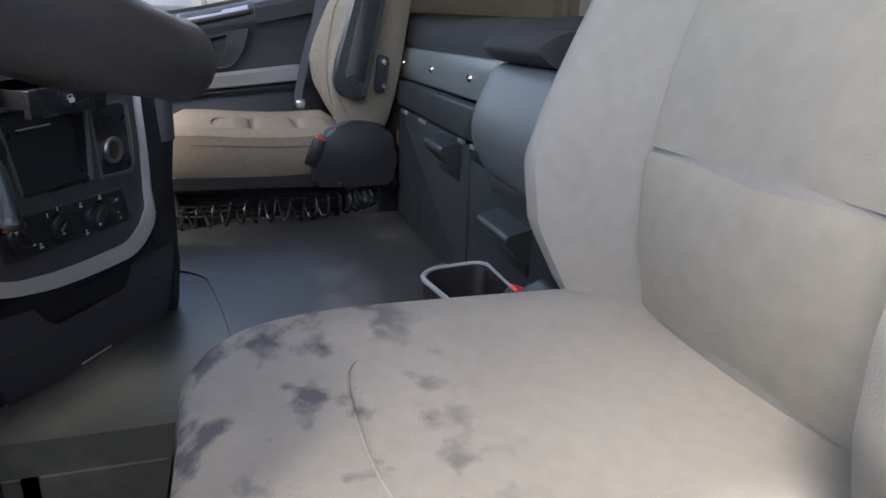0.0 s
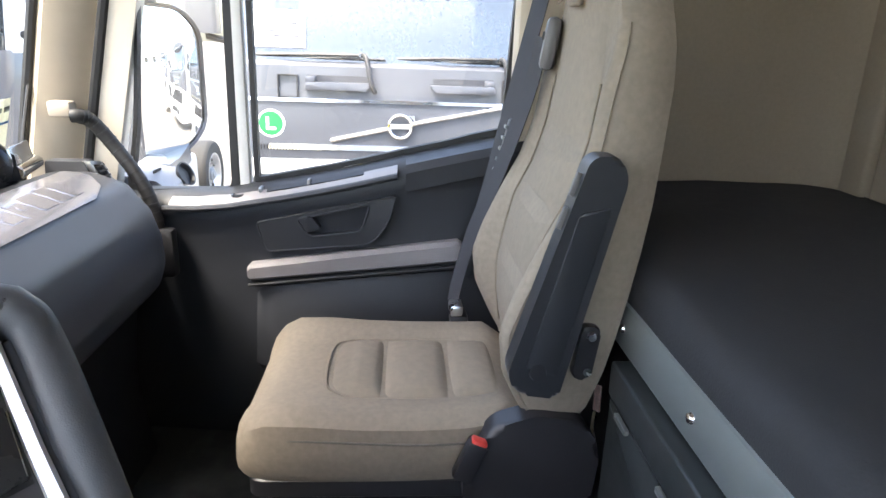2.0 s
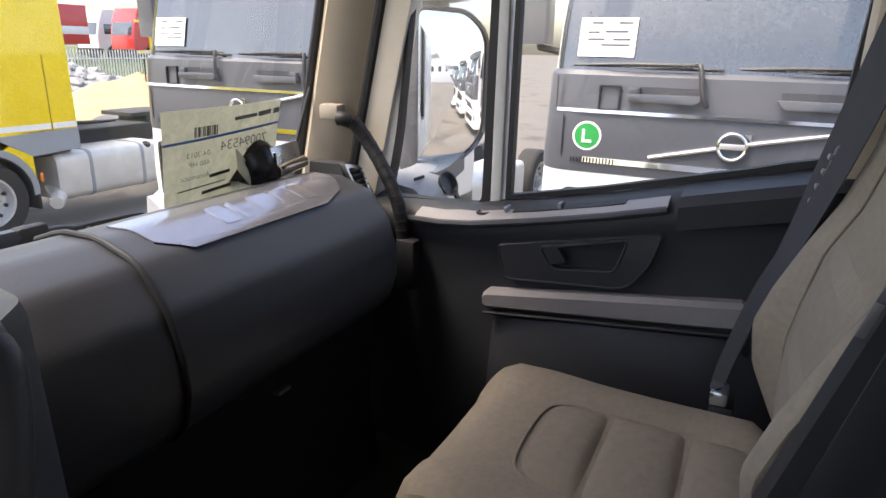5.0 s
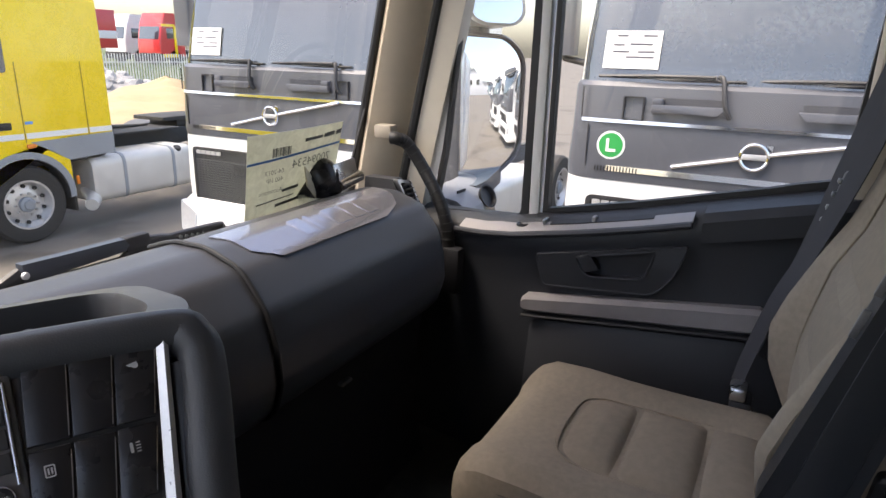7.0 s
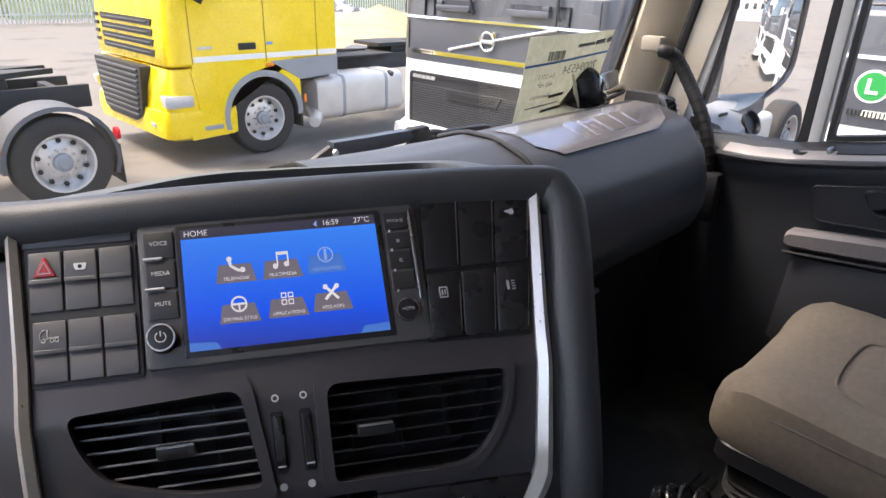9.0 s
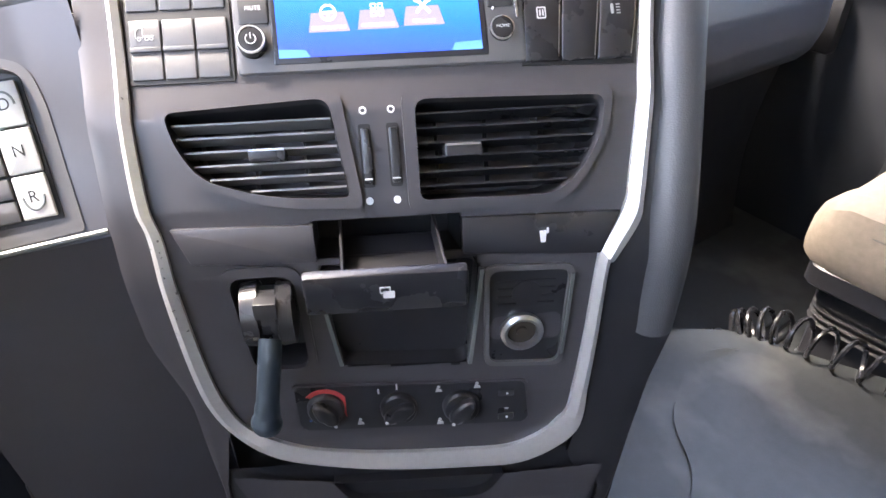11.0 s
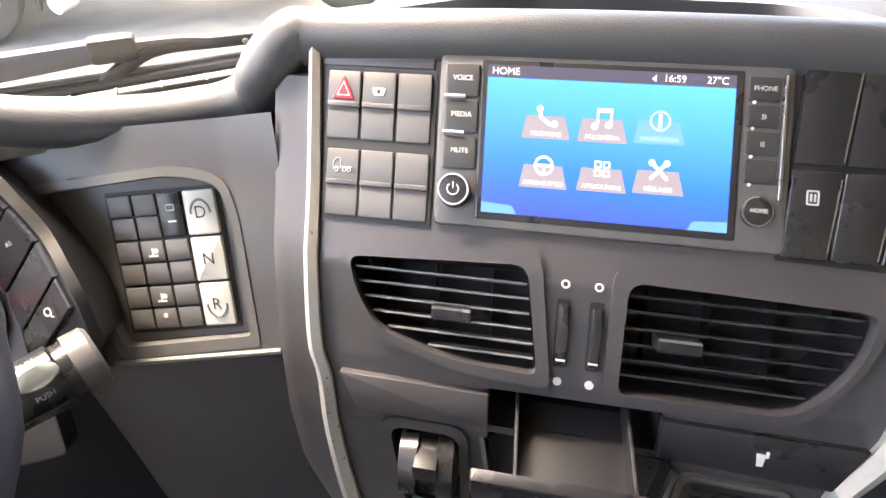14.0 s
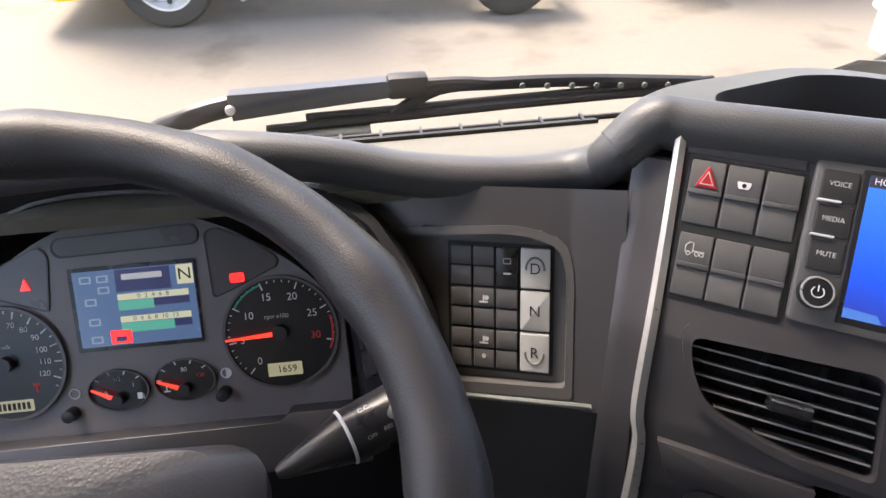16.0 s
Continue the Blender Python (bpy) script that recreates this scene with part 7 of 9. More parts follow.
locker = thing("bunk_locker", "dark grey plastic locker with drawers under the bunk", "locker", (0.1, 0.0, 0.235))
part("carcass", bx((0.0, -0.34, 0.32), (1.06, 0.66, 0.345), 0.006), M_BOXGREY, locker)
part("carcass_side", bx((0.83, -0.36, 0.22), (0.56, 0.62, 0.52), 0.006), M_BLACK, locker)
front = lambda a, b, n: Vector((a, -0.008 + n, b))
part("top_band", prism(rounded([(0.53, 0.508), (-0.14, 0.505), (-0.14, 0.443), (0.53, 0.450)], 0.006, 3), 0.0, 0.03, front, 0.008, 3), M_BOXGREY, locker, "upper band of the locker")
dr1 = part("drawer_front", prism(rounded([(0.53, 0.442), (-0.02, 0.436), (-0.02, 0.165), (0.53, 0.165)], 0.006, 3), 0.0, 0.026, front, 0.005, 2), M_BOXGREY, locker, "grey drawer front")
dr2 = part("drawer_front", prism(rounded([(-0.028, 0.412), (-0.42, 0.405), (-0.42, 0.165), (-0.028, 0.165)], 0.006, 3), 0.0, 0.026, front, 0.005, 2), M_BOXGREY, locker, "grey drawer front")
part("drawer_strip", prism(rounded([(-0.028, 0.436), (-0.42, 0.432), (-0.42, 0.412), (-0.028, 0.418)], 0.003, 2), 0.0, 0.022, front, 0.003), M_BOXGREY, locker)
for x, z, d in ((0.091, 0.424, dr1), (-0.24, 0.352, dr2)):
    part("drawer_handle", prism(rounded([(0.012, z + 0.012), (0.058, z), (0.060, z - 0.012), (0.025, z - 0.046), (0.012, z - 0.046)], 0.007, 4), x - 0.063, x + 0.063, lambda a, b, n: Vector((n, a, b)), 0.004, 3), M_BOXGREY, d, "rounded grey drawer handle")
    # dark strip in place of the shade under the handle
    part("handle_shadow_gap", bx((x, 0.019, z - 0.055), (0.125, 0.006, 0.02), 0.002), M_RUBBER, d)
for x in (0.46, 0.29, 0.02, -0.05):
    part("hinge_tab", bx((x, 0.021, 0.438), (0.05 if x > 0.1 else 0.03, 0.008, 0.01), 0.002), M_RAIL, locker)
# storage box with rounded grey body and black lid in front of the bunk
sb = thing("storage_box", "grey rounded storage box with a black padded lid", "storage box", (-0.33, 0.04, 0.42))
body = rounded([(-0.1, 0.42), (0.06, 0.42), (0.104, 0.50), (0.062, 0.592), (-0.1, 0.592)], [0.0, 0.03, 0.06, 0.02, 0.0], 6)
part("body", loft([[Vector((x, y + dy_ * (1 if y > -0.05 else 0), z)) for y, z in body] for x, dy_ in ((-0.200, -0.05), (-0.203, -0.03), (-0.210, -0.012), (-0.222, -0.003), (-0.24, 0.0), (-0.38, 0.0), (-0.42, -0.01))]), mat("storage_grey", (0.085, 0.095, 0.096), 0.45, var=0.08, bump=0.25, bscale=700), sb, "rounded light grey box body")
lid = rounded([(-0.16, 0.598), (0.06, 0.593), (0.09, 0.615), (0.055, 0.637), (-0.16, 0.64)], [0.0, 0.015, 0.015, 0.02, 0.0], 5)
part("lid", loft([[Vector((x, y + dy_ * (1 if y > -0.1 else 0), z)) for y, z in lid] for x, dy_ in ((-0.195, -0.06), (-0.200, -0.03), (-0.212, -0.012), (-0.23, -0.002), (-0.26, 0.0), (-0.42, 0.0))]), M_MATTRESS, sb, "black padded lid")
part("base_ledge", bx((-0.335, 0.03, 0.415), (0.23, 0.05, 0.03), 0.006), M_BOXGREY, sb)
# open bin beside the driver seat
bn = thing("storage_bin", "black open bin with pale rim beside the driver seat", "bin", (-0.24, 0.08, FLOOR + 0.004))
bo = rounded([(-0.36, 0.015), (-0.36, 0.12), (-0.17, 0.15), (-0.135, 0.12), (-0.12, 0.015)], 0.035, 6)
shrink = lambda k, k2, z: [Vector((-0.25 + (a + 0.25) * k, 0.08 + (b - 0.08) * k2, z)) for a, b in bo]
part("bin_body", loft([shrink(0.88, 0.88, FLOOR + 0.004), shrink(0.99, 0.99, 0.243), shrink(1.0, 1.0, 0.248), shrink(0.93, 0.90, 0.248), shrink(0.91, 0.88, 0.24), shrink(0.82, 0.80, FLOOR + 0.012)]), M_RUBBER, bn)
part("bin_rim", tube(shrink(0.985, 0.98, 0.2485), 0.0042, 8, True), mat("bin_rim_grey", (0.3, 0.31, 0.32), 0.4, var=0.08), bn, "pale grey rim")

# ---- windscreen items, wipers, mirrors ----
def translucent_paper(name, col):
    m = bpy.data.materials.new(name)
    m.use_nodes = True
    n, l = m.node_tree.nodes, m.node_tree.links
    n.remove(n["Principled BSDF"])
    tc, nz, rp, df, tr, mx = (n.new("ShaderNode" + k) for k in ("TexCoord", "TexNoise", "MixRGB", "BsdfDiffuse", "BsdfTranslucent", "MixShader"))
    nz.inputs["Scale"].default_value, nz.inputs["Detail"].default_value, nz.inputs["Distortion"].default_value = 38, 3, 1.5
    rp.inputs[1].default_value = (*[c * 0.72 for c in col], 1)
    rp.inputs[2].default_value = (*[min(0.9, c * 1.25) for c in col], 1)
    l.new(tc.outputs["Object"], nz.inputs["Vector"]), l.new(nz.outputs[0], rp.inputs[0])
    l.new(rp.outputs[0], df.inputs[0]), l.new(rp.outputs[0], tr.inputs[0])
    l.new(df.outputs[0], mx.inputs[1]), l.new(tr.outputs[0], mx.inputs[2])
    l.new(mx.outputs[0], n["Material Output"].inputs[0])
    return m


M_PRINT = mat("grey_print", (0.16, 0.17, 0.16), 0.8, var=0.05)
PO, PA, PB = Vector((0.672, 1.116, 0.836)), Vector((0.302, 0.002, 0.004)), Vector((0.034, 0.062, -0.186))
PN = PA.cross(PB).normalized()
if PN.y > 0:
    PN = -PN
PP = lambda a, b, n: PO + PA * a + PB * b + PN * n
notice = thing("paper_notice", "pale green printed sheet leaning against the windscreen", "paper", (0.85, 1.18, 0.65))
sh_ = part("sheet", sheet(lambda s, t: PP(s, t, 0.004 * math.sin(3 * s + 2 * t)), 16, 10, PN * -0.0006), translucent_paper("green_paper", (0.6, 0.61, 0.53)), notice)
PF = lambda a, b, n: PP(a, b, 0.004 * math.sin(3 * a + 2 * b) + 0.0008 + n)
part("blue_line", loft([[PF(a, 0.325 - 0.055 * a, 0), PF(a, 0.30 - 0.055 * a, 0)] + [PF(a, 0.30 - 0.055 * a, -0.0006), PF(a, 0.325 - 0.055 * a, -0.0006)] for a in np.linspace(0.0, 1.0, 17)]), mat("blue_print", (0.05, 0.09, 0.3), 0.8), sh_)
for a0, a1, b, h in ((0.56, 0.76, 0.12, 0.035), (0.78, 0.9, 0.10, 0.05), (0.93, 0.99, 0.09, 0.055), (0.69, 0.82, 0.49, 0.04), (0.36, 0.54, 0.69, 0.035), (0.3, 0.56, 0.86, 0.035), (0.1, 0.5, 0.80, 0.012)):
    part("print_bar", prism([(a0, b), (a1, b - 0.01), (a1, b + h - 0.01), (a0, b + h)], -0.0003, 0.0006, PF), M_PRINT, sh_, smooth=False)
for k, w in enumerate((2, 1, 3, 1, 1, 2, 1, 3, 2, 1, 1, 3, 1, 2)):
    a0 = 0.23 + 0.0135 * k
    part("code_bar", prism([(a0, 0.17), (a0 + 0.0035 * w, 0.17), (a0 + 0.0035 * w, 0.27), (a0, 0.27)], -0.0003, 0.0006, PF), M_PRINT, sh_, smooth=False)
for body, a, b, sz in (("70094534", 0.66, 0.405, 0.030), ("04-2013", 0.26, 0.445, 0.0155), ("460 HP", 0.27, 0.545, 0.0155), ("Automatic", 0.235, 0.675, 0.0155)):
    part("print", text_mesh(body, sz, lambda u, v, n, a=a, b=b: PF(a - u / 0.31, b - v / 0.2, n), 0, 0, 0.0006, squash=1.15), M_PRINT, sh_, smooth=False)

cam_box = thing("dash_device", "black dash device with a bright metal clip and a card", "device", (0.95, 1.13, 0.69))
part("ball_housing", lathe((0.935, 1.155, 0.70), (-0.15, -0.1, 1), [(-0.02, 0.044), (0.0, 0.046), (0.02, 0.044), (0.038, 0.037), (0.052, 0.025), (0.06, 0.01), (0.061, 0.0005)], 28), M_BLACKG, cam_box, "glossy black rounded housing")
part("clip_plate", bx((0, 0, 0), (0.115, 0.006, 0.05), 0.002, 2, pose(0.99, 1.125, 0.722, -12, 0, 12)), M_STEEL, cam_box, "bright metal plate")
part("clip_tube", lathe((0.936, 1.108, 0.698), (0.98, 0.2, 0.02), [(0, 0.0125), (0, 0.0145), (0.118, 0.0145), (0.118, 0.0125), (0.0, 0.0125)], 24, False), M_CHROME, cam_box, "bright metal tube")
part("wedge", loft([[Vector((0.86, 1.16, 0.685)), Vector((0.935, 1.10, 0.685)), Vector((0.94, 1.11, 0.735)), Vector((0.905, 1.16, 0.73))], [Vector((0.875, 1.19, 0.675)), Vector((0.95, 1.15, 0.685)), Vector((0.95, 1.15, 0.735)), Vector((0.92, 1.19, 0.72))]]), M_BLACK, cam_box)
part("card", bx((0, 0, 0), (0.062, 0.004, 0.05), 0.003, 2, pose(0.872, 1.135, 0.714, -18, 38, 18)), mat("ivory_card", (0.6, 0.55, 0.4), 0.6, var=0.1), cam_box, "ivory plastic card")
part("card_mark", bx((0.012, -0.003, 0.012), (0.009, 0.002, 0.009), 0, 1, pose(0.872, 1.135, 0.714, -18, 38, 18)), M_RUBBER, cam_box)
single("aerial_cable", tube(smooth_path([(1.283, 1.17, 1.108), (1.175, 1.17, 0.926), (1.075, 1.17, 0.724), (1.05, 1.165, 0.68)], 6), 0.0042, 8), M_RUBBER, "thin black cable hanging beside the windscreen pillar", "cable")


def wiper(label, piv, base, nut, j1, j2, tip, end, bl, br):
    t = thing("windscreen_wiper", label, "wiper", piv, group="windscreen wipers")
    part("pivot_arm", tube(smooth_path([piv, base, nut], 5), [0.017] * 5 + [0.014] * 6, 10, flat=0.7, up=(0, 1, 0)), M_BLACK, t)
    part("arm", loft([[Vector(p) + Vector((0, -0.008, w)), Vector(p) + Vector((0, -0.012, 0)), Vector(p) + Vector((0, -0.008, -w)), Vector(p) + Vector((0, 0.01, -w)), Vector(p) + Vector((0, 0.01, w))] for p, w in ((nut, 0.017), (Vector(nut).lerp(Vector(j1), 0.4), 0.014), (j1, 0.011))]), mat("wiper_dark_blue_grey", (0.03, 0.036, 0.05), 0.4, var=0.1), t, "dark pressed arm")
    part("nut", lathe(Vector(nut) + Vector((0, -0.012, 0)), (0, -1, 0), [(0, 0.0065), (0.004, 0.0055), (0.005, 0.0005)], 12), M_ALU, t)
    part("joint", bx(Vector(j1).lerp(Vector(j2), 0.5), (0.052, 0.024, 0.03), 0.006), M_RUBBER, t)
    part("rod", tube(smooth_path([j2, Vector(j2).lerp(Vector(tip), 0.5) + Vector((0, 0, 0.003)), tip], 4), 0.0065, 8), M_BLACK, t)
    bridge = part("bridge", tube(smooth_path([Vector(bl) + Vector((0.16, 0, 0.008)), Vector(tip) + Vector((-0.08, 0, -0.002)), Vector(tip), Vector(tip) + Vector((0.12, 0, -0.004)), end], 5), 0.009, 8, flat=0.8, up=(0, 1, 0)), M_BLACK, t)
    for k in range(7):
        p = Vector(tip).lerp(Vector(end), 0.1 + 0.12 * k)
        part("rivet", cyl(p + Vector((0, -0.008, 0)), p + Vector((0, -0.0105, 0)), 0.004, seg=8), M_RAIL, bridge)
    part("blade", tube([bl, Vector(bl).lerp(Vector(br), 0.5) + Vector((0, -0.004, 0.004)), br], 0.0065, 8), M_RUBBER, t)
    part("blade_spine", tube([Vector(bl) + Vector((0.05, 0.004, 0.012)), Vector(br) + Vector((-0.02, 0.004, 0.008))], 0.005, 8), M_BLACK, t)


WY = 1.262
wiper("black windscreen wiper parked before the driver", (-0.80, WY, 0.555), (-0.70, WY, 0.606), (-0.638, WY, 0.622), (-0.44, WY, 0.633), (-0.40, WY, 0.635), (-0.30, WY, 0.628), (-0.02, WY - 0.003, 0.612), (-0.60, WY - 0.004, 0.588), (0.02, WY - 0.004, 0.606))
wiper("black windscreen wiper parked before the passenger", (0.245, WY, 0.592), (0.265, WY, 0.622), (0.309, WY, 0.645), (0.50, WY, 0.648), (0.535, WY, 0.646), (0.60, WY, 0.636), (0.72, WY, 0.622), (0.32, WY - 0.004, 0.612), (0.80, WY - 0.004, 0.612))
single("cowl_tube", tube([(-0.66, WY - 0.01, 0.572), (-0.47, WY - 0.01, 0.577)], 0.011, 10), M_RAIL, "grey tube lying below the windscreen", "tube")

# outside mirrors
MO, ME, MN = Vector((1.55, 1.0, 0.0)), Vector((0.888, -0.459, 0)), Vector((-0.459, -0.888, 0))
MM = lambda s, z, n: MO + ME * s + MN * (n - (s * s + (z - 0.83) ** 2) / 2.6) + Vector((0, 0, z))
M_MIRROR = mat("mirror_silver", (0.92, 0.93, 0.93), 0.01, metal=1.0, var=0.0)
mirror = thing("door_mirror", "large dark grey outside mirror on the passenger door", "mirror", (1.4, 1.0, 0.6))
go = rounded([(-0.109, 0.62), (0.02, 0.635), (0.112, 0.70), (0.1165, 0.985), (0.05, 1.035), (-0.109, 1.04)], [0.03, 0.03, 0.05, 0.05, 0.03, 0.03], 6)


def disc_sheet(outline, fn, n=10):
    """A domed face inside an outline."""
    cx, cy = sum(p[0] for p in outline) / len(outline), sum(p[1] for p in outline) / len(outline)
    bm = bmesh.new()
    rows = [[bm.verts.new(fn(cx + (a - cx) * k / n, cy + (b - cy) * k / n)) for a, b in outline] for k in range(1, n + 1)]
    c = bm.verts.new(fn(cx, cy))
    m = len(outline)
    for i in range(m):
        bm.faces.new((c, rows[0][i], rows[0][(i + 1) % m]))
        for a, b in zip(rows, rows[1:]):
            bm.faces.new((a[i], b[i], b[(i + 1) % m], a[(i + 1) % m]))
    return bm


part("mirror_glass", disc_sheet(go, lambda s, z: MM(s, z, 0.0)), M_MIRROR, mirror, "mirror glass")
part("housing", loft([[MM(s, z, 0.004) for s, z in go], [MM(s, z, 0.012) for s, z in grow(go, 0.006)], [MM(s, z, 0.006) for s, z in grow(go, 0.012)], [MM(s, z, -0.06) for s, z in grow(go, 0.016)], [MM(s, z, -0.13) for s, z in grow(go, -0.005)], [MM(s, z, -0.15) for s, z in grow(go, -0.05)]], True, False), M_DARKGREY, mirror, "dark grey plastic housing")
part("housing_back", prism(grow(go, -0.05), -0.155, -0.148, MM), M_DARKGREY, mirror)
up = rounded([(-0.105, 1.085), (-0.06, 1.068), (0.06, 1.068), (0.11, 1.10), (0.11, 1.30), (-0.105, 1.30)], 0.035, 5)
part("upper_housing", loft([[MM(s, z, 0.03) for s, z in grow(up, -0.012)], [MM(s, z, 0.035) for s, z in up], [MM(s, z, -0.05) for s, z in grow(up, 0.01)], [MM(s, z, -0.12) for s, z in grow(up, -0.03)]]), mat("pale_grey_plastic", (0.55, 0.54, 0.52), 0.35, var=0.06), mirror, "pale upper mirror housing")
part("upper_glass", disc_sheet(grow(up, -0.014), lambda s, z: MM(s, z, 0.032 + 0.01 * (1 - 60 * s * s))), M_MIRROR, mirror)
part("link", bx(MM(-0.02, 1.055, -0.05), (0.08, 0.06, 0.05), 0.01), M_DARKGREY, mirror)
ft = part("foot", loft([[Vector((x, y, z)) for y, z in ((0.93 + e, 0.575), (0.935 + e, 0.60 + g), (0.97 + e, 0.625 + g), (1.06, 0.64 + g), (1.09, 0.62), (1.09, 0.57))] for x, e, g in ((1.27, 0.0, -0.01), (1.34, 0.0, 0.0), (1.42, 0.015, 0.0), (1.50, 0.05, 0.01), (1.54, 0.07, 0.01))]), mat("mirror_foot_grey", (0.3, 0.31, 0.33), 0.45, var=0.06), mirror, "grey mirror foot")
part("scoop", lathe((1.40, 0.945, 0.606), (-0.2, -1, 0.5), [(0, 0.03), (0.012, 0.034), (0.012, 0.03), (-0.005, 0.024), (-0.006, 0.0005)], 24), M_BLACK, ft)
part("name_bar", bx((1.325, 0.985, 0.632), (0.05, 0.004, 0.008), 0.001), M_RUBBER, ft)
part("foot_bracket", loft([[Vector((x, y, z)) for y in (0.985, 1.06)] + [Vector((x, y, z2)) for y in (1.06, 0.985)] for x, z, z2 in ((1.42, 0.63, 0.60), (1.50, 0.635, 0.585), (1.60, 0.66, 0.61))]), M_DARKGREY, mirror)
single("cab_side_outer", bx((1.275, -0.40, 0.55), (0.03, 0.68, 2.7), 0.02), M_WHITEP, "white outer side of the own cab", "wall", kind="structure")
for z in (0.05, -0.35):
    single("cab_step", bx((1.2, 0.4, z - 0.35), (0.2, 0.7, 0.05), 0.015), M_BLACK, "black step below the passenger door", "step", group="cab steps")

# ---- the cab's own lower body and running gear ----
single("cab_front_panel", bx((-0.05, 1.34, -0.2), (2.5, 0.04, 1.3), 0.02), M_WHITEP, "white front panel of the own cab", "wall", kind="structure")
single("cab_rear_outer", bx((-0.05, -0.74, 0.55), (2.6, 0.03, 2.7), 0.02), M_WHITEP, "white outer rear wall of the own cab", "wall", kind="structure")
single("cab_underside", bx((-0.05, 0.3, -0.13), (2.5, 2.0, 0.06), 0.01), M_CHASSIS, "black underside of the own cab", "floor", kind="structure")
gear = thing("running_gear", "black chassis rails with wheels under the cab", "chassis", (-0.05, 0.0, -1.5))
for s in (-1, 1):
    part("chassis_rail", bx((-0.05 + s * 0.4, -1.9, -0.55), (0.08, 6.2, 0.26), 0.01), M_CHASSIS, gear)
    for y, w in ((0.35, 0.3), (-3.4, 0.55)):
        c = Vector((-0.05 + s * 1.2, y, -1.0))
        tw = part("wheel", lathe(c, (-s, 0, 0), [(0.01, 0.31), (0.0, 0.36), (0.0, 0.45), (0.03, 0.49), (0.06, 0.5), (w - 0.05, 0.5), (w, 0.45), (w, 0.3)], 32, False), M_TYRE, gear, "black truck tyre")
        part("rim", lathe(c, (-s, 0, 0), [(0.012, 0.315), (0.03, 0.28), (0.10, 0.25), (0.08, 0.12), (0.03, 0.1), (0.03, 0.001)], 28, False), M_ALU, tw)
    part("axle_post", bx((-0.05 + s * 0.4, 0.35, -0.25), (0.12, 0.3, 0.4), 0.02), M_CHASSIS, gear)
for y in (0.35, -3.4):
    part("axle", cyl((-1.0, y, -1.0), (0.9, y, -1.0), 0.07, seg=14), M_CHASSIS, gear)
    part("spring_block", bx((-0.05, y, -0.8), (0.9, 0.2, 0.3), 0.02), M_CHASSIS, gear)

# ---- the yard outside ----
M_WINDARK = mat("truck_windscreen", (0.035, 0.045, 0.055), 0.04, var=0.1, spec=1.0)
M_WINDARK.node_tree.nodes["Principled BSDF"].inputs["IOR"].default_value = 1.65
M_MESH = mat("grille_black", (0.022, 0.022, 0.024), 0.5, var=0.2)
M_GREEN = mat("sign_green", (0.02, 0.33, 0.07), 0.4, var=0.04)
M_PAPER = mat("white_paper", (0.78, 0.78, 0.75), 0.7, var=0.04)
M_INK = mat("dark_print", (0.08, 0.08, 0.1), 0.7, var=0.05)
M_LAMP = mat("headlamp_glass", (0.75, 0.77, 0.8), 0.12, metal=0.5, var=0.15, scale=20)
M_AMBER = mat("amber_lamp", (0.8, 0.22, 0.02), 0.3, var=0.05)
M_TAIL = mat("tail_lamp_red", (0.6, 0.02, 0.03), 0.25, var=0.05)
M_GREYSKIRT = mat("grey_skirt", (0.28, 0.30, 0.32), 0.5, var=0.08)
M_MUD = mat("mudguard_grey", (0.075, 0.078, 0.082), 0.6, var=0.15)
M_OFFWHITE = mat("offwhite_paint", (0.62, 0.62, 0.6), 0.45, var=0.08, scale=4)


def ring_at(x0, y0, z, d0, d1, w, r, n=5):
    """A plan outline of a cab that faces the smaller x."""
    return [Vector((x0 + a, y0 + b, z)) for a, b in rounded([(d0, -w), (d0, w), (d1, w), (d1, -w)], [r, r, 0.03, 0.03], n)]


def wheel(name, c, r, parent, out=-1, width=0.3):
    """A truck wheel whose outer side faces out along y."""
    c = Vector(c)
    w = part(name, lathe(c + Vector((0, -out * width * 0.5, 0)), (0, out, 0), [(0, r * 0.62), (0.0, r * 0.9), (0.03, r * 0.985), (0.06, r), (width * 0.8, r), (width * 0.92, r * 0.985), (width, r * 0.93), (width + 0.004, r * 0.75), (width - 0.005, r * 0.62)], 36, False), M_TYRE, parent, "black truck tyre")
    part("rim", lathe(c + Vector((0, out * (width * 0.5 - 0.09), 0)), (0, out, 0), [(0, 0.02), (0.02, r * 0.3), (-0.01, r * 0.42), (-0.02, r * 0.5), (0.06, r * 0.56), (0.09, r * 0.585), (0.093, r * 0.63), (0.07, r * 0.63)], 36, False), M_ALU, w, "pale alloy rim")
    part("hub", lathe(c + Vector((0, out * (width * 0.5 - 0.10), 0)), (0, out, 0), [(0.0, r * 0.2), (0.07, r * 0.19), (0.08, r * 0.12), (0.1, r * 0.11), (0.1, 0.001)], 20), M_GREYSKIRT, w)
    for k in range(10):
        a = 2 * math.pi * k / 10
        part("wheel_nut", cyl(c + Vector((r * 0.28 * math.cos(a), out * (width * 0.5 - 0.085), r * 0.28 * math.sin(a))), c + Vector((r * 0.28 * math.cos(a), out * (width * 0.5 - 0.045), r * 0.28 * math.sin(a))), r * 0.035, seg=6), M_STEEL, w)
        a += math.pi / 10
        part("hand_hole", cyl(c + Vector((r * 0.47 * math.cos(a), out * (width * 0.5 - 0.098), r * 0.47 * math.sin(a))), c + Vector((r * 0.47 * math.cos(a), out * (width * 0.5 - 0.072), r * 0.47 * math.sin(a))), r * 0.05, seg=8), M_TYRE, w)
    return w


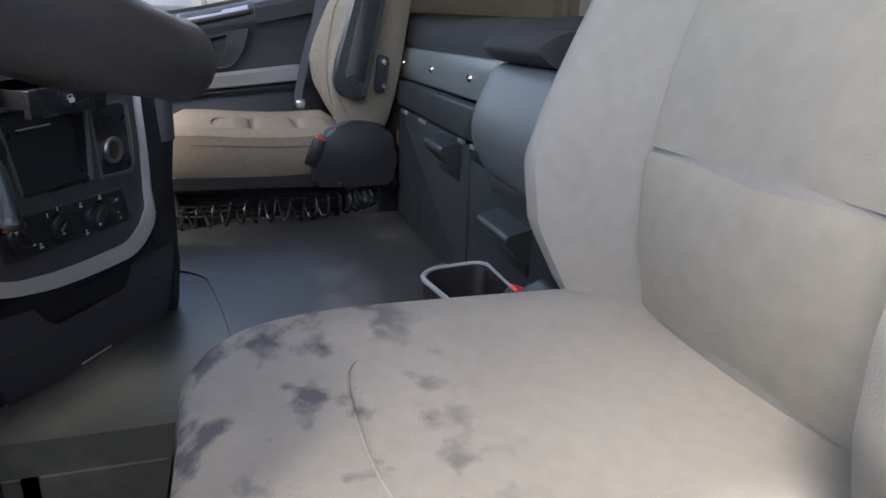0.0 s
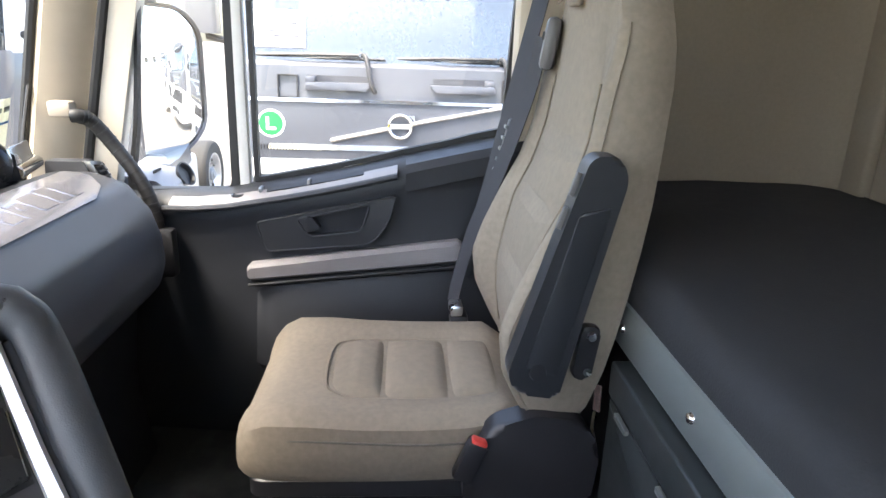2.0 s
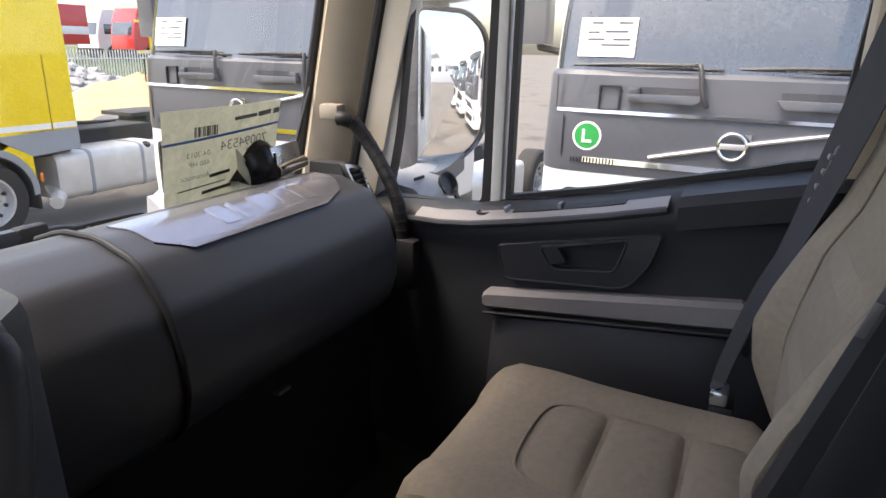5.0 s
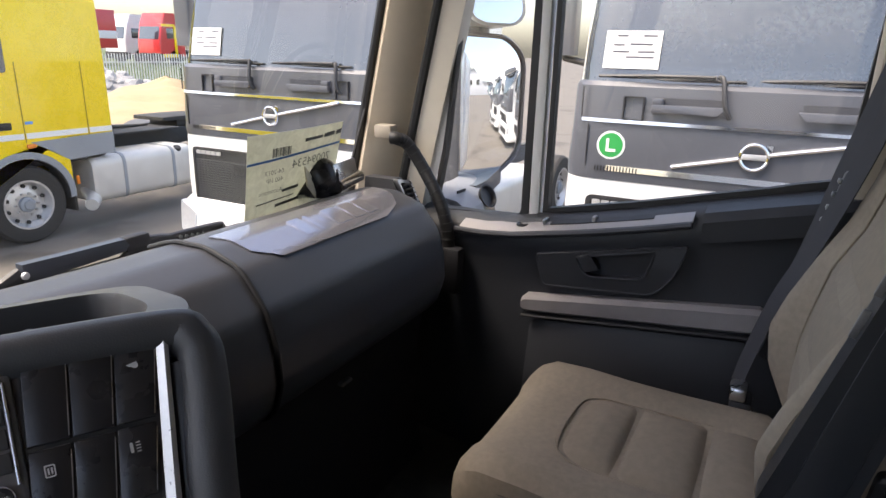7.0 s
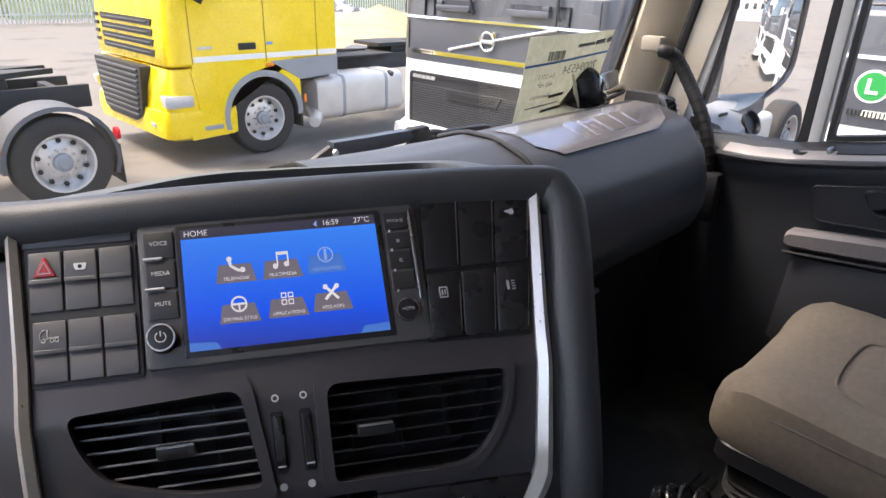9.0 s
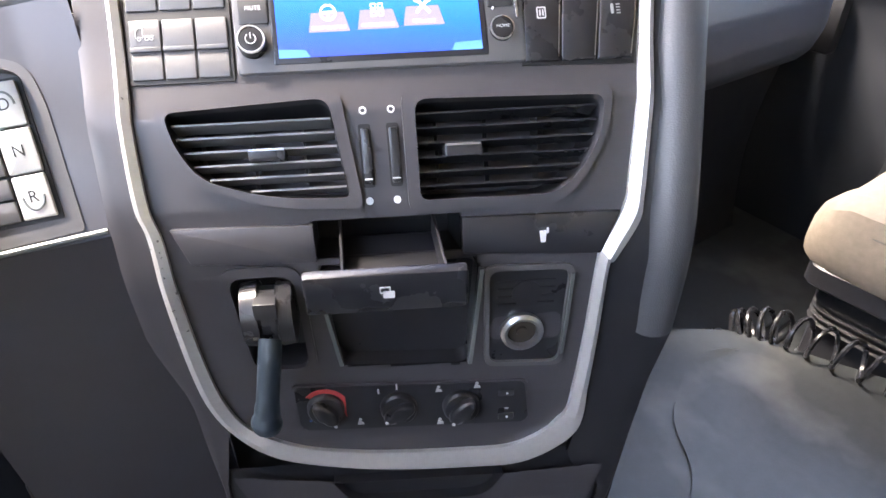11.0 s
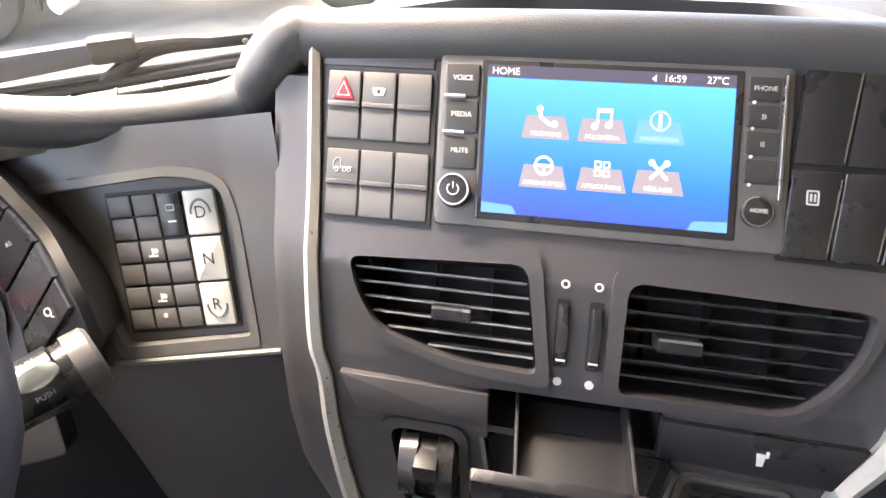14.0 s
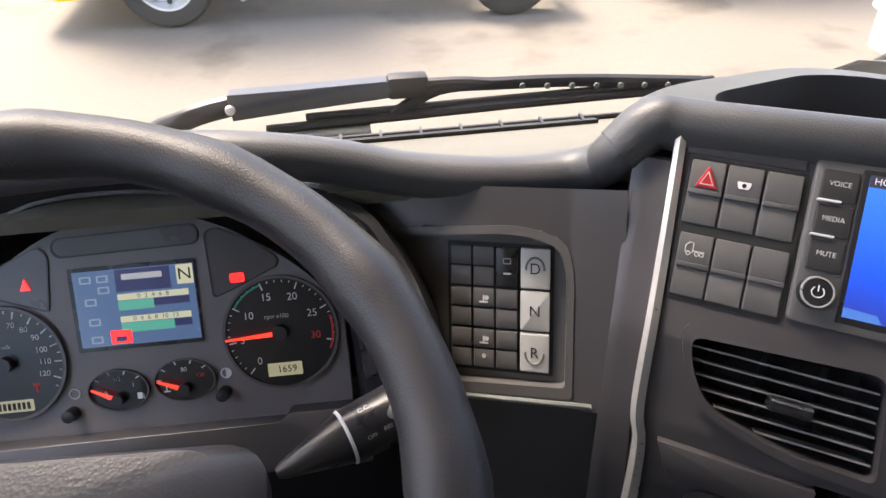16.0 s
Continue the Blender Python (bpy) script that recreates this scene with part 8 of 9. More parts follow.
def paper(parent, fn, a0, a1, b0, b1):
    p = part("paper_sheet", prism([(a0, b0), (a1, b0), (a1, b1), (a0, b1)], 0, 0.003, fn), M_PAPER, parent, "white printed paper behind the windscreen", smooth=False)
    h, w = b1 - b0, a1 - a0
    for x, y, l in ((0.08, 0.84, 0.25), (0.6, 0.84, 0.2), (0.15, 0.62, 0.4), (0.65, 0.6, 0.2), (0.1, 0.42, 0.3), (0.1, 0.28, 0.5), (0.55, 0.42, 0.3)):
        part("print_bar", prism([(a0 + x * w, b0 + y * h), (a0 + (x + l) * w, b0 + y * h), (a0 + (x + l) * w, b0 + y * h + 0.012), (a0 + x * w, b0 + y * h + 0.012)], 0.002, 0.0045, fn), M_INK, p, smooth=False)


def white_tractor(y0, label, sign, x0=4.28):
    """A white and dark grey tall tractor unit that faces the smaller x."""
    t = thing("tractor_unit", label, "truck", (x0 + 1.2, y0, -1.5), group="white tractor units")
    R = lambda z, d0, d1, w, r: ring_at(x0, y0, z, d0, d1, w, r)
    F = lambda a, b, n: Vector((x0 - n, y0 + a, b))
    part("lower_body", loft([R(-0.62, 0.0, 2.3, 1.24, 0.22), R(-0.3, 0.0, 2.3, 1.26, 0.22), R(0.16, 0.0, 2.3, 1.25, 0.24)]), M_WHITEP, t, "white lower cab")
    bump = part("bumper", loft([R(-1.2, 0.02, 0.75, 1.2, 0.2), R(-1.15, -0.06, 0.75, 1.25, 0.22), R(-0.75, -0.08, 0.75, 1.27, 0.22), R(-0.52, -0.07, 0.75, 1.26, 0.22), R(-0.48, -0.03, 0.75, 1.23, 0.2)]), M_WHITEP, t, "white bumper")
    for s in (-1, 1):
        part("headlamp", loft([[F(s * a, b, n) for a, b in rounded([(1.0, -0.62), (1.2, -0.5), (1.23, -0.82), (1.05, -0.86)], 0.03, 3)] for n in (0.0, 0.085, 0.09)]), M_LAMP, bump, "clear headlamp")
    part("lower_intake", prism(rounded([(-0.7, -0.95), (0.7, -0.95), (0.75, -0.72), (-0.75, -0.72)], 0.04, 3), 0.05, 0.085, F), M_MESH, bump)
    gr = part("grille", prism(rounded([(-1.03, 0.02), (1.03, 0.02), (1.03, -0.62), (-1.03, -0.62)], [0.04, 0.04, 0.05, 0.05], 4), -0.02, 0.006, F), M_MESH, t, "black mesh grille")
    bars = [bx(F(0, -0.09 - 0.0235 * k, 0.012), (0.016, 2.02, 0.009)) for k in range(17)]
    bars += [bx(F(-1.0 + 0.04 * k, -0.3, 0.009), (0.01, 0.007, 0.44)) for k in range(51)]
    part("mesh", join(*bars), mat("grille_bar", (0.06, 0.062, 0.066), 0.5), gr)
    part("grille_frame", ringwall(rounded([(-1.05, 0.035), (1.05, 0.035), (1.05, -0.64), (-1.05, -0.64)], 0.05, 4), rounded([(-1.02, 0.01), (1.02, 0.01), (1.02, -0.61), (-1.02, -0.61)], 0.04, 4), -0.01, 0.02, F), M_MESH, gr)
    part("grille_slot", prism(rounded([(-0.2, -0.09), (0.52, -0.09), (0.47, -0.19), (-0.15, -0.19)], 0.02, 3), 0.0, 0.03, F), M_MESH, gr)
    part("slot_hole", prism(rounded([(-0.12, -0.12), (0.45, -0.12), (0.42, -0.16), (-0.1, -0.16)], 0.012, 3), 0.028, 0.034, F), M_RUBBER, gr)
    for k in range(5):
        part("name_bar", prism(rounded([(1.0 - 0.066 * k, -0.03), (0.945 - 0.066 * k, -0.03), (0.945 - 0.066 * k, 0.005), (1.0 - 0.066 * k, 0.005)], 0.006, 2), 0.0, 0.018, F), M_ALU, gr, "plain pale letter block")
    part("plate_bar", prism(rounded([(0.95, -0.52), (0.45, -0.52), (0.45, -0.58), (0.95, -0.58)], 0.01, 2), 0.0, 0.022, F), M_MESH, gr)
    part("plate_mark", prism(rounded([(0.9, -0.535), (0.7, -0.535), (0.7, -0.568), (0.9, -0.568)], 0.006, 2), 0.0, 0.025, F), M_OFFWHITE, gr)
    # dark grey front panel with bright strips
    pan = part("front_panel", loft([R(0.15, -0.004, 0.5, 1.25, 0.24), R(0.2, -0.012, 0.5, 1.255, 0.25), R(0.5, -0.005, 0.5, 1.24, 0.27), R(0.79, 0.02, 0.5, 1.235, 0.3), R(0.82, 0.05, 0.5, 1.22, 0.3)]), M_DARKGREY, t, "dark grey front panel under the windscreen")
    for z, d, w, h in ((0.56, 0.0, 1.13, 0.034), (0.235, -0.006, 1.04, 0.05)):
        part("bright_strip", loft([[F(a, z + h / 2, -d - 0.01 - q), F(a, z + h / 2 - 0.006, -d + 0.012 - q), F(a, z - h / 2 + 0.006, -d + 0.016 - q), F(a, z - h / 2, -d - 0.01 - q)] for a, q in [(w * s, 0.03 * max(0, abs(s) - 0.85) / 0.15) for s in np.linspace(-1, 1, 15)]]), M_CHROME, pan, "chrome strip")
    for s in (-1, 1):
        for k in range(14):
            part("louvre", bx(F(s * (1.0 - 0.022 * k), 0.232, 0.02), (0.006, 0.008, 0.036), 0, 1), M_MESH, pan) if s > 0 else None
        part("panel_gap", bx(F(s * 1.075, 0.39, 0.007), (0.01, 0.005, 0.28)), M_MESH, pan)
        part("panel_gap", bx(F(s * 1.13, 0.68, 0.0), (0.012, 0.005, 0.2)), M_MESH, pan)
        part("step_frame", ringwall(rounded([(s * 0.85, 0.73), (s * 0.71, 0.73), (s * 0.71, 0.57), (s * 0.85, 0.57)], 0.006, 2), rounded([(s * 0.84, 0.72), (s * 0.72, 0.72), (s * 0.72, 0.58), (s * 0.84, 0.58)], 0.005, 2), -0.03, 0.012, F), M_MESH, pan, "black folding step frame")
        part("handle_recess", prism(rounded([(s * 0.65, 0.73), (s * 0.22, 0.73), (s * 0.24, 0.63), (s * 0.65, 0.63)], 0.012, 3), -0.03, 0.004, F), mat("recess_grey", (0.05, 0.052, 0.06), 0.5), pan)
        part("handle_bar", prism(rounded([(s * 0.66, 0.685), (s * 0.2, 0.685), (s * 0.24, 0.632), (s * 0.66, 0.632)], 0.014, 3), 0.0, 0.045, F, 0.012), M_DARKGREY, pan)
        part("handle_post", bx(F(s * 0.62, 0.70, 0.012), (0.05, 0.07, 0.05), 0.008), M_DARKGREY, pan)
    em = part("emblem", tube([F(0.08 * math.cos(a) - 0.0, 0.395 + 0.08 * math.sin(a), 0.03) for a in np.linspace(0, 2 * math.pi, 29)[:-1]], 0.013, 8, True), M_CHROME, pan, "round chrome ring")
    part("emblem_bar", bx(F(0, 0.395, 0.03), (0.02, 0.15, 0.035), 0.004), M_ALU, em)
    part("emblem_tip", prism([(-0.06, 0.475), (-0.1, 0.475), (-0.1, 0.435)], 0.02, 0.04, F), M_CHROME, em)
    for a0, a1 in (((0.49, 0.285), (0.09, 0.375)), ((-0.09, 0.415), (-0.75, 0.55))):
        part("diagonal_bar", tube([F(a0[0], a0[1], 0.018), F(a1[0], a1[1], 0.018)], 0.016, 8), M_CHROME, pan)
    if sign:
        sg = part("round_sign", prism([(0.905 + 0.098 * math.cos(a), 0.395 + 0.098 * math.sin(a)) for a in np.linspace(0, 2 * math.pi, 33)[:-1]], 0.0, 0.012, F), M_WHITEP, pan, "white-rimmed round green sign")
        part("sign_field", prism([(0.905 + 0.083 * math.cos(a), 0.395 + 0.083 * math.sin(a)) for a in np.linspace(0, 2 * math.pi, 33)[:-1]], 0.01, 0.0145, F), M_GREEN, sg)
        part("letter", join(bx(F(0.928, 0.395, 0.016), (0.004, 0.02, 0.09)), bx(F(0.903, 0.36, 0.016), (0.0045, 0.066, 0.02))), M_WHITEP, sg)
    # windscreen, roof, sides
    ws = part("windscreen", loft([R(0.815, 0.05, 0.5, 1.2, 0.3), R(1.1, 0.11, 0.55, 1.2, 0.3), R(1.45, 0.2, 0.6, 1.18, 0.3), R(1.75, 0.3, 0.7, 1.15, 0.3)]), M_WINDARK, t, "large curved windscreen reflecting the sky")
    paper(ws, lambda a, b, n: F(a, b, n - 0.06 - 0.21 * (b - 0.82) + 0.02), 0.66, 1.03, 0.905, 1.15)
    for s in (-1, 1):
        part("side_window", loft([[Vector((x, y0 + s * w, z)) for x, z in rounded([(x0 + 0.62, 0.72), (x0 + 1.5, 0.62), (x0 + 1.5, 1.45), (x0 + 0.85, 1.45)], 0.05, 3)] for w in (1.2, 1.257)]), M_WINDARK, t, "dark side window")
        part("pillar", loft([R(z, d + 0.0, d + 0.12, w, 0.02)[:0] or [Vector((x0 + d + e, y0 + s * (w + f), z)) for e, f in ((0.16, -0.02), (0.22, 0.012), (0.42, 0.012), (0.42, -0.04))] for z, d, w in ((0.8, 0.08, 1.225), (1.2, 0.16, 1.22), (1.75, 0.33, 1.19))]), M_WHITEP, t, "white windscreen pillar")
    part("cab_body", loft([R(0.16, 0.5, 2.3, 1.25, 0.02), R(0.9, 0.5, 2.3, 1.25, 0.02), R(1.4, 0.6, 2.3, 1.23, 0.02), R(1.75, 0.7, 2.3, 1.2, 0.02)]), M_WHITEP, t, "white cab sides")
    part("roof", loft([R(1.74, 0.27, 2.3, 1.19, 0.3), R(1.95, 0.36, 2.3, 1.19, 0.3), R(2.2, 0.55, 2.3, 1.15, 0.35), R(2.35, 0.85, 2.3, 1.05, 0.35)]), M_WHITEP, t, "white raised roof")
    part("sun_visor", loft([[F(a, 1.72 + q, 0.02 - 0.3 * abs(a / 1.15) ** 3) for q in (0, 0.16)] + [F(a, 1.88 - q, -0.16 - 0.2 * abs(a / 1.15) ** 3) for q in (0, 0.15)] for a in np.linspace(-1.12, 1.12, 13)]), M_DARKGREY, t, "dark sun visor")
    for sx, hx in ((0.21, 0.95), (-0.75, -0.05)):
        wp = part("wiper", tube(smooth_path([F(sx - 0.035, 0.62, 0.03), F(sx, 0.70, 0.045), F(sx + 0.03, 0.85, 0.0), F(sx + 0.06, 0.868, -0.03)], 4), 0.017, 8), M_MESH, t, "black wiper")
        part("wiper_blade", tube([F(sx + 0.08, 0.868, -0.03), F(sx + 0.45, 0.865, -0.03), F(hx + 0.1, 0.85, -0.07)], 0.012, 6), M_MESH, wp)
        part("blade_rubber", tube([F(sx - 0.1, 0.845, -0.04), F(hx + 0.12, 0.835, -0.08)], 0.009, 6), M_RUBBER, wp)
    for s in (-1, 1):
        mi = part("mirror", loft([[Vector((x0 + 0.42 + e, y0 + s * (1.33 + f), z)) for e, f in rounded([(-0.09, 0.0), (-0.09, 0.22), (0.07, 0.24), (0.07, 0.0)], 0.03, 3)] for z in (0.98, 1.0, 1.4, 1.43)]), M_DARKGREY, t, "dark grey mirror housing")
        part("mirror_arm", tube([Vector((x0 + 0.42, y0 + s * 1.22, 0.92)), Vector((x0 + 0.42, y0 + s * 1.42, 0.96)), Vector((x0 + 0.42, y0 + s * 1.42, 1.0))], 0.025, 8), M_MESH, mi)
        part("wheel_arch", lathe(Vector((x0 + 1.4, y0 + s * 1.18, -1.0)), (0, s, 0), [(0, 0.64), (0.085, 0.64), (0.09, 0.58), (0, 0.57)], 32), M_MESH, t, "dark wheel arch")
        wheel("front_wheel", (x0 + 1.4, y0 + s * 1.12, -1.0), 0.5, t, s)
        for k, hw in ((0, 0.3), (1, 0.26)):
            part("door_step", bx((x0 + 0.72, y0 + s * 1.22, -0.95 + 0.3 * k), (0.36, 0.08, 0.05), 0.01), M_MESH, t)
        part("side_panel", bx((x0 + 0.75, y0 + s * 1.2, -0.85), (0.5, 0.06, 0.7), 0.02), M_WHITEP, t)
        part("chassis_rail", bx((x0 + 3.6, y0 + s * 0.4, -0.55), (4.4, 0.08, 0.26)), M_CHASSIS, t)
        wheel("rear_wheel", (x0 + 5.0, y0 + s * 1.05, -1.0), 0.5, t, s)
        part("fuel_tank", loft([[Vector((x, y0 + s * (0.9 + a), -0.85 + b)) for a, b in rounded([(-0.3, -0.3), (0.3, -0.3), (0.3, 0.3), (-0.3, 0.3)], 0.08, 3)] for x in (x0 + 2.4, x0 + 4.2)]), M_TANK, t, "aluminium fuel tank")
    return t


truck_a = white_tractor(0.38, "white tractor unit with dark grey front and green round sign", True)
truck_b = white_tractor(4.35, "white tractor unit with dark grey front and chrome strips", False)
for k in range(4):
    copy_thing(truck_b, Matrix.Translation((5.48, -3.6 - 3.97 * k, -1.5)))


def yellow_tractor(xo, yo, tank, label):
    """A yellow tractor unit that heads along the smaller x, seen from the smaller y."""
    t = thing("yellow_tractor", label, "truck", (xo + 4.6, yo + 9.8, -1.5), group="yellow tractors")
    P = lambda x, y, z: Vector((xo + x, yo + y, z))
    S = lambda a, b, n: P(a, 8.55 - n, b)
    Fr = lambda a, b, n: P(3.1 - n, a, b)
    R = lambda z, d0, d1, w, r: ring_at(xo + 3.1, yo + 9.8, z, d0, d1, w, r)
    body = part("cab_body", loft([R(-0.22, 0.02, 2.55, 1.22, 0.14), R(-0.19, 0.0, 2.55, 1.25, 0.16), R(0.3, 0.01, 2.55, 1.25, 0.2), R(0.75, 0.05, 2.55, 1.25, 0.2)]), M_YELLOW, t, "yellow painted cab")
    part("windscreen", loft([R(0.75, 0.06, 0.4, 1.22, 0.18), R(1.5, 0.3, 0.7, 1.2, 0.18)]), M_WINDARK, t)
    part("cab_upper", loft([R(0.75, 0.32, 2.55, 1.25, 0.02), R(1.5, 0.6, 2.55, 1.22, 0.02), R(1.52, 0.3, 2.55, 1.2, 0.2), R(2.2, 0.7, 2.55, 1.1, 0.3)]), M_YELLOW, t)
    part("door_window", prism(rounded([(3.62, 0.72), (4.35, 0.62), (4.35, 1.4), (3.85, 1.4)], 0.05, 3), -0.05, 0.012, S), M_WINDARK, t)
    for a, b, z0, z1 in ((3.42, 4.44, -0.105, -0.175), (4.47, 5.28, -0.105, -0.175), (5.31, 5.64, -0.105, -0.175)):
        part("white_stripe", prism([(a, z0), (b, z0), (b, z1), (a, z1)], 0.0, 0.004, S), M_WHITEP, body, "white stripe")
    for a, z0, z1 in ((4.455, -0.22, 0.75), (5.295, -0.2, 0.75), (3.40, -0.2, 0.75)):
        part("door_gap", bx(S(a, (z0 + z1) / 2, 0.001), (0.012, 0.006, z1 - z0)), mat("gap_ochre", (0.3, 0.2, 0.01), 0.6), body)
    h = part("door_handle", prism(rounded([(4.05, 0.04), (4.31, 0.04), (4.31, -0.05), (4.05, -0.05)], 0.02, 3), -0.01, 0.006, S), M_MESH, t, "black recessed door handle")
    part("handle_bar", bx(S(4.18, 0.0, 0.012), (0.2, 0.02, 0.03), 0.008), M_CHASSIS, h)
    part("badge", bx(S(3.58, 0.0, 0.006), (0.2, 0.006, 0.035), 0.002), M_TANK, body)
    part("badge", bx(S(4.52, 0.02, 0.005), (0.1, 0.004, 0.035), 0.002), mat("blue_badge", (0.1, 0.3, 0.65), 0.4), body)
    # upper grille, lower grille, bumper, lamps
    for k in range(4):
        z = 0.34 - 0.125 * k
        part("grille_recess", prism(rounded([(8.93, z), (10.68, z), (10.66, z - 0.085), (8.97, z - 0.085)], 0.012, 2), -0.02, 0.006, Fr), M_MESH, t)
        part("grille_bar", bx(Fr(9.8, z - 0.045, 0.012), (0.02, 1.5, 0.018), 0.004), M_MUD, t)
    for k in range(4):
        part("corner_slot", bx(P(3.12, 10.86, 0.3 - 0.11 * k), (0.06, 0.16, 0.05), 0.01), M_MESH, t)
    part("front_lower", loft([R(-0.78, -0.08, 0.85, 1.24, 0.2), R(-0.5, -0.06, 0.85, 1.24, 0.2), R(-0.25, 0.0, 0.85, 1.22, 0.18)]), M_YELLOW, t, "yellow lower front")
    part("bumper", loft([R(-1.16, -0.06, 0.85, 1.18, 0.2), R(-1.12, -0.12, 0.85, 1.25, 0.22), R(-0.9, -0.14, 0.85, 1.26, 0.22), R(-0.78, -0.11, 0.85, 1.25, 0.22)]), M_YELLOW, t, "yellow bumper")
    gl = part("lower_grille", prism(rounded([(9.12, -0.25), (10.75, -0.25), (10.6, -0.9), (10.4, -1.0), (9.5, -1.0), (9.25, -0.9)], 0.04, 3), 0.0, 0.15, Fr), M_MESH, t, "black lower grille")
    for k in range(9):
        z = -0.31 - 0.075 * k
        part("grille_slat", bx(Fr(9.93, z, 0.158), (0.03, 1.42 - 0.03 * k, 0.035), 0.006, 2), M_MUD, gl)
    for y in (8.62, 10.98):
        hl = part("headlamp", loft([[P(x, y + (0.09 if y < 9 else -0.09) * 0 + dy, z) for x, z in rounded([(2.98, -0.56), (3.36, -0.58), (3.36, -0.72), (3.0, -0.72)], 0.03, 3)] for dy in ((-0.07, -0.06, 0.06) if y < 9 else (0.07, 0.06, -0.06))]), M_LAMP, t, "clear headlamp")
    part("fog_lamp", bx(P(2.98, 8.95, -0.97), (0.05, 0.14, 0.06), 0.01), M_LAMP, t)
    part("step_panel", prism(rounded([(3.36, -0.28), (3.86, -0.28), (3.84, -0.82), (3.44, -0.84)], 0.02, 3), -0.2, 0.004, S), M_YELLOW, t, "yellow step cover")
    part("step_panel", prism(rounded([(3.3, -0.86), (3.9, -0.84), (3.9, -1.13), (3.28, -1.16)], 0.02, 3), -0.2, 0.006, S), M_YELLOW, t)
    part("step_grip", bx(S(3.6, -1.02, 0.008), (0.26, 0.006, 0.06), 0.002), M_GREYSKIRT, t)
    # wheel arch and grey skirt
    a_ = np.linspace(math.radians(195), math.radians(-5), 22)
    arch = [(4.38 + 0.62 * math.cos(a), -0.93 + 0.6 * math.sin(a)) for a in a_]
    archi = [(4.38 + 0.545 * math.cos(a), -0.95 + 0.535 * math.sin(a)) for a in a_]
    part("wheel_arch", loft([[S(o[0], o[1], -0.15), S(o[0], o[1], 0.012), S(i[0], i[1], 0.012), S(i[0], i[1], -0.15)] for o, i in zip(arch, archi)]), M_GREYSKIRT, t, "grey wheel arch trim")
    part("arch_panel", prism([(3.38, -0.18), (4.98, -0.18)] + arch[::-1][2:-2] + [(3.80, -0.84), (3.44, -0.85)], -0.2, 0.002, S), M_YELLOW, t, "yellow panel round the wheel arch")
    part("arch_inner", loft([[S(i[0], i[1], -0.6), S(i[0], i[1], 0.0), S(4.38 + (i[0] - 4.38) * 0.97, i[1] - 0.01, 0.0), S(4.38 + (i[0] - 4.38) * 0.97, i[1] - 0.01, -0.6)] for i in archi]), M_CHASSIS, t)
    part("skirt", prism(rounded([(4.5, -0.22), (5.65, -0.19), (5.65, -0.47), (4.98, -0.50), (4.8, -0.38)], 0.01, 2), -0.1, 0.003, S), M_GREYSKIRT, t, "grey skirt under the cab")
    part("cab_base", bx(P(4.5, 9.8, -0.38), (2.2, 2.2, 0.35)), M_CHASSIS, t)
    part("side_marker", bx(S(4.50, -0.265, 0.02), (0.11, 0.03, 0.05), 0.008), M_AMBER, t)
    part("side_marker", bx(S(5.05, -0.78, 0.0), (0.04, 0.03, 0.12), 0.008), M_AMBER, t)
    part("mud_flap", bx(P(5.0, 8.75, -0.85), (0.04, 0.34, 0.7), 0.01), M_TYRE, t, "dusty rubber mud flap")
    part("exhaust", join(cyl(P(5.28, 8.62, -1.1), P(5.15, 8.48, -1.14), 0.1, 0.085, 18), cyl(P(5.4, 8.9, -1.02), P(5.28, 8.62, -1.1), 0.11, 0.1, 18)), M_TANK, t, "dull metal exhaust end")
    mi = part("mirror", loft([[P(3.52 + e, 8.3 + f, z) for e, f in rounded([(-0.08, -0.12), (-0.08, 0.12), (0.06, 0.12), (0.06, -0.12)], 0.03, 3)] for z in (0.6, 0.62, 0.72, 0.74)]), M_MESH, t, "black lower mirror")
    part("mirror_arm", tube([P(3.5, 8.55, 0.6), P(3.5, 8.36, 0.56), P(3.5, 8.3, 0.62)], 0.025, 8), M_MESH, mi)
    for y in (8.72, 10.9):
        wheel("front_wheel", P(4.38, y, -1.0), 0.5, t, -1 if y < 9 else 1)
    for y in (8.55, 8.9, 10.7, 11.05):
        wheel("rear_wheel", P(8.14, y + 0.0, -1.0), 0.5, t, -1 if y < 9 else 1, 0.28) if y in (8.55, 11.05) else None
    # chassis with tank, mudguard and coupling
    for y in (9.4, 10.2):
        part("chassis_rail", bx(P(7.0, y, -0.48), (3.6, 0.08, 0.26), 0.01), M_CHASSIS, t)
    for x in (5.9, 6.6, 7.3, 8.5):
        part("cross_member", bx(P(x, 9.8, -0.47), (0.1, 0.75, 0.16), 0.01), M_CHASSIS, t)
    tk = part("fuel_tank", loft([[P(x, 8.9 + a * k, -0.84 + b * k) for a, b in rounded([(-0.34, -0.32), (0.33, -0.32), (0.33, 0.32), (-0.34, 0.32)], [0.14, 0.06, 0.06, 0.14], 5)] for x, k in ((tank[0], 0.9), (tank[0] + 0.03, 0.98), (tank[0] + 0.06, 1), (tank[1] - 0.06, 1), (tank[1] - 0.03, 0.98), (tank[1], 0.9))]), M_TANK, t, "large dull aluminium fuel tank")
    for f in (0.28, 0.78):
        x = tank[0] + (tank[1] - tank[0]) * f
        part("tank_strap", loft([[P(xx, 8.9 + a * 1.02, -0.84 + b * 1.03) for a, b in rounded([(-0.34, -0.32), (0.33, -0.32), (0.33, 0.32), (-0.34, 0.32)], [0.14, 0.06, 0.06, 0.14], 5)] for xx in (x - 0.025, x + 0.025)]), M_GREYSKIRT, tk)
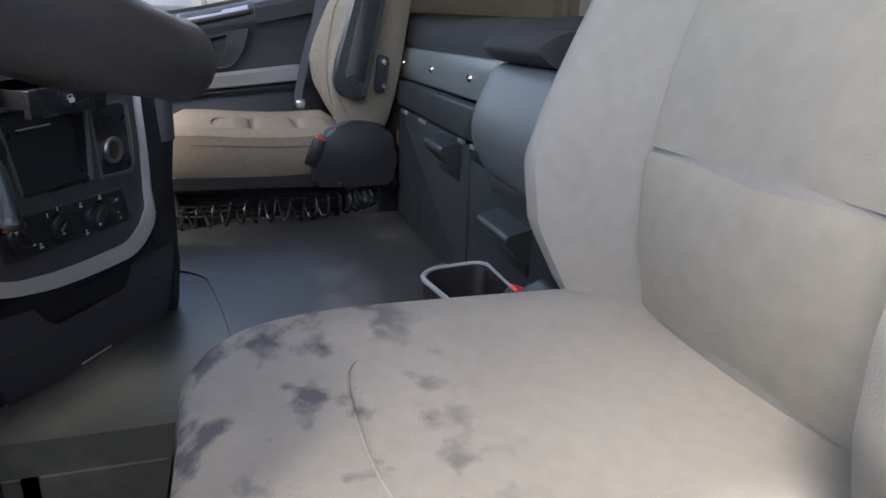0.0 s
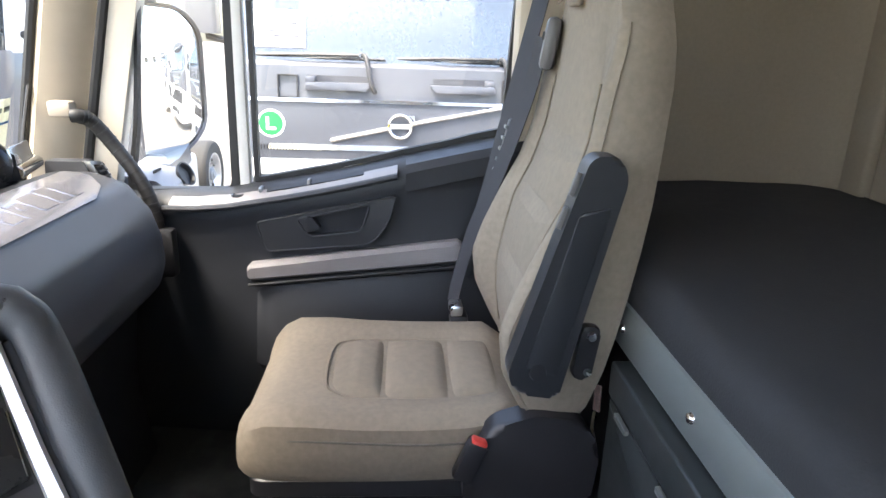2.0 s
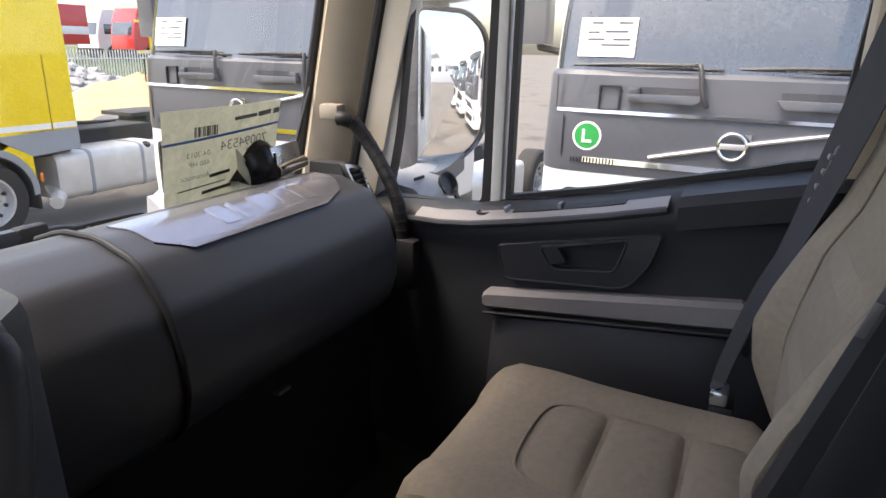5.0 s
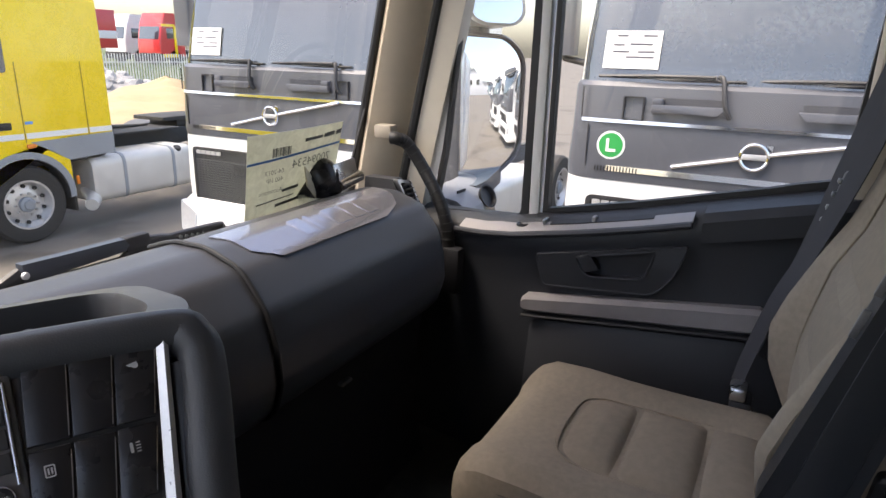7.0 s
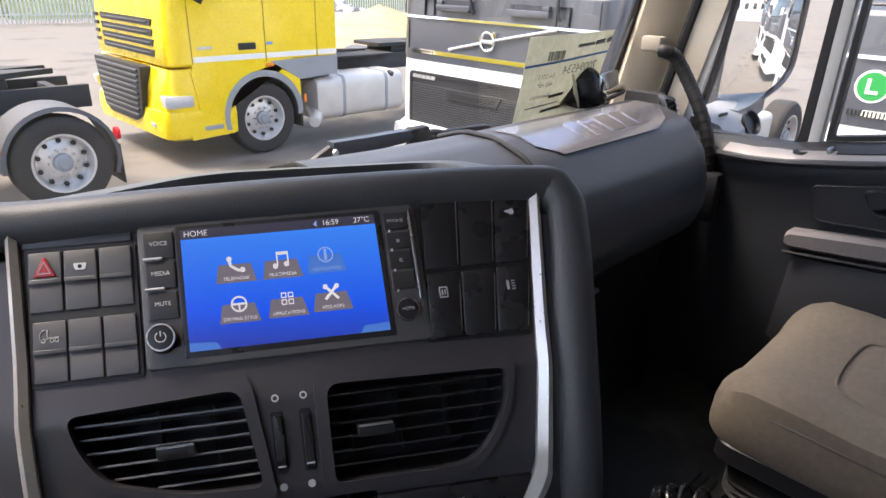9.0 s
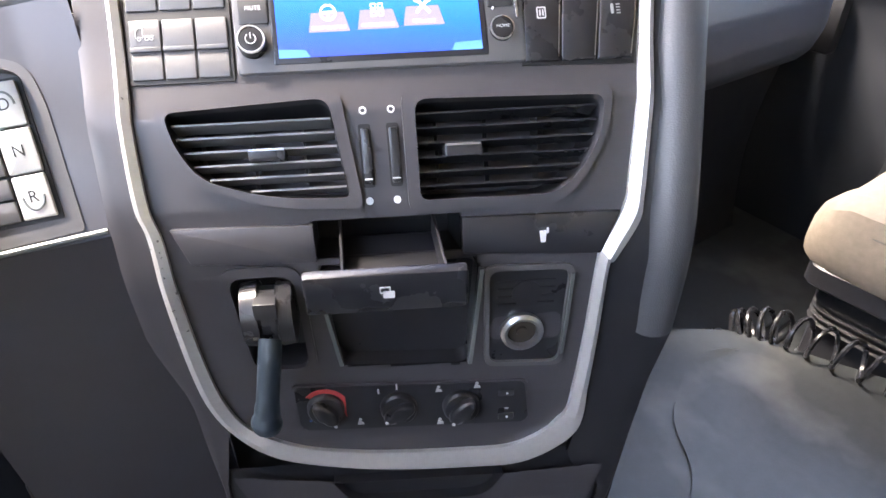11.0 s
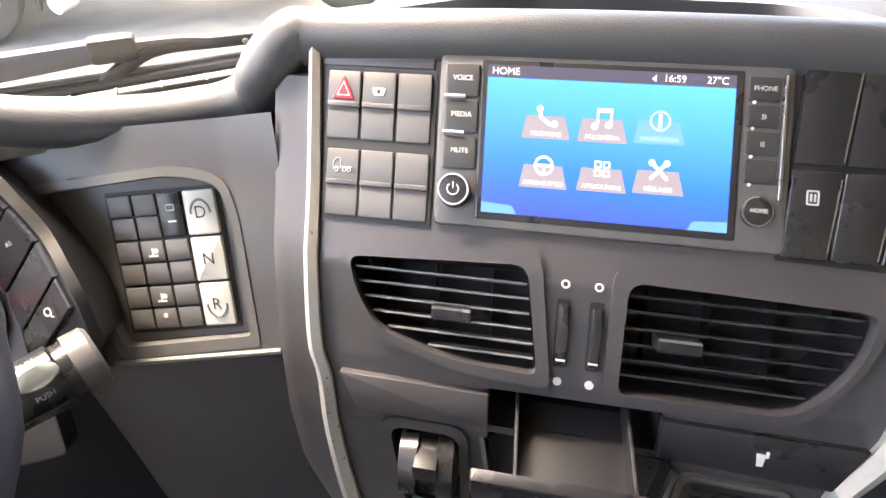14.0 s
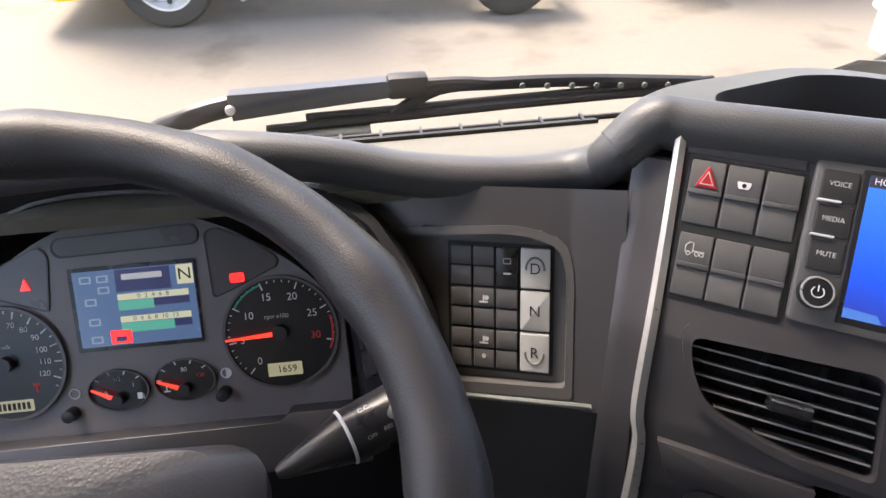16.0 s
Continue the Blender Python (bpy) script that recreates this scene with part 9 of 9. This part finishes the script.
    part("tank_cap", lathe(P(tank[1] - 0.25, 8.62, -0.58), (0, -0.5, 1), [(0, 0.06), (0.04, 0.06), (0.05, 0.05), (0.05, 0.001)], 16), M_CHASSIS, tk)
    part("catwalk", bx(P(6.6, 9.5, -0.33), (1.4, 0.7, 0.03), 0.005), M_CHASSIS, t)
    for y, s in ((8.58, 1), (11.0, -1)):
        g = part("mudguard", loft([[P(8.14 + q * math.cos(a), y + e, -0.98 + q * math.sin(a)) for q, e in ((0.53, -0.19), (0.575, -0.17), (0.575, 0.35), (0.555, 0.35), (0.555, -0.14), (0.53, -0.15))] for a in np.linspace(math.radians(185), math.radians(-22), 20)]), M_MUD, t, "grey plastic mudguard")
        part("mud_flap", bx(P(8.72, y + 0.1, -1.1), (0.02, 0.5, 0.45), 0.004), M_TYRE, g)
        part("tail_lamp", cyl(P(8.74, y - 0.12, -0.76), P(8.70, y - 0.12, -0.76), 0.07, seg=16), M_TAIL, t, "round red tail lamp")
        part("side_marker", bx(P(7.58, y - 0.14, -0.80), (0.04, 0.03, 0.13), 0.008), M_AMBER, t)
    cp = part("coupling_plate", prism(rounded([(7.2, 9.42), (7.2, 10.18), (7.9, 10.2), (8.55, 9.95), (8.0, 9.83), (8.0, 9.77), (8.55, 9.65), (7.9, 9.4)], 0.05, 3), -0.24, -0.18, lambda a, b, n: P(a, b, n + 0.12 * (7.7 - a) * 0), 0.01), M_CHASSIS, t, "greasy black coupling plate")
    part("coupling_foot", bx(P(7.75, 9.8, -0.3), (0.5, 0.7, 0.14), 0.03), M_CHASSIS, cp)
    for k in range(3):
        part("air_line", tube(smooth_path([P(5.75, 9.6 + 0.1 * k, 0.1), P(5.95, 9.6 + 0.1 * k, -0.2), P(6.4, 9.6 + 0.12 * k, -0.28), P(7.1, 9.7, -0.3)], 5), 0.018, 6), M_TYRE, t)
    return t


yellow_tractor(0.0, 0.0, (5.3, 7.0), "bright yellow tractor unit with a white side stripe")
yellow_tractor(-6.6, -0.62, (5.4, 7.5), "yellow tractor unit with bare chassis and dusty rear wheels")

# sand, rubble, fence and the trucks behind it
rng = random.Random(4)


def mound(name, c, rx, ry, h, mtl, label, cat):
    def f(s, t):
        a, r = 2 * math.pi * s, t
        x, y = rx * r * math.cos(a), ry * r * math.sin(a)
        n = 0.14 * math.sin(3.1 * x + 1.3) * math.cos(2.3 * y) + 0.08 * math.sin(7 * x + 5 * y) + 0.1 * math.sin(1.7 * a)
        z = h * (1 - r ** 1.15) * (1 + n * (0.4 + r))
        return Vector((c[0] + x, c[1] + y, -1.52 + max(0.0, z)))
    single(name, sheet(f, 72, 24), mtl, label, cat)


mound("sand_heap", (17.3, 21.5), 4.8, 4.0, 1.2, mat("dry_sand", (0.36, 0.27, 0.16), 0.95, var=0.14, scale=3, bump=0.8, bscale=12, big=0.6), "loose heap of pale yellow sand", "sand heap")
mound("rubble_heap", (18.6, 28.4), 4.4, 3.5, 1.45, mat("rubble_fines", (0.3, 0.29, 0.28), 0.95, var=0.2, scale=3), "grey rubble heap beside the fence", "rubble heap")
st_ = []
for k in range(240):
    a, r = rng.uniform(0, 2 * math.pi), rng.uniform(0, 1) ** 0.6
    s = rng.uniform(0.1, 0.34)
    b = bmesh.new()
    bmesh.ops.create_icosphere(b, subdivisions=1, radius=s)
    for v in b.verts:
        v.co *= rng.uniform(0.7, 1.2)
    bmesh.ops.transform(b, matrix=pose(18.6 + 4.4 * r * math.cos(a), 28.4 + 3.5 * r * math.sin(a), -1.5 + 1.45 * (1 - r ** 1.15), rng.uniform(0, 180), rng.uniform(0, 180), 0), verts=b.verts)
    st_.append(b)
single("rubble_stones", join(*st_), mat("rubble_stone", (0.36, 0.355, 0.35), 0.9, var=0.3, scale=6), "broken grey stones on the rubble heap", "rubble", kind="stuff", smooth=False)
fence = thing("picket_fence", "white metal palisade fence at the yard's edge", "fence", (19, 33, -1.5))
pk_ = [prism([(-0.035, 0.05), (0.035, 0.05), (0.035, 1.85), (0.0, 1.95), (-0.035, 1.85)], -0.01, 0.01, lambda a, b, n, k=k: Vector((6.0 + 0.155 * k + a * 0.97, 34.0 - 0.02 * k + n, -1.5 + b))) for k in range(150)]
part("pickets", join(*pk_), M_OFFWHITE, fence, smooth=False)
for z in (-1.1, 0.0):
    part("rail", bx((17.6, 32.52, z), (23.3, 0.04, 0.06), 0, 1, Matrix.Translation((17.6, 32.56, 0)) @ Matrix.Rotation(-0.128, 4, "Z") @ Matrix.Translation((-17.6, -32.52, 0))), M_OFFWHITE, fence)
M_FARGREEN = mat("far_green_paint", (0.03, 0.3, 0.22), 0.4, var=0.05)
M_FARWHITE = mat("far_white_paint", (0.75, 0.75, 0.74), 0.4, var=0.05)


def far_truck(x, y, turn, cab, trailer, label, length=8.0):
    """A lorry far off behind the fence; its cab faces its own smaller x."""
    m = Matrix.Translation((x, y, -0.48)) @ Matrix.Rotation(radians(turn), 4, "Z")
    t = thing("lorry", label, "truck", (x, y, -0.48), group="lorries behind the fence")
    V = lambda a, b, c: m @ Vector((a, b, c))
    part("cab", loft([[V(a, b, z) for a, b in rounded([(d, -1.2), (d, 1.2), (2.2, 1.2), (2.2, -1.2)], 0.15, 3)] for z, d in ((0.6, 0), (1.6, 0.0), (2.7, 0.25), (3.5, 0.6))]), cab, t)
    part("windscreen", loft([[V(a, b, z) for a, b in rounded([(d - 0.02, -1.05), (d - 0.02, 1.05), (0.9, 1.05), (0.9, -1.05)], 0.1, 3)] for z, d in ((1.75, 0.03), (2.6, 0.22))]), M_WINDARK, t)
    for s in (-1, 1):
        part("side_window", bx((1.0, s * 1.19, 2.15), (0.8, 0.06, 0.7), 0.02, 2, m), M_WINDARK, t)
        for wx in (1.2, 5.0, 6.3):
            part("wheel", cyl(V(wx, s * 0.95, 0.5), V(wx, s * 1.2, 0.5), 0.5, seg=20), M_TYRE, t)
    part("bumper", bx((0.2, 0, 0.55), (0.5, 2.4, 0.5), 0.05, 2, m), M_CHASSIS, t)
    part("chassis", bx((4.5, 0, 0.85), (5.5, 0.9, 0.3), 0.02, 2, m), M_CHASSIS, t)
    if trailer:
        part("trailer_box", bx((2.6 + length / 2, 0, 2.3), (length, 2.5, 2.4), 0.04, 2, m), trailer, t)
        part("trailer_band", bx((2.6 + length / 2, 0, 1.95), (length + 0.02, 2.53, 0.5), 0.02, 2, m), M_FARWHITE, t)
    return t


single("grass_bank", loft([[Vector((x, y, z)) for y, z in ((36.6, -1.55), (38.2, -0.5), (120, -0.45), (120, -1.55))] for x in (8, 40, 90)]), mat("rough_grass", (0.09, 0.12, 0.045), 0.95, var=0.3, scale=5), "low grassy bank behind the fence", "grass bank", kind="structure")
red_cab = far_truck(32.2, 41.0, 0, M_RED, None, "red lorry cab with a yellow stripe behind the fence")
for x, z, w, h in ((32.95, 2.2, 1.1, 0.16), (33.5, 1.1, 0.2, 2.1), (32.9, 0.15, 1.2, 0.22)):
    part("yellow_stripe", bx((x, 39.76, z), (w, 0.05, h), 0.01), M_YELLOW, red_cab)
far_truck(19.0, 42.0, 0, M_FARWHITE, M_RED, "lorry with a red and white box trailer behind the fence")
far_truck(33.2, 46.0, 0, M_FARWHITE, None, "white lorry cab behind the fence")
far_truck(42.0, 44.0, 20, M_FARGREEN, None, "green lorry cab far behind the fence")
far_truck(46.0, 44.0, 15, M_FARWHITE, M_FARWHITE, "white lorry with trailer far behind the fence")
mast = thing("light_mast", "tall grey floodlight mast", "light mast", (46, 44, -1.5))
part("pole", cyl((46, 44, -1.5), (46, 44, 12), 0.14, 0.07, 10), M_GREYSKIRT, mast)
for s in (-1, 1):
    part("floodlight", bx((46, 44 + 0.8 * s, 12), (0.4, 0.6, 0.3), 0.05), M_GREYSKIRT, mast)
part("crossbar", bx((46, 44, 11.9), (0.12, 2.0, 0.12), 0.02), M_GREYSKIRT, mast)
# far edge of the yard: sheds and a low line of trees
M_SHED = mat("far_shed_cladding", (0.5, 0.52, 0.55), 0.7, var=0.1, scale=1)
for x, y, w, d, h, lab in ((6, -75, 30, 10, 6, "low grey yard building"),):
    sh = thing("shed", lab + " far across the yard", "shed", (x, y, -1.5), group="far sheds")
    part("wall", bx((x, y, -1.5 + h / 2), (w, d, h), 0.05), M_SHED, sh)
    part("roof", loft([[Vector((x - w / 2 - 0.3, y + e, h - 1.5)), Vector((x, y + e, h + 0.1)), Vector((x + w / 2 + 0.3, y + e, h - 1.5))] for e in (-d / 2 - 0.3, d / 2 + 0.3)]), M_GREYSKIRT, sh)
    for k in range(5):
        part("window", bx((x - (w / 2 + 0.02 if w < d else -w * (0.2 * k - 0.4)), y + (d * (0.2 * k - 0.4) if w < d else (d / 2 + 0.02) * (1 if y < 0 else -1)), 1.6), (0.06 if w < d else 2.5, 2.5 if w < d else 0.06, 1.2)), M_WINDARK, sh)
